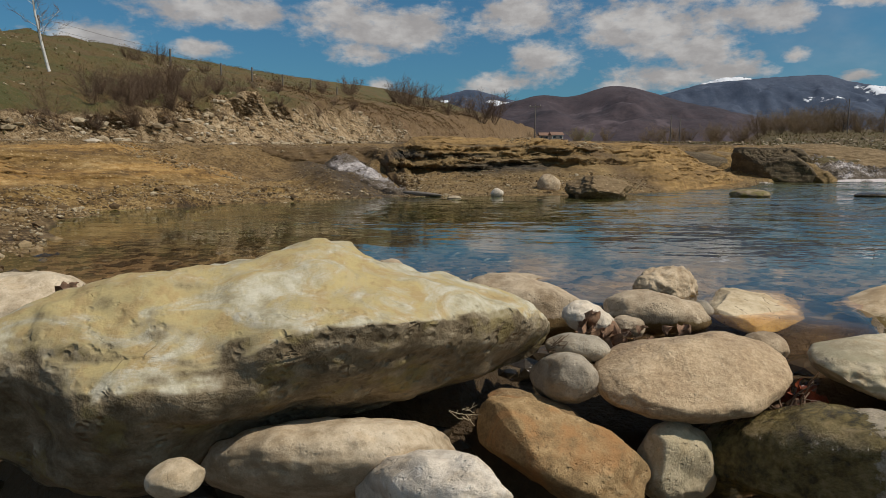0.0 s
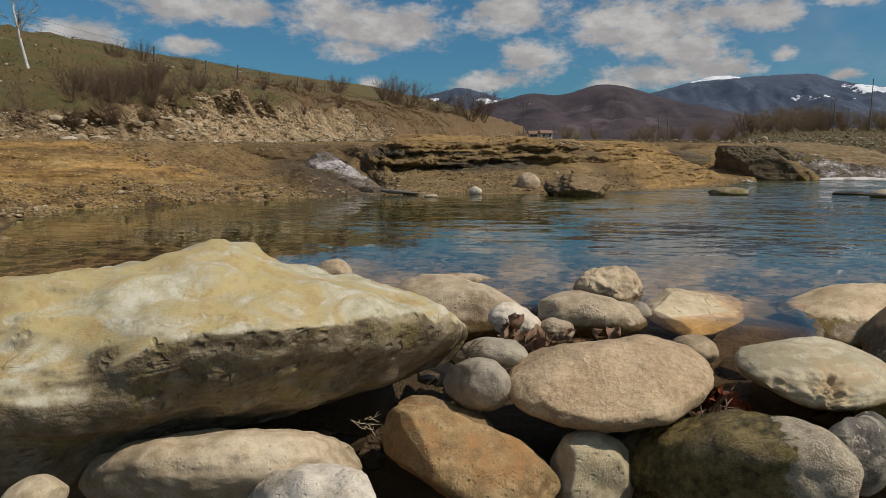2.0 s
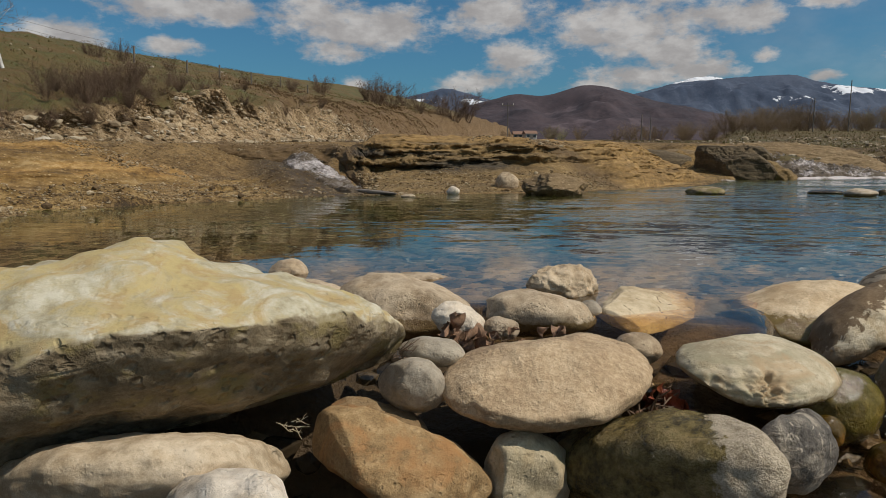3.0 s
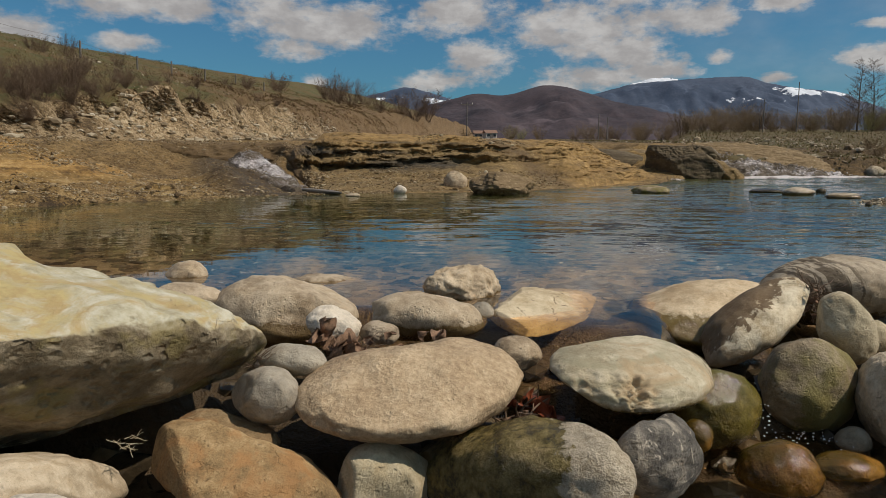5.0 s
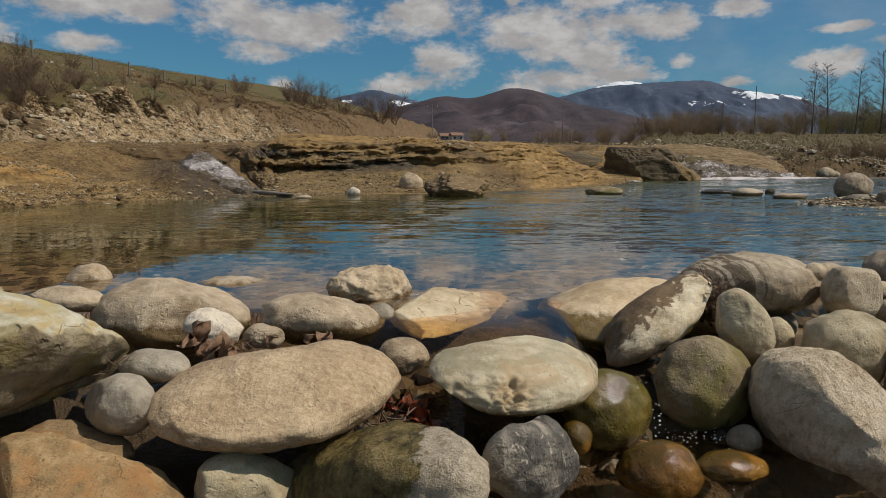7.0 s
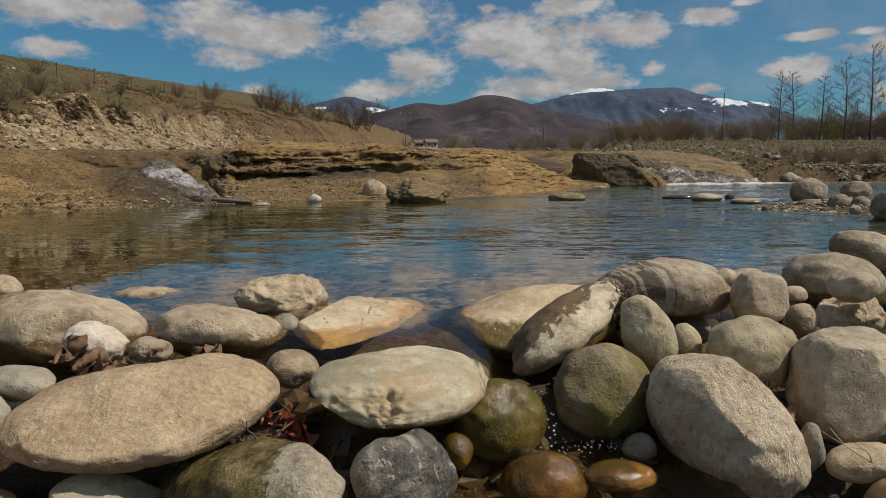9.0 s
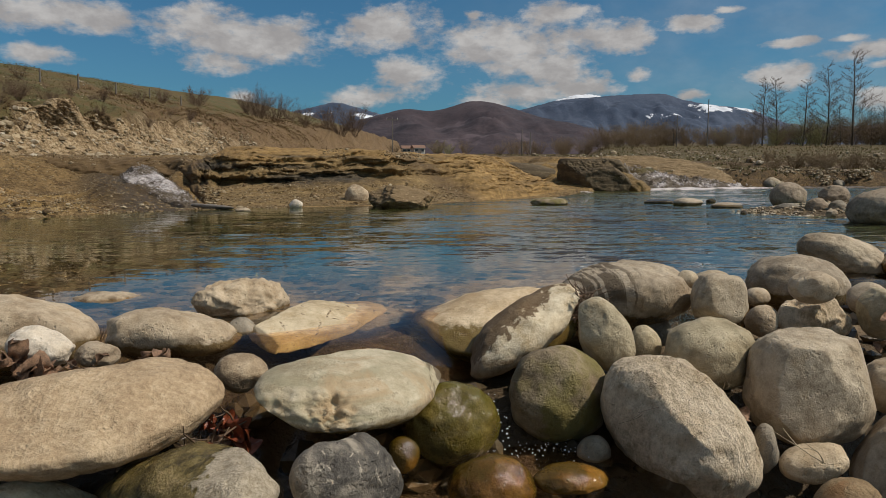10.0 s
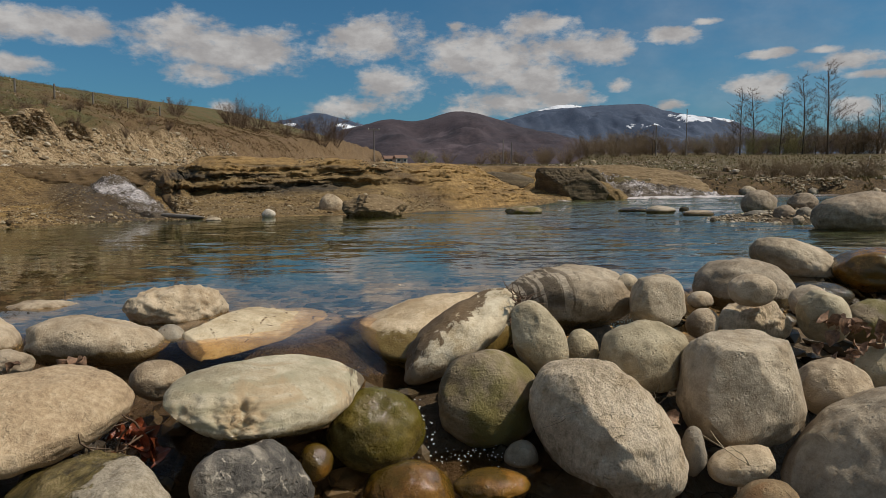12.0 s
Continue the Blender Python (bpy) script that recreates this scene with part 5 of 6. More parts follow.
def foam_material():
    m, k, b = material("white_water", 0.35)
    b.inputs["Specular IOR Level"].default_value = 0.25
    v = k.n("NewGeometry").outputs["Position"]
    n1 = k.noise(k.vec("MULTIPLY", v, (2.2, 2.2, 4.0)), 1.0, 6, 0.7, 0.8)
    n2 = k.noise(v, 14.0, 5, 0.7)
    amount = k.n("Attribute", attribute_name="foam").outputs["Fac"]
    n = k.math("ADD", k.math("MULTIPLY", n1, 0.55), k.math("MULTIPLY", n2, 0.45))
    f = k.step(k.math("ADD", n, k.math("MULTIPLY", k.math("SUBTRACT", amount, 0.55), 0.42)), 0.47, 0.66)
    k.put(b.inputs["Base Color"], k.mix(f, k.mix(n2, (0.06, 0.045, 0.028), (0.17, 0.125, 0.08)), (0.66, 0.60, 0.58)))
    k.put(b.inputs["Roughness"], k.math("ADD", 0.45, k.math("MULTIPLY", f, 0.4)))
    k.put(b.inputs["Normal"], k.bump(k.math("ADD", n1, n2), 1.0, 0.05))
    return m


FOAM = foam_material()


def white_water(name, label, left, right, cols, rows, foam, lift=0.04, churn=0.10, seed=5, follow=False):
    """A sheet of broken water between two edge lines that run down the fall."""
    L, R = np.array(left, float), np.array(right, float)
    t = np.linspace(0, 1, rows)
    k = np.linspace(0, 1, len(L))
    l = np.stack([np.interp(t, k, L[:, i]) for i in range(3)], -1)
    r = np.stack([np.interp(t, k, R[:, i]) for i in range(3)], -1)
    u = np.linspace(0, 1, cols)
    V = l[:, None] * (1 - u[None, :, None]) + r[:, None] * u[None, :, None]
    if follow:
        V[..., 2] = np.maximum(ground_height(V[..., 0], V[..., 1]), V[..., 2] - 0.10)
    n = fbm(V[..., 0] * 3.0, V[..., 1] * 3.0 + V[..., 2] * 4, 5, seed, 0.6)
    V[..., 2] += lift + churn * n
    rag = 0.22 * fbm(V[..., 0] * 2.5, V[..., 1] * 2.5, 4, seed + 8)
    edge = np.minimum(smooth(u[None, :] + rag, 0, 0.25), smooth(1 - u[None, :] + rag, 0, 0.25)) * np.minimum(smooth(t, 0, 0.05), smooth(1 - t, 0, 0.08))[:, None]
    V[..., 2] -= (1 - edge) * (lift + 0.12)
    ob = new(name, mesh_from(name, V.reshape(-1, 3), grid_faces(rows, cols), FOAM))
    at = ob.data.attributes.new("foam", "FLOAT", "POINT")
    val = np.interp(t, np.linspace(0, 1, len(foam)), foam)[:, None] * np.ones((1, cols)) * (0.65 + 0.9 * (fbm(V[..., 0] * 1.2, V[..., 1] * 0.6, 3, seed + 2) + 0.3)) * (0.25 + 0.75 * edge)
    at.data.foreach_set("value", np.clip(val, 0, 1).reshape(-1).astype(np.float32))
    return tagged(ob, label, "water", kind="structure")


white_water("cascade", "foaming side stream tumbling out of the dark soil bank", [(-3.55, 15.6, 0.82), (-3.5, 15.0, 0.72), (-3.3, 14.3, 0.58), (-2.75, 13.5, 0.32), (-2.0, 12.6, 0.10), (-1.35, 11.9, 0.0)],
            [(-2.75, 15.7, 0.80), (-2.40, 15.1, 0.70), (-1.95, 14.4, 0.50), (-1.45, 13.5, 0.26), (-1.1, 12.7, 0.07), (-1.0, 12.1, 0.0)], 70, 150, [0.10, 0.55, 0.80, 0.78, 0.66, 0.42, 0.10], 0.05, 0.12, 5, True)
white_water("rapids", "white water tumbling over brown rock steps", [(12.1, 29.8, 1.05), (12.1, 28.2, 0.80), (12.2, 26.8, 0.42), (12.2, 25.5, 0.10)],
            [(13.6, 31.0, 1.08), (15.6, 30.2, 0.72), (17.6, 29.2, 0.36), (19.0, 28.2, 0.11)], 150, 100, [0.35, 0.50, 0.45, 0.95], 0.06, 0.24, 15)
white_water("foam_line", "line of foam where the rapids meet the pool", [(11.9, 25.2, 0.12), (16.0, 27.2, 0.12), (20.0, 28.7, 0.12), (34.0, 30.6, 0.14)], [(11.9, 24.3, 0.09), (16.0, 26.0, 0.09), (20.0, 27.7, 0.10), (34.0, 29.8, 0.12)], 18, 160, [1.0, 1.3, 1.2, 0.7, 0.4, 0.3], 0.05, 0.04, 25)
white_water("small_fall", "small fall of foam beside a dark rock", [(8.7, 24.4, 0.16), (8.7, 23.6, 0.08), (8.7, 22.9, 0.04)], [(9.3, 24.4, 0.16), (9.5, 23.6, 0.08), (9.8, 23.0, 0.04)], 30, 30, [0.3, 0.6, 0.6], 0.03, 0.05, 35)

# driftwood plank at the far shore
plank = new("driftwood_plank", mesh_from("driftwood_plank", stone_verts((0.36, 0.07, 0.035), (0, 4, -12), 991, 3, facets=4, blocky=0.8), BALLS[3][1], POLE))
plank.location = (-0.9, 11.95, 0.05)
tagged(plank, "weathered grey driftwood plank at the far shore", "driftwood")


# stones and a dead stick along the right bank
r = random.Random(12)
for x, y, w in ((20.9, 30.6, 0.6), (21.3, 30.9, 0.8), (21.9, 31.3, 0.5), (24.9, 31.2, 0.5), (25.2, 31.5, 0.7), (28.9, 31.7, 0.6), (29.5, 31.6, 0.45)):
    far_stone("angular stone at the foot of the bank", (x, y, 0.10), w, w * r.uniform(0.5, 0.75), r.choice((SAND, GREY, DARK)), sub=3, group="stones along the right bank", facets=9, turn=r.uniform(0, 180))


# ---------------------------------------------------------------- gravel, scree, grass: past counting
def scatter(name, label, xy, size, mat, rng, flat=0.65, sink=0.3, z=None):
    base, tri = BALLS[1]
    n = len(xy)
    ax = size[:, None] * rng.uniform(0.55, 1.25, (n, 3)) * (1, 1, flat)
    v = base[None] * (1 + rng.uniform(-0.22, 0.22, (n, len(base), 1))) * ax[:, None, :]
    a = rng.uniform(0, 6.283, n)
    c, s = np.cos(a)[:, None], np.sin(a)[:, None]
    v = np.stack([v[..., 0] * c - v[..., 1] * s, v[..., 0] * s + v[..., 1] * c, v[..., 2]], -1)
    h = ground_height(xy[:, 0], xy[:, 1]) if z is None else z
    v += np.stack([xy[:, 0], xy[:, 1], h + size * flat * (1 - 2 * sink)], -1)[:, None, :]
    f = (tri[None] + (np.arange(n) * len(base))[:, None, None]).reshape(-1, 3)
    ob = new(name, mesh_from(name, v.reshape(-1, 3), f, mat, False))
    return tagged(ob, label, "gravel", kind="stuff")


def island_stone(name, cols, rough=0.85):
    m, k, b = material(name, rough)
    r = k.n("NewGeometry").outputs["Random Per Island"]
    g = k.n("NewGeometry").outputs["Position"]
    c = k.ramp(r, cols)
    n = k.noise(g, 30.0, 4, 0.7)
    k.put(b.inputs["Base Color"], k.mix(1.0, c, k.ramp(n, [(0.3, (0.65, 0.65, 0.65)), (0.7, (1.1, 1.1, 1.1))]), "MULTIPLY"))
    k.put(b.inputs["Normal"], k.bump(n, 0.6, 0.01))
    return m


PEBBLES = island_stone("mixed_pebbles", [(0.0, (0.11, 0.066, 0.026)), (0.35, (0.23, 0.148, 0.066)), (0.7, (0.36, 0.262, 0.14)), (1.0, (0.50, 0.405, 0.265))])
SCREE = island_stone("pale_scree", [(0.0, (0.20, 0.14, 0.078)), (0.4, (0.36, 0.275, 0.165)), (0.8, (0.50, 0.405, 0.27)), (1.0, (0.64, 0.55, 0.42))])
# damp stones, toned down further to carry the shade of the gaps
COBBLE = island_stone("dark_damp_cobbles", [(0.0, (0.035, 0.026, 0.015)), (0.5, (0.08, 0.056, 0.03)), (1.0, (0.16, 0.115, 0.062))], 0.25)
rng = np.random.default_rng(4)


def pick(n, x0, x1, y0, y1, keep):
    p = np.stack([rng.uniform(x0, x1, n), rng.uniform(y0, y1, n)], -1)
    return p[keep(p[:, 0], p[:, 1])]


def shore_band(lo, hi):
    return lambda x, y: (lambda s: (s > lo) & (s < hi))(shore_distance(x, y) + 0.5 * fbm(x * 0.8, y * 0.8, 3, 44))


p = pick(30000, -6.5, 0.5, 3.0, 13.5, shore_band(-0.35, 0.9))
scatter("shore_gravel", "loose gravel along the far shore", p, rng.uniform(0.007, 0.020, len(p)) * (1 + (rng.random(len(p)) > 0.97) * 2.0), PEBBLES, rng)
p = pick(34000, -9, 3, 8, 20, shore_band(0.9, 6.5))
scatter("bench_gravel", "scattered small stones on the bank", p, rng.uniform(0.006, 0.020, len(p)), PEBBLES, rng)


def on_sheet(name, n, keep):
    """Random places on a ledge sheet that keep(height, along, patch) accepts, with their heights."""
    V, T = SHEETS[name]
    i, j = rng.integers(0, V.shape[0] - 1, n), rng.integers(0, V.shape[1] - 1, n)
    w = rng.random((n, 1))
    q = V[i, j] * (1 - w) + V[i + 1, j + 1] * w
    flat = np.abs(V[i, j + 1, 2] - V[i, j, 2]) < 0.8 * np.linalg.norm(V[i, j + 1, :2] - V[i, j, :2], axis=-1)
    q = q[flat & (q[:, 2] > 0.0) & keep(q[:, 2], T[i, j], fbm(q[:, 0] * 1.1, q[:, 1] * 1.1, 3, 46))]
    return q[:, :2], q[:, 2]


p, h = on_sheet("bank_ledges", 40000, lambda z, t, f: (z < 0.24 + 0.3 * f) | ((z < 0.95) & (f > 0.10)))
scatter("ledge_gravel", "loose gravel lying on the clay bank", p, rng.uniform(0.006, 0.019, len(p)) * (1 + (rng.random(len(p)) > 0.97) * 1.8), PEBBLES, rng, z=h)
p, h = on_sheet("rock_outcrop", 40000, lambda z, x, f: ((z < 0.40 + 0.25 * f) & (x < 4.2) & (x > -1.6)) | ((x < -1.4) & (f > -0.05)) | ((z > 0.62) & (z < 0.72) & (x < 2.5) & (f > 0.02)) | ((z > 0.98) & (f > 0.02) & (x < 4.0)))
scatter("outcrop_gravel", "gravel lodged on and under the ledges", p, rng.uniform(0.008, 0.026, len(p)) * (1 + (rng.random(len(p)) > 0.97) * 1.5), PEBBLES, rng, z=h)


def cliff_band(x, y):
    u = hill_edge(y) - x + 1.6 * fbm(x * 0.15, y * 0.15, 3, 21)
    return (u > -1.0) & (u < 1.75) & (fbm(x * 0.35, y * 0.35, 3, 71) + 0.25 * (y > 23) * (y < 46) - 0.12 * (y > 46) > 0.02)


p = pick(30000, -13, 2, 13, 70, cliff_band)
scatter("scree", "pale scree and stones on the cut bank", p, rng.uniform(0.03, 0.11, len(p)) * (1 + (rng.random(len(p)) > 0.90) * 1.3), SCREE, rng, 0.5)
p = pick(4500, -45, -9, 12, 60, lambda x, y: fbm(x * 0.2, y * 0.2, 3, 91) > 0.17)
scatter("hill_stones", "pale stones showing through the hillside grass", p, rng.uniform(0.02, 0.10, len(p)), SCREE, rng)
p = pick(5000, 11, 75, 28, 80, lambda x, y: (shore_distance(x, y) > 0.1) & (shore_distance(x, y) < 30) & (x > 14) & (fbm(x * 0.25, y * 0.25, 3, 55) > -0.06))
scatter("bank_rubble", "rubble and river stones on the grassy bank", p, rng.uniform(0.04, 0.14, len(p)) * (1 + (rng.random(len(p)) > 0.94) * 1.4), SCREE, rng)
p = pick(2600, 7.0, 13.0, 7.5, 12.5, lambda x, y: ground_height(x, y) > -0.05)
scatter("bar_gravel", "pale pebbles on the gravel bar", p, rng.uniform(0.015, 0.045, len(p)), SCREE, rng)
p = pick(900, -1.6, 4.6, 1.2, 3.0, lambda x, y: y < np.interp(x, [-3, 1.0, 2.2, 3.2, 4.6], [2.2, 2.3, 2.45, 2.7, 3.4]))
scatter("dam_gravel", "dark damp cobbles packed between the stones", p, rng.uniform(0.02, 0.075, len(p)), COBBLE, rng)
p = pick(5000, -2.6, 6.0, 3.0, 8.0, lambda x, y: shore_distance(x, y) < -0.05)
scatter("bed_gravel", "pebbles on the bed of the pool", p, rng.uniform(0.02, 0.07, len(p)), COBBLE, rng)

# white specks stand for bubbles and for glints on the trickle
p = rng.normal(0, 1, (55, 2)) * (0.07, 0.035) + (2.075, 2.10)
FOAMY = island_stone("bubbles", [(0.0, (0.7, 0.7, 0.7)), (1.0, (0.9, 0.9, 0.9))], 0.1)
scatter("bubbles", "small bubbles and glint specks on the water between stones", p, rng.uniform(0.0012, 0.0036, len(p)), FOAMY, rng, 0.8, z=-0.268 + 0.012 * rng.random(len(p)))
q = rng.random(26)
p = np.stack([1.955 + 0.03 * q + rng.normal(0, 0.012, 26), 2.15 - 0.07 * q + rng.normal(0, 0.01, 26)], -1)
scatter("bubbles", "white specks for glints where water slips between the stones", p, rng.uniform(0.0015, 0.0036, 26), FOAMY, rng, 0.8, z=-0.10 - 0.14 * q)
FROTH = island_stone("froth", [(0.0, (0.40, 0.36, 0.345)), (1.0, (0.66, 0.61, 0.59))])
for fall, seed, n, lo, hi in (("cascade", 3, 1600, 0.004, 0.012), ("rapids", 4, 500, 0.015, 0.04)):
    V = np.array([q.co[:] for q in bpy.data.objects[fall].data.vertices])
    f = np.array([q.value for q in bpy.data.objects[fall].data.attributes["foam"].data])
    k = rng.choice(len(V), n, p=f ** 2 / (f ** 2).sum())
    scatter("spray", "white froth and drops over the falling water", V[k, :2] + rng.normal(0, 0.02, (n, 2)), rng.uniform(lo, hi, n), FROTH, rng, 0.8, z=V[k, 2] + rng.random(n) ** 3 * (0.06 if fall == "cascade" else 0.16))

p = pick(60000, 18, 60, 28.5, 38, lambda x, y: (lambda s: (s > -0.1) & (s < 3.0))(shore_distance(x, y)) & (fbm(x * 0.6, y * 0.6, 3, 58) > 0.0))[:5000]
scatter("bank_stones", "loose stones along the foot of the rough bank", p, rng.uniform(0.03, 0.11, len(p)), SCREE, rng)
BROWGRASS = island_stone("dead_brow_grass", [(0.0, (0.10, 0.056, 0.022)), (0.5, (0.17, 0.10, 0.040)), (1.0, (0.26, 0.165, 0.07))])
BROWTANGLE = island_stone("dead_roots_and_grass", [(0.0, (0.085, 0.050, 0.022)), (0.6, (0.17, 0.105, 0.043)), (1.0, (0.30, 0.195, 0.08))])
GRASS = island_stone("dry_and_green_grass", [(0.0, (0.27, 0.17, 0.072)), (0.5, (0.20, 0.148, 0.052)), (0.8, (0.14, 0.135, 0.035)), (1.0, (0.10, 0.118, 0.024))])


def tufts(name, label, xy, height, rng, mat, hang=None):
    n, b = len(xy), 6
    a = rng.uniform(0, 6.283, (n, b))
    lean = rng.uniform(0.15, 0.9, (n, b)) * height[:, None]
    r = rng.uniform(0, 0.25, (n, b)) * height[:, None]
    w = 0.055 * height[:, None] * np.ones((1, b)) + 0.006
    h = ground_height(xy[:, 0], xy[:, 1])[:, None] * np.ones((1, b)) - 0.03
    x0, y0 = xy[:, :1] + r * np.cos(a), xy[:, 1:] + r * np.sin(a)
    t = a + 1.57
    tip = np.stack([x0 + lean * np.cos(a), y0 + lean * np.sin(a), h + height[:, None] * rng.uniform(0.6, 1.1, (n, b))], -1)
    if hang is not None:
        tip[..., 0] += 0.6 * height[:, None]
        tip[..., 2] = h + 0.1 + hang * height[:, None] * rng.uniform(0.3, 1.2, (n, b))
    v = np.stack([np.stack([x0 - w * np.cos(t), y0 - w * np.sin(t), h], -1), np.stack([x0 + w * np.cos(t), y0 + w * np.sin(t), h], -1), tip], 2)
    ob = new(name, mesh_from(name, v.reshape(-1, 3), np.arange(n * b * 3).reshape(-1, 3), mat, False))
    return tagged(ob, label, "grass", kind="stuff")


p = pick(60000, -60, 4, 12, 95, lambda x, y: (lambda u: (u > 1.3) & (u < 36))(hill_edge(y) - x + 1.6 * fbm(x * 0.15, y * 0.15, 3, 21) + 4 * fbm(x * 0.5, y * 0.5, 3, 31)))
tufts("hill_grass", "short dry and green grass on the hillside", p, rng.uniform(0.04, 0.13, len(p)), rng, GRASS)
p = pick(7000, 14, 90, 29, 90, lambda x, y: shore_distance(x, y) > 0.8)
tufts("bank_grass", "dry grass on the far bank", p, rng.uniform(0.08, 0.26, len(p)), rng, GRASS)


y = rng.uniform(3.6, 7.75, 9000) ** 2
u = rng.uniform(1.5, 1.95, 9000) - 0.5 * fbm(y * 0.9, y * 0 + 5, 3, 36)
x = hill_edge(y) - u
x = hill_edge(y) + 1.6 * fbm(x * 0.15, y * 0.15, 3, 21) - u
p = np.stack([x, y], -1)[fbm(x * 0.5, y * 0.5, 3, 39) > -0.10]
tufts("brow_grass", "dead overhanging grass along the cut bank's brow", p, rng.uniform(0.03, 0.09, len(p)), rng, BROWGRASS)
y = rng.uniform(13.0, 36.0, 14000)
u = rng.uniform(1.2, 1.9, 14000) - 0.5 * fbm(y * 0.9, y * 0 + 5, 3, 36)
x = hill_edge(y) - u
x = hill_edge(y) + 1.6 * fbm(x * 0.15, y * 0.15, 3, 21) - u
p = np.stack([x, y], -1)[fbm(x * 0.9, y * 1.6, 4, 139, 0.6) + rng.normal(0, 0.12, 14000) > 0.21]
tufts("brow_tangle", "dark tangle of roots and dead grass hanging from the brow", p, rng.uniform(0.08, 0.24, len(p)), rng, BROWTANGLE, hang=-0.9)
p = pick(60000, -30, 14, 44, 130, lambda x, y: (lambda u: (u > -0.5) & (u < 12))(hill_edge(y) - x) & (fbm(x * 0.25, y * 0.25, 3, 38) > -0.06))[:14000]
tufts("slope_brush", "rusty dead bracken on the far slope", p, rng.uniform(0.08, 0.22, len(p)), rng, BROWGRASS)
p = pick(3500, -14, 6, 13, 70, lambda x, y: (lambda u: (u > -1.0) & (u < 1.4))(hill_edge(y) - x + 1.6 * fbm(x * 0.15, y * 0.15, 3, 21)) & (fbm(x * 0.4, y * 0.4, 3, 37) > 0.08))
tufts("slope_weeds", "dry weeds on the cut slope", p, rng.uniform(0.06, 0.20, len(p)), rng, BROWGRASS)
p = pick(9000, 14, 70, 29, 62, lambda x, y: (x > 15 + 9 * rng.random(len(x))) & (lambda s: (s > 0.4) & (s < 16))(shore_distance(x, y)) & (fbm(x * 0.3, y * 0.3, 3, 57) > -0.10))
p = np.r_[p, pick(60000, 18, 60, 28.5, 38, lambda x, y: (x > 18 + 9 * rng.random(len(x))) & (lambda s: (s > 0.2) & (s < 3.5))(shore_distance(x, y)) & (fbm(x * 0.5, y * 0.5, 3, 59) > -0.05))[:5000]]
tufts("bank_weeds", "tangled dead weeds on the rough bank", p, rng.uniform(0.06, 0.20, len(p)), rng, GRASS)


# ---------------------------------------------------------------- bare trees and shrubs
class Wood:
    def __init__(self):
        self.v, self.f = [], []

    def tube(self, a, b, ra, rb, sides=4):
        a, b = Vector(a), Vector(b)
        z = (b - a).normalized()
        x = z.orthogonal().normalized()
        y = z.cross(x)
        i = len(self.v)
        for p, r in ((a, ra), (b, rb)):
            for s in range(sides):
                t = 6.2832 * s / sides
                self.v.append(tuple(p + x * (r * math.cos(t)) + y * (r * math.sin(t))))
        for s in range(sides):
            q = (s + 1) % sides
            self.f.append((i + s, i + q, i + sides + q, i + sides + s))

    def limb(self, rnd, a, d, length, ra, rb, steps=3, bend=0.25, rise=0.0, sides=4):
        """A bent limb; gives back points along it."""
        pts, p, d = [Vector(a)], Vector(a), Vector(d).normalized()
        for i in range(steps):
            d = (d + Vector((rnd.uniform(-1, 1), rnd.uniform(-1, 1), rnd.uniform(-0.6, 0.8) + rise)) * bend).normalized()
            q = p + d * (length / steps)
            self.tube(p, q, ra + (rb - ra) * i / steps, ra + (rb - ra) * (i + 1) / steps, sides)
            p = q
            pts.append(q)
        return pts, d

    def mesh(self, name, mat):
        return mesh_from(name, self.v, self.f, mat)


def bare_tree(label, height, seed, bark, twig, straight=True, lean=0.0, density=58, name="tree", group="bare trees"):
    rnd = random.Random(seed)
    trunk, crown = Wood(), Wood()
    r0 = height * 0.015
    pts, _ = trunk.limb(rnd, (0, 0, -0.25), (lean, 0, 1), height + 0.25, r0, r0 * 0.16, 10, 0.05 if straight else 0.14, 0.1, 6)
    for i in range(density):
        t = 0.28 + 0.72 * (i + rnd.random()) / density
        k = min(int(t * 10), 9)
        p = pts[k].lerp(pts[k + 1], t * 10 - k)
        a = rnd.uniform(0, 6.283)
        ln = height * (0.26 * (1.12 - t) + 0.05) * rnd.uniform(0.7, 1.3)
        side, dd = trunk.limb(rnd, p, (math.cos(a), math.sin(a), rnd.uniform(0.2, 0.8)), ln, r0 * 0.26 * (1.2 - t), r0 * 0.08, 3, 0.2, 0.1, 3)
        for q in side[1:]:
            for _ in range(3):
                tw, _d = crown.limb(rnd, q, (dd.x + rnd.uniform(-1, 1), dd.y + rnd.uniform(-1, 1), dd.z + rnd.uniform(-0.3, 0.8)), ln * rnd.uniform(0.25, 0.5), r0 * 0.09, r0 * 0.04, 2, 0.35, 0.1, 3)
                crown.limb(rnd, tw[1], (rnd.uniform(-1, 1), rnd.uniform(-1, 1), rnd.uniform(-0.2, 1)), ln * 0.2, r0 * 0.06, r0 * 0.035, 1, 0.3, 0.1, 3)
    root = new(name)
    tagged(root, label, "tree", group)
    part("trunk", trunk.mesh("trunk", bark), root)
    part("crown", crown.mesh("crown", twig), root)
    return root


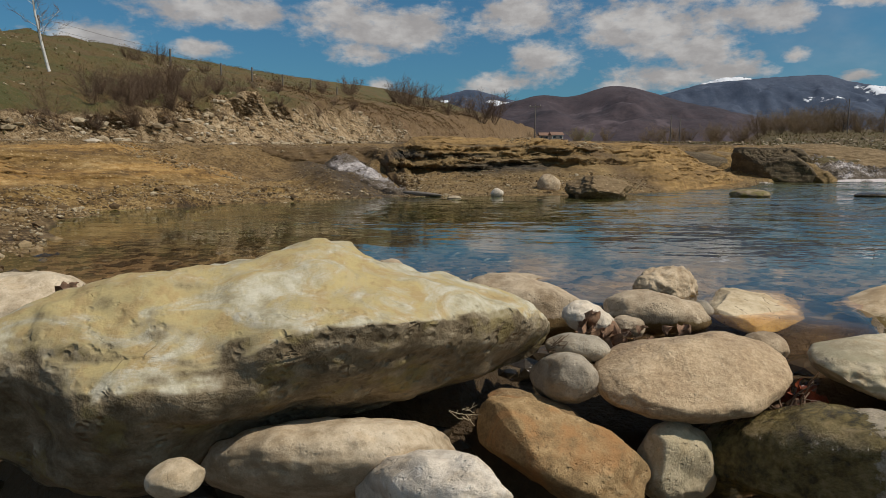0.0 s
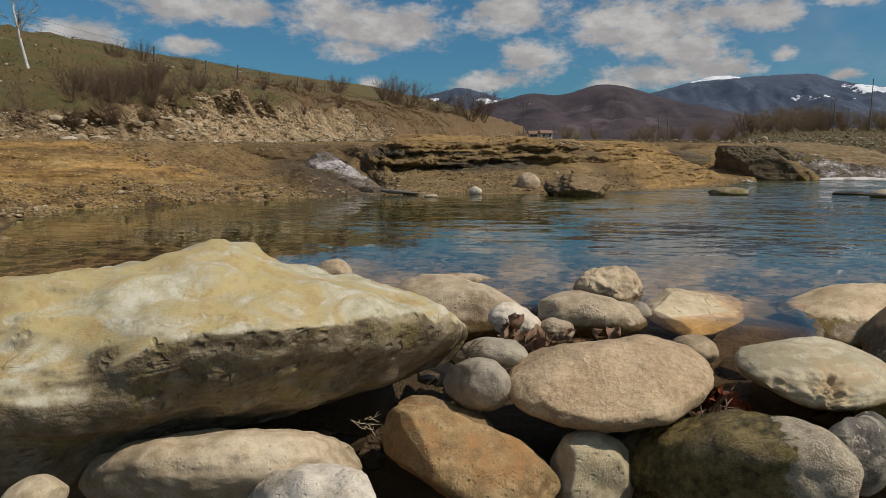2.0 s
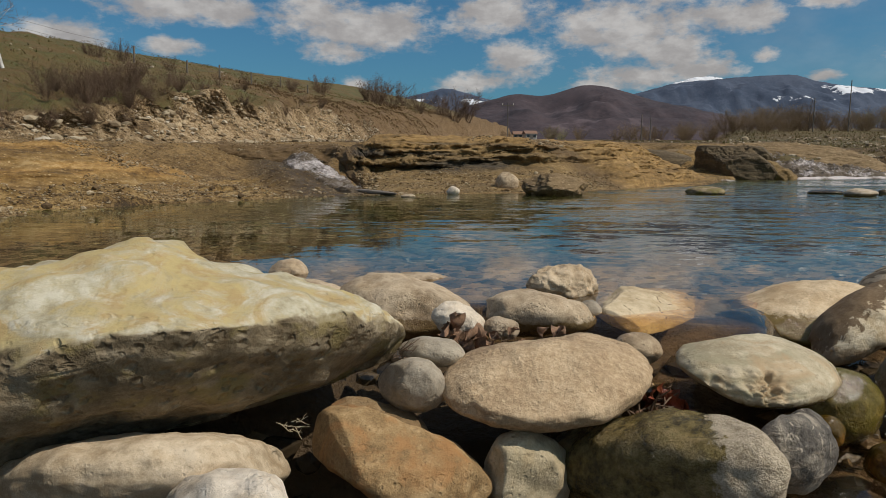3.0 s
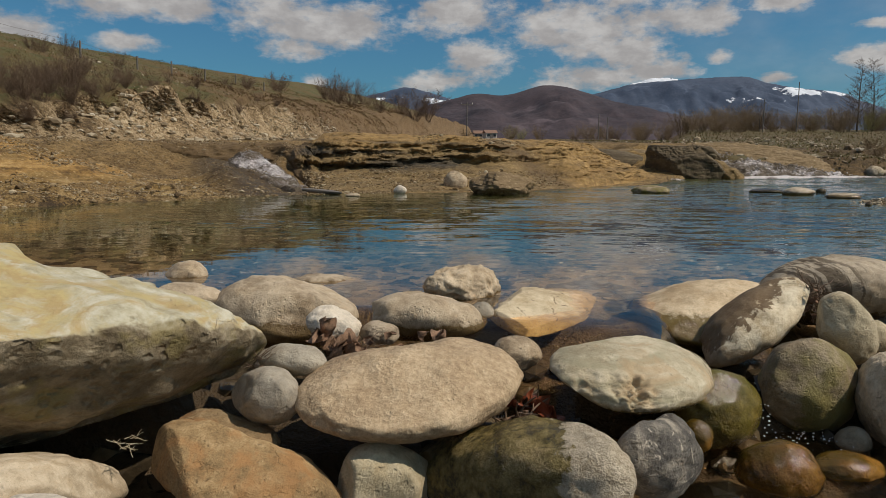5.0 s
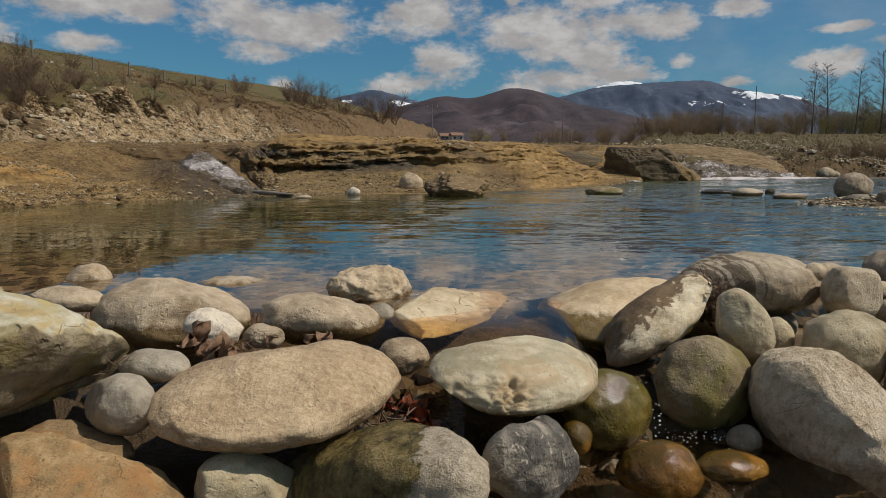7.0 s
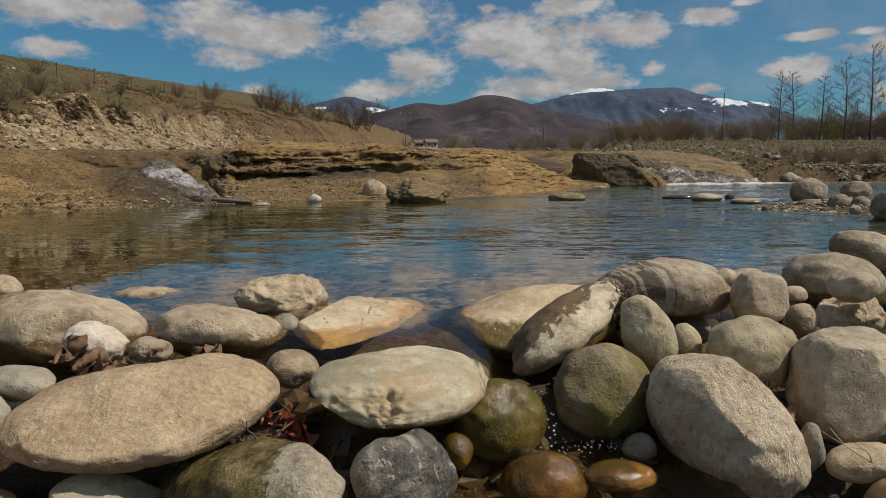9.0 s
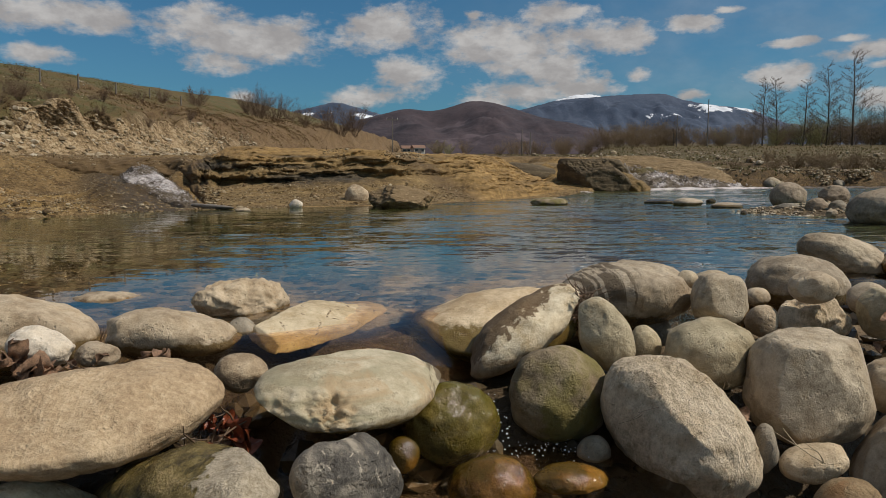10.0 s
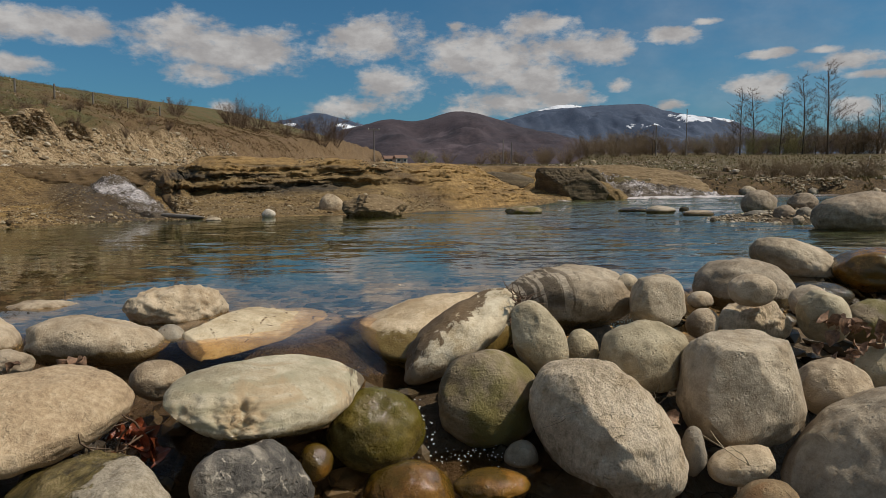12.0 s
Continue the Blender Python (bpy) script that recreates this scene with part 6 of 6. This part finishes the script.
def shrub(label, height, seed, twig, name="shrub", group="bare shrubs", stems=24, thick=0.0038, stool=False):
    rnd = random.Random(seed)
    stem, crown = Wood(), Wood()
    for _ in range(stems):
        a = rnd.uniform(0, 6.283)
        o = (0, 0, -0.08 * height) if stool else (0.2 * height * math.cos(a) * rnd.random(), 0.2 * height * math.sin(a) * rnd.random(), -0.08)
        stem.tube((0, 0, -0.13 * height), o, height * thick * 2, height * thick * 2, 3)
        pts, d = stem.limb(rnd, o, (0.7 * math.cos(a), 0.7 * math.sin(a), rnd.uniform(0.7, 1.6)), height * rnd.uniform(0.6, 1.0), height * thick * 1.8, height * thick * 0.7, 4, 0.22, 0.15, 3)
        for q in pts[1:]:
            for _ in range(4):
                tw, _d = crown.limb(rnd, q, (d.x + rnd.uniform(-1, 1), d.y + rnd.uniform(-1, 1), d.z + rnd.uniform(-0.4, 0.6)), height * rnd.uniform(0.15, 0.35), height * thick * 0.8, height * thick * 0.35, 2, 0.4, 0.1, 3)
                crown.limb(rnd, tw[1], (rnd.uniform(-1, 1), rnd.uniform(-1, 1), rnd.uniform(-0.2, 1)), height * 0.14, height * thick * 0.5, height * thick * 0.3, 1, 0.3, 0.1, 3)
    stem.tube((0, 0, -0.16 * height), (0, 0, 0.0), height * thick * 7, height * thick * 4, 6)
    root = new(name)
    tagged(root, label, "shrub", group)
    part("woody_base", stem.mesh("woody_base", twig), root)
    part("crown", crown.mesh("crown", twig), root)
    return root


def ground_at(x, y):
    return float(ground_height(np.array([float(x)]), np.array([float(y)]))[0])


def plant(kinds, spots):
    """Sets each spot (x, y, height) with a copy of one of the kinds, which stand one metre high."""
    r = random.Random(9)
    for i, (x, y, h) in enumerate(spots):
        src = kinds[i % len(kinds)]
        m = pose(x, y, ground_at(x, y), 0, 0, r.uniform(0, 360))
        if i < len(kinds):
            src.matrix_basis = m @ Matrix.Scale(h, 4)
        else:
            ob = copy_thing(src, m)
            ob.scale = (h, h, h)


BROWNS = [shrub("bare brown thorn shrub on the hillside", 1.0, 31 + i, TWIG, stems=15, thick=0.003, stool=True) for i in range(4)]
plant(BROWNS, [(-11.3, 21.0, 1.20), (-11.5, 22.5, 1.60), (-11.2, 24.0, 1.35), (-11.9, 20.2, 1.00), (-11.3, 26.6, 1.30), (-12.0, 32.2, 1.20), (-11.8, 18.0, 1.0), (-11.2, 17.3, 0.55), (-12.4, 23.0, 1.5), (-12.2, 25.2, 1.4), (-12.8, 21.6, 1.2),
               (-10.6, 22.4, 0.7), (-10.4, 26.2, 0.7), (-11.5, 16.9, 0.55), (-12.2, 35.1, 0.9), (-13.4, 49.7, 0.9), (-10.6, 46.1, 0.7), (-13.0, 28.0, 1.1), (-13.2, 31.0, 1.0), (-11.9, 29.5, 0.9)])
plant([shrub("low tangle of brown brambles on the hillside", 1.0, 171 + i, TWIG, group="brambles on the hillside", stems=34, thick=0.004, stool=True) for i in range(3)],
      [(-10.9, 20.6, 0.7), (-11.0, 23.3, 0.9), (-11.7, 24.4, 1.0), (-11.6, 21.8, 0.9), (-12.3, 22.3, 1.0), (-12.0, 23.9, 1.1), (-11.2, 25.3, 0.8), (-12.6, 24.4, 1.0), (-11.6, 26.0, 0.9), (-11.0, 27.4, 0.8), (-12.4, 26.8, 0.9), (-12.9, 25.6, 0.9), (-11.3, 19.2, 0.7), (-13.3, 22.9, 0.9),
       (-11.2, 30.8, 0.6), (-10.4, 33.6, 0.6), (-9.6, 38.0, 0.6), (-8.9, 44.0, 0.7), (-12.5, 40.0, 0.7), (-11.9, 37.0, 0.6)])
plant([shrub("bare shrub standing on the crest of the hill", 1.0, 51 + i, TWIG, group="shrubs on the crest", stems=24, thick=0.0042) for i in range(3)],
      [(-19.9, 46.8, 1.0), (-19.6, 36.3, 0.7), (-20.6, 41.8, 1.2), (-17.1, 54.0, 0.7), (-17.0, 60.1, 0.7), (-15.6, 62.5, 1.2), (-16.5, 79.3, 2.3), (-19.2, 36.4, 0.9), (-12.5, 96.5, 4.0), (-10.7, 100.8, 3.8),
       (-7.6, 113.2, 3.2), (-0.4, 135.5, 6.0), (-2.2, 117.4, 5.0), (-12.7, 90.1, 2.6), (-17.2, 81.3, 1.9), (-17.8, 70.7, 1.3), (-10.0, 114.3, 3.0), (-12.0, 93.0, 3.4), (-4.5, 120.0, 3.4)])
plant([shrub("leafless brown riverside brush", 1.0, 71 + i, BRUSH, group="riverside brush", stems=34, thick=0.0032) for i in range(4)],
      [(24.0, 96.0, 2.0), (27.0, 97.0, 2.0), (30.0, 95.0, 2.4), (33.0, 94.0, 3.0), (35.9, 95.6, 3.2), (34.5, 86.0, 2.9), (36.4, 84.5, 2.8), (38.5, 90.0, 3.4), (40.3, 88.0, 3.3), (42.5, 92.0, 3.6), (45.3, 93.7, 3.5), (47.1, 91.9, 3.0),
       (50.4, 93.4, 2.7), (53.0, 95.0, 2.6), (56.1, 91.1, 3.6), (64.0, 96.6, 2.8), (75.0, 100.0, 4.0), (79.0, 101.0, 4.2), (82.0, 101.0, 4.6), (85.0, 102.0, 5.2), (88.0, 101.0, 5.8), (91.0, 102.0, 6.0), (66.5, 101.0, 3.4), (71.0, 103.0, 3.6),
       (26.5, 100.0, 2.2), (31.5, 99.0, 2.6), (34.0, 98.0, 2.4), (37.2, 97.0, 3.0), (39.4, 95.0, 3.2), (41.6, 96.0, 3.2), (44.0, 97.0, 3.4), (46.2, 96.0, 3.0), (48.6, 96.0, 2.8), (51.8, 97.0, 2.8), (54.4, 96.0, 3.0), (58.4, 97.0, 3.2), (60.0, 99.0, 3.4), (65.2, 98.0, 3.2), (68.4, 102.0, 3.6), (73.4, 102.0, 4.0), (77.0, 103.0, 4.2), (80.6, 103.0, 4.4), (86.4, 104.0, 5.0), (21.5, 99.0, 1.8), (18.0, 150.0, 3.0), (26.0, 160.0, 3.2), (36.0, 155.0, 4.0), (46.0, 150.0, 4.2), (58.0, 150.0, 4.6), (70.0, 150.0, 5.0), (9.0, 160.0, 2.6), (82.0, 140.0, 5.5), (95.0, 130.0, 7.0), (103.0, 125.0, 7.5)])
plant([shrub("low dry brown brush on the bank edge", 1.0, 131 + i, BRUSH, group="brush on the bank edge", stems=30, thick=0.006) for i in range(3)],
      [(22.5, 33.0, 0.8), (24.0, 33.4, 1.0), (25.5, 33.2, 1.1), (27.0, 33.6, 0.9), (28.5, 33.2, 1.0), (30.0, 33.6, 1.2), (31.5, 33.0, 0.9), (26.2, 35.0, 0.8), (29.2, 35.5, 0.9), (33.0, 34.0, 1.0), (21.0, 34.0, 0.6), (24.5, 36.5, 0.7)])
plant([shrub("willow bush with fresh yellow-green buds", 1.0, 91 + i, WILLOW, group="budding willows", stems=26, thick=0.004) for i in range(2)],
      [(55.4, 97.7, 2.6), (62.2, 96.2, 3.4), (69.5, 99.0, 4.4), (72.0, 99.0, 3.6), (21.0, 175.0, 3.6), (23.5, 176.0, 3.0)])
plant([bare_tree("tall bare alder beside the river", 1.0, 5 + i, BARK, TWIG) for i in range(4)],
      [(60.9, 96.1, 9.6), (63.6, 96.8, 9.9), (68.6, 98.0, 9.6), (73.3, 99.0, 12.2), (78.4, 100.0, 14.4), (75.6, 99.0, 6.2), (85.0, 100.0, 5.6), (88.2, 101.0, 9.6), (70.5, 99.0, 5.4), (81.6, 100.0, 5.8), (59.8, 96.0, 5.2), (45.0, 92.0, 4.2), (83.0, 101.0, 5.0), (90.5, 101.0, 7.6), (92.5, 103.0, 6.4), (94.0, 102.0, 8.2), (86.5, 103.0, 7.0), (97.0, 104.0, 8.0)])
birch = bare_tree("young white-barked birch leaning on the slope", 4.2, 77, BIRCH, TWIG, False, -0.30, 24, "birch", "birches")
birch.matrix_basis = pose(-15.7, 23.9, ground_at(-15.7, 23.9), 0, 0, 0)


# ---------------------------------------------------------------- fence, poles and a house in the valley
def box(x0, y0, z0, x1, y1, z1):
    v = [(x, y, z) for x in (x0, x1) for y in (y0, y1) for z in (z0, z1)]
    return v, [(0, 1, 3, 2), (4, 6, 7, 5), (0, 4, 5, 1), (2, 3, 7, 6), (0, 2, 6, 4), (1, 5, 7, 3)]


def joined(boxes):
    v, f = [], []
    for b in boxes:
        w, g = box(*b)
        f += [tuple(i + len(v) for i in q) for q in g]
        v += w
    return v, f


stick = Wood()
stick.limb(random.Random(3), (0, 0, -0.1), (0.5, 0, 1), 1.3, 0.035, 0.015, 4, 0.12)
dead = new("dead_branch", stick.mesh("dead_branch", BIRCH))
dead.location = (32.0, 36.5, ground_at(32.0, 36.5))
tagged(dead, "bleached dead branch leaning out of the bank", "branch")


def wire_fence():
    root = tagged(new("fence"), "old wire fence of weathered posts on the crest", "fence")
    tops, posts = [], [(-23.0, 34.0), (-19.4, 40.8), (-19.2, 48.0), (-18.2, 51.5), (-17.4, 56.5), (-16.8, 63.0), (-16.2, 71.0)]
    for i, (x, y) in enumerate(posts):
        wood = Wood()
        h = 1.0 if i != 1 else 1.15
        wood.tube((0, 0, -0.4), (0.03, 0, h), 0.07, 0.06, 7)
        wood.tube((0.03, 0, h), (0.035, 0, h + 0.02), 0.06, 0.02, 7)
        z = ground_at(x, y)
        part("post", wood.mesh("post", POLE), root).location = (x, y, z)
        tops.append(Vector((x, y, z + h - 0.1)))
    for drop in (0.0, 0.4):
        wood = Wood()
        for a, b in zip(tops, tops[1:]):
            mid = (a + b) / 2 - Vector((0, 0, 0.08 + drop))
            wood.tube(a - Vector((0, 0, drop)), mid, 0.008, 0.008, 3)
            wood.tube(mid, b - Vector((0, 0, drop)), 0.008, 0.008, 3)
        part("wire", wood.mesh("wire", POLE), root)


wire_fence()


def pole(label, x, y, h, arm=True):
    root = tagged(new("utility_pole"), label, "pole", "utility poles")
    root.location = (x, y, ground_at(x, y))
    wood = Wood()
    wood.tube((0, 0, -0.5), (0, 0, h), 0.075, 0.055, 8)
    part("shaft", wood.mesh("shaft", POLE), root)
    if arm:
        part("crossarm", mesh_from("crossarm", *joined([(-0.8, -0.05, h - 0.45, 0.8, 0.05, h - 0.33)]), POLE, False), root)
        for ox in (-0.7, 0.0, 0.7):
            w = Wood()
            w.tube((ox, 0, h - 0.33), (ox, 0, h - 0.12), 0.04, 0.03, 6)
            part("insulator", w.mesh("insulator", WALLW), root)


pole("wooden utility pole in the valley", 48.7, 89.5, 6.4, False)
pole("short pale post in the valley", 22.8, 90.0, 3.4, False)
pole("short pale post in the valley", 24.2, 91.0, 3.0, False)
pole("wooden utility pole near the hill", 5.6, 92.0, 5.0)
pole("wooden utility pole in the valley", 43.8, 88.5, 4.2, False)


def house(label, x, y, w, d, h, turn=0):
    root = tagged(new("house"), label, "house", "houses in the valley")
    root.matrix_basis = pose(x, y, ground_at(x, y), 0, 0, turn)
    part("wall", mesh_from("wall", *box(-w / 2, -d / 2, -0.8, w / 2, d / 2, h), WALLW, False), root)
    e, top = 0.25, h + 0.9
    v = [(-w / 2 - e, -d / 2 - e, h), (w / 2 + e, -d / 2 - e, h), (w / 2 + e, d / 2 + e, h), (-w / 2 - e, d / 2 + e, h), (-w / 2 - e, 0, top), (w / 2 + e, 0, top)]
    part("roof", mesh_from("roof", v, [(0, 1, 5, 4), (2, 3, 4, 5), (1, 2, 5), (3, 0, 4), (3, 2, 1, 0)], ROOFR, False), root)
    for ox in (-w * 0.28, w * 0.28):
        win = part("window", mesh_from("window", *joined([(ox - 0.4, -d / 2 - 0.06, h * 0.42, ox + 0.4, -d / 2 - 0.01, h * 0.82)]), DARKGLASS, False), root)
        part("sill", mesh_from("sill", *box(ox - 0.48, -d / 2 - 0.15, h * 0.38, ox + 0.48, -d / 2 - 0.01, h * 0.42), POLE, False), win)
    part("door", mesh_from("door", *box(-0.4, -d / 2 - 0.06, -0.2, 0.4, -d / 2 - 0.01, h * 0.8), POLE, False), root)


DARKGLASS = plain("dark_window_glass", (0.03, 0.035, 0.04), 0.15, 0.1)
house("small white house with a rusty roof", 17.2, 193.0, 3.2, 3.0, 1.6, 12)
house("low outbuilding beside the white house", 14.0, 196.0, 2.4, 2.4, 1.4, 4)
house("pale shed among bare trees", 96.0, 112.0, 5.0, 4.0, 2.2, 30)


# ---------------------------------------------------------------- leaves, roots and twigs caught in the dam
def leaf_mesh(seed, length=0.09):
    r = np.random.default_rng(seed)
    n, m = 9, 6
    u, w = np.meshgrid(np.linspace(-1, 1, n), np.linspace(-1, 1, m), indexing="ij")
    half = (1 - u ** 2) ** 0.7 * 0.36 * (1 - 0.25 * u)
    x, y = u * length / 2, w * half * length
    z = length * (0.9 * r.uniform(0.5, 1.4) * (w * half * 2) ** 2 + 0.35 * r.uniform(-1, 1) * u ** 2 + 0.10 * np.sin(u * 5 + r.uniform(0, 6)) * w) + 0.005 * r.normal(size=u.shape)
    top = np.stack([x, y, z], -1).reshape(-1, 3)
    under = top - (0, 0, 0.0012)
    f = grid_faces(n, m)
    return np.r_[top, under], np.r_[f, f[:, ::-1] + n * m]


LEAVES = [mesh_from("dead_leaf", *leaf_mesh(i), LEAF) for i in range(5)]
RED = plain("wet_red_leaf", (0.20, 0.05, 0.02), 0.3, 0.5, 30)
STRAW = plain("pale_dry_straw", (0.42, 0.34, 0.22), 0.8)
REDLEAVES = [mesh_from("dead_leaf", *leaf_mesh(20 + i), RED) for i in range(3)]


def leaves(label, centre, spread, n, seed, kinds=LEAVES, size=1.0):
    r = random.Random(seed)
    for i in range(n):
        ob = new("dead_leaf", kinds[i % len(kinds)])
        x, y, z = (c + r.uniform(-1, 1) * s for c, s in zip(centre, spread))
        s = size * r.uniform(0.4, 0.85)
        ob.matrix_basis = pose(x, y, z, r.uniform(-70, 70), r.uniform(-70, 70), r.uniform(0, 360)) @ Matrix.Scale(s, 4)
        tagged(ob, label, "leaf", "dead leaves on the dam")


leaves("curled dead brown leaf between stones", (0.73, 2.12, 0.015), (0.06, 0.04, 0.035), 12, 1, LEAVES, 1.05)
leaves("curled dead brown leaf between stones", (0.84, 2.17, -0.005), (0.07, 0.04, 0.02), 5, 2, LEAVES, 0.7)
leaves("curled dead brown leaf between stones", (1.0, 2.27, 0.0), (0.05, 0.03, 0.02), 3, 3, LEAVES, 0.7)
leaves("wet reddish leaf in the trickle", (1.24, 1.90, -0.12), (0.08, 0.08, 0.05), 7, 4, REDLEAVES, 0.8)
leaves("dead brown leaf among the stones", (3.56, 2.45, -0.06), (0.14, 0.10, 0.06), 20, 5, LEAVES, 0.9)
leaves("dead brown leaf among the stones", (3.45, 2.35, -0.10), (0.10, 0.06, 0.04), 7, 6, LEAVES, 0.8)
leaves("dead brown leaf on the pale stone", (-0.82, 1.88, 0.17), (0.10, 0.05, 0.02), 6, 7, LEAVES, 0.7)
leaves("dead brown leaf beside the upright stone", (2.36, 2.50, 0.06), (0.05, 0.05, 0.05), 6, 8, LEAVES, 0.8)
leaves("dead brown leaf low in a gap", (2.68, 2.13, -0.20), (0.03, 0.05, 0.03), 4, 10, LEAVES, 0.8)


leaves("wet reddish leaf in the trickle", (1.27, 1.93, -0.13), (0.04, 0.04, 0.03), 7, 24, REDLEAVES, 0.9)
leaves("wet reddish leaf in the trickle", (1.17, 1.80, -0.17), (0.03, 0.04, 0.03), 5, 25, REDLEAVES, 0.9)
leaves("wet brown leaf in the trickle", (1.23, 1.87, -0.15), (0.04, 0.05, 0.03), 7, 26, LEAVES, 0.8)


def twigs(name, label, centre, spread, n, length, seed, mat, thick=0.0022):
    r = random.Random(seed)
    wood = Wood()
    for _ in range(n):
        p = tuple(r.uniform(-1, 1) * s for s in spread)
        pts, d = wood.limb(r, p, (r.uniform(-1, 1), r.uniform(-1, 1), r.uniform(-0.5, 0.7)), length * r.uniform(0.5, 1.2), thick, thick * 0.5, 4, 0.35, 0, 4)
        wood.limb(r, pts[2], (r.uniform(-1, 1), r.uniform(-1, 1), r.uniform(-0.3, 0.5)), length * 0.4, thick * 0.7, thick * 0.4, 2, 0.3, 0, 3)
    ob = new(name, wood.mesh(name, mat))
    ob.location = centre
    return tagged(ob, label, "twigs", kind="stuff")


twigs("root_tuft", "tuft of pale dry roots under the boulder", (0.303, 1.70, -0.11), (0.008, 0.008, 0.022), 9, 0.045, 3, STRAW, 0.0014)
twigs("root_tuft", "tangle of dry roots behind the upright stone", (2.36, 2.52, 0.06), (0.05, 0.05, 0.05), 60, 0.085, 4, TWIG, 0.0022)
twigs("straw", "dry straw caught between stones", (0.56, 1.90, 0.02), (0.02, 0.03, 0.02), 10, 0.05, 5, TWIG, 0.0018)
twigs("straw", "dry straw caught between stones", (0.78, 2.14, 0.0), (0.09, 0.03, 0.01), 12, 0.07, 6, TWIG, 0.0015)
twigs("straw", "dry grass draped over the rough stone", (2.36, 1.95, -0.10), (0.02, 0.02, 0.02), 2, 0.20, 7, TWIG, 0.0008)
twigs("twig", "thin broken twigs lodged by the red leaves", (1.20, 1.88, -0.10), (0.08, 0.05, 0.03), 8, 0.12, 8, TWIG, 0.0028)
twigs("straw", "dry straw on the pale stone", (-0.80, 1.90, 0.165), (0.10, 0.04, 0.01), 12, 0.05, 9, TWIG, 0.0018)
twigs("straw", "dry stalk hanging among the stones", (2.83, 1.93, -0.27), (0.01, 0.01, 0.01), 2, 0.16, 10, STRAW, 0.002)
twigs("straw", "dry straw under the round stone", (2.75, 2.27, -0.17), (0.04, 0.02, 0.01), 9, 0.07, 11, STRAW, 0.0015)
twigs("twig", "wet broken twigs along the trickle", (1.24, 1.88, -0.13), (0.03, 0.04, 0.02), 7, 0.10, 18, TWIG, 0.004)
# extra stone that covers a bright reflection on the water here
stone("small dark stone added over bright water in a gap", (2.70, 2.74, -0.09), (0.075, 0.06, 0.06), (0, 0, 20), DARK, sub=3)
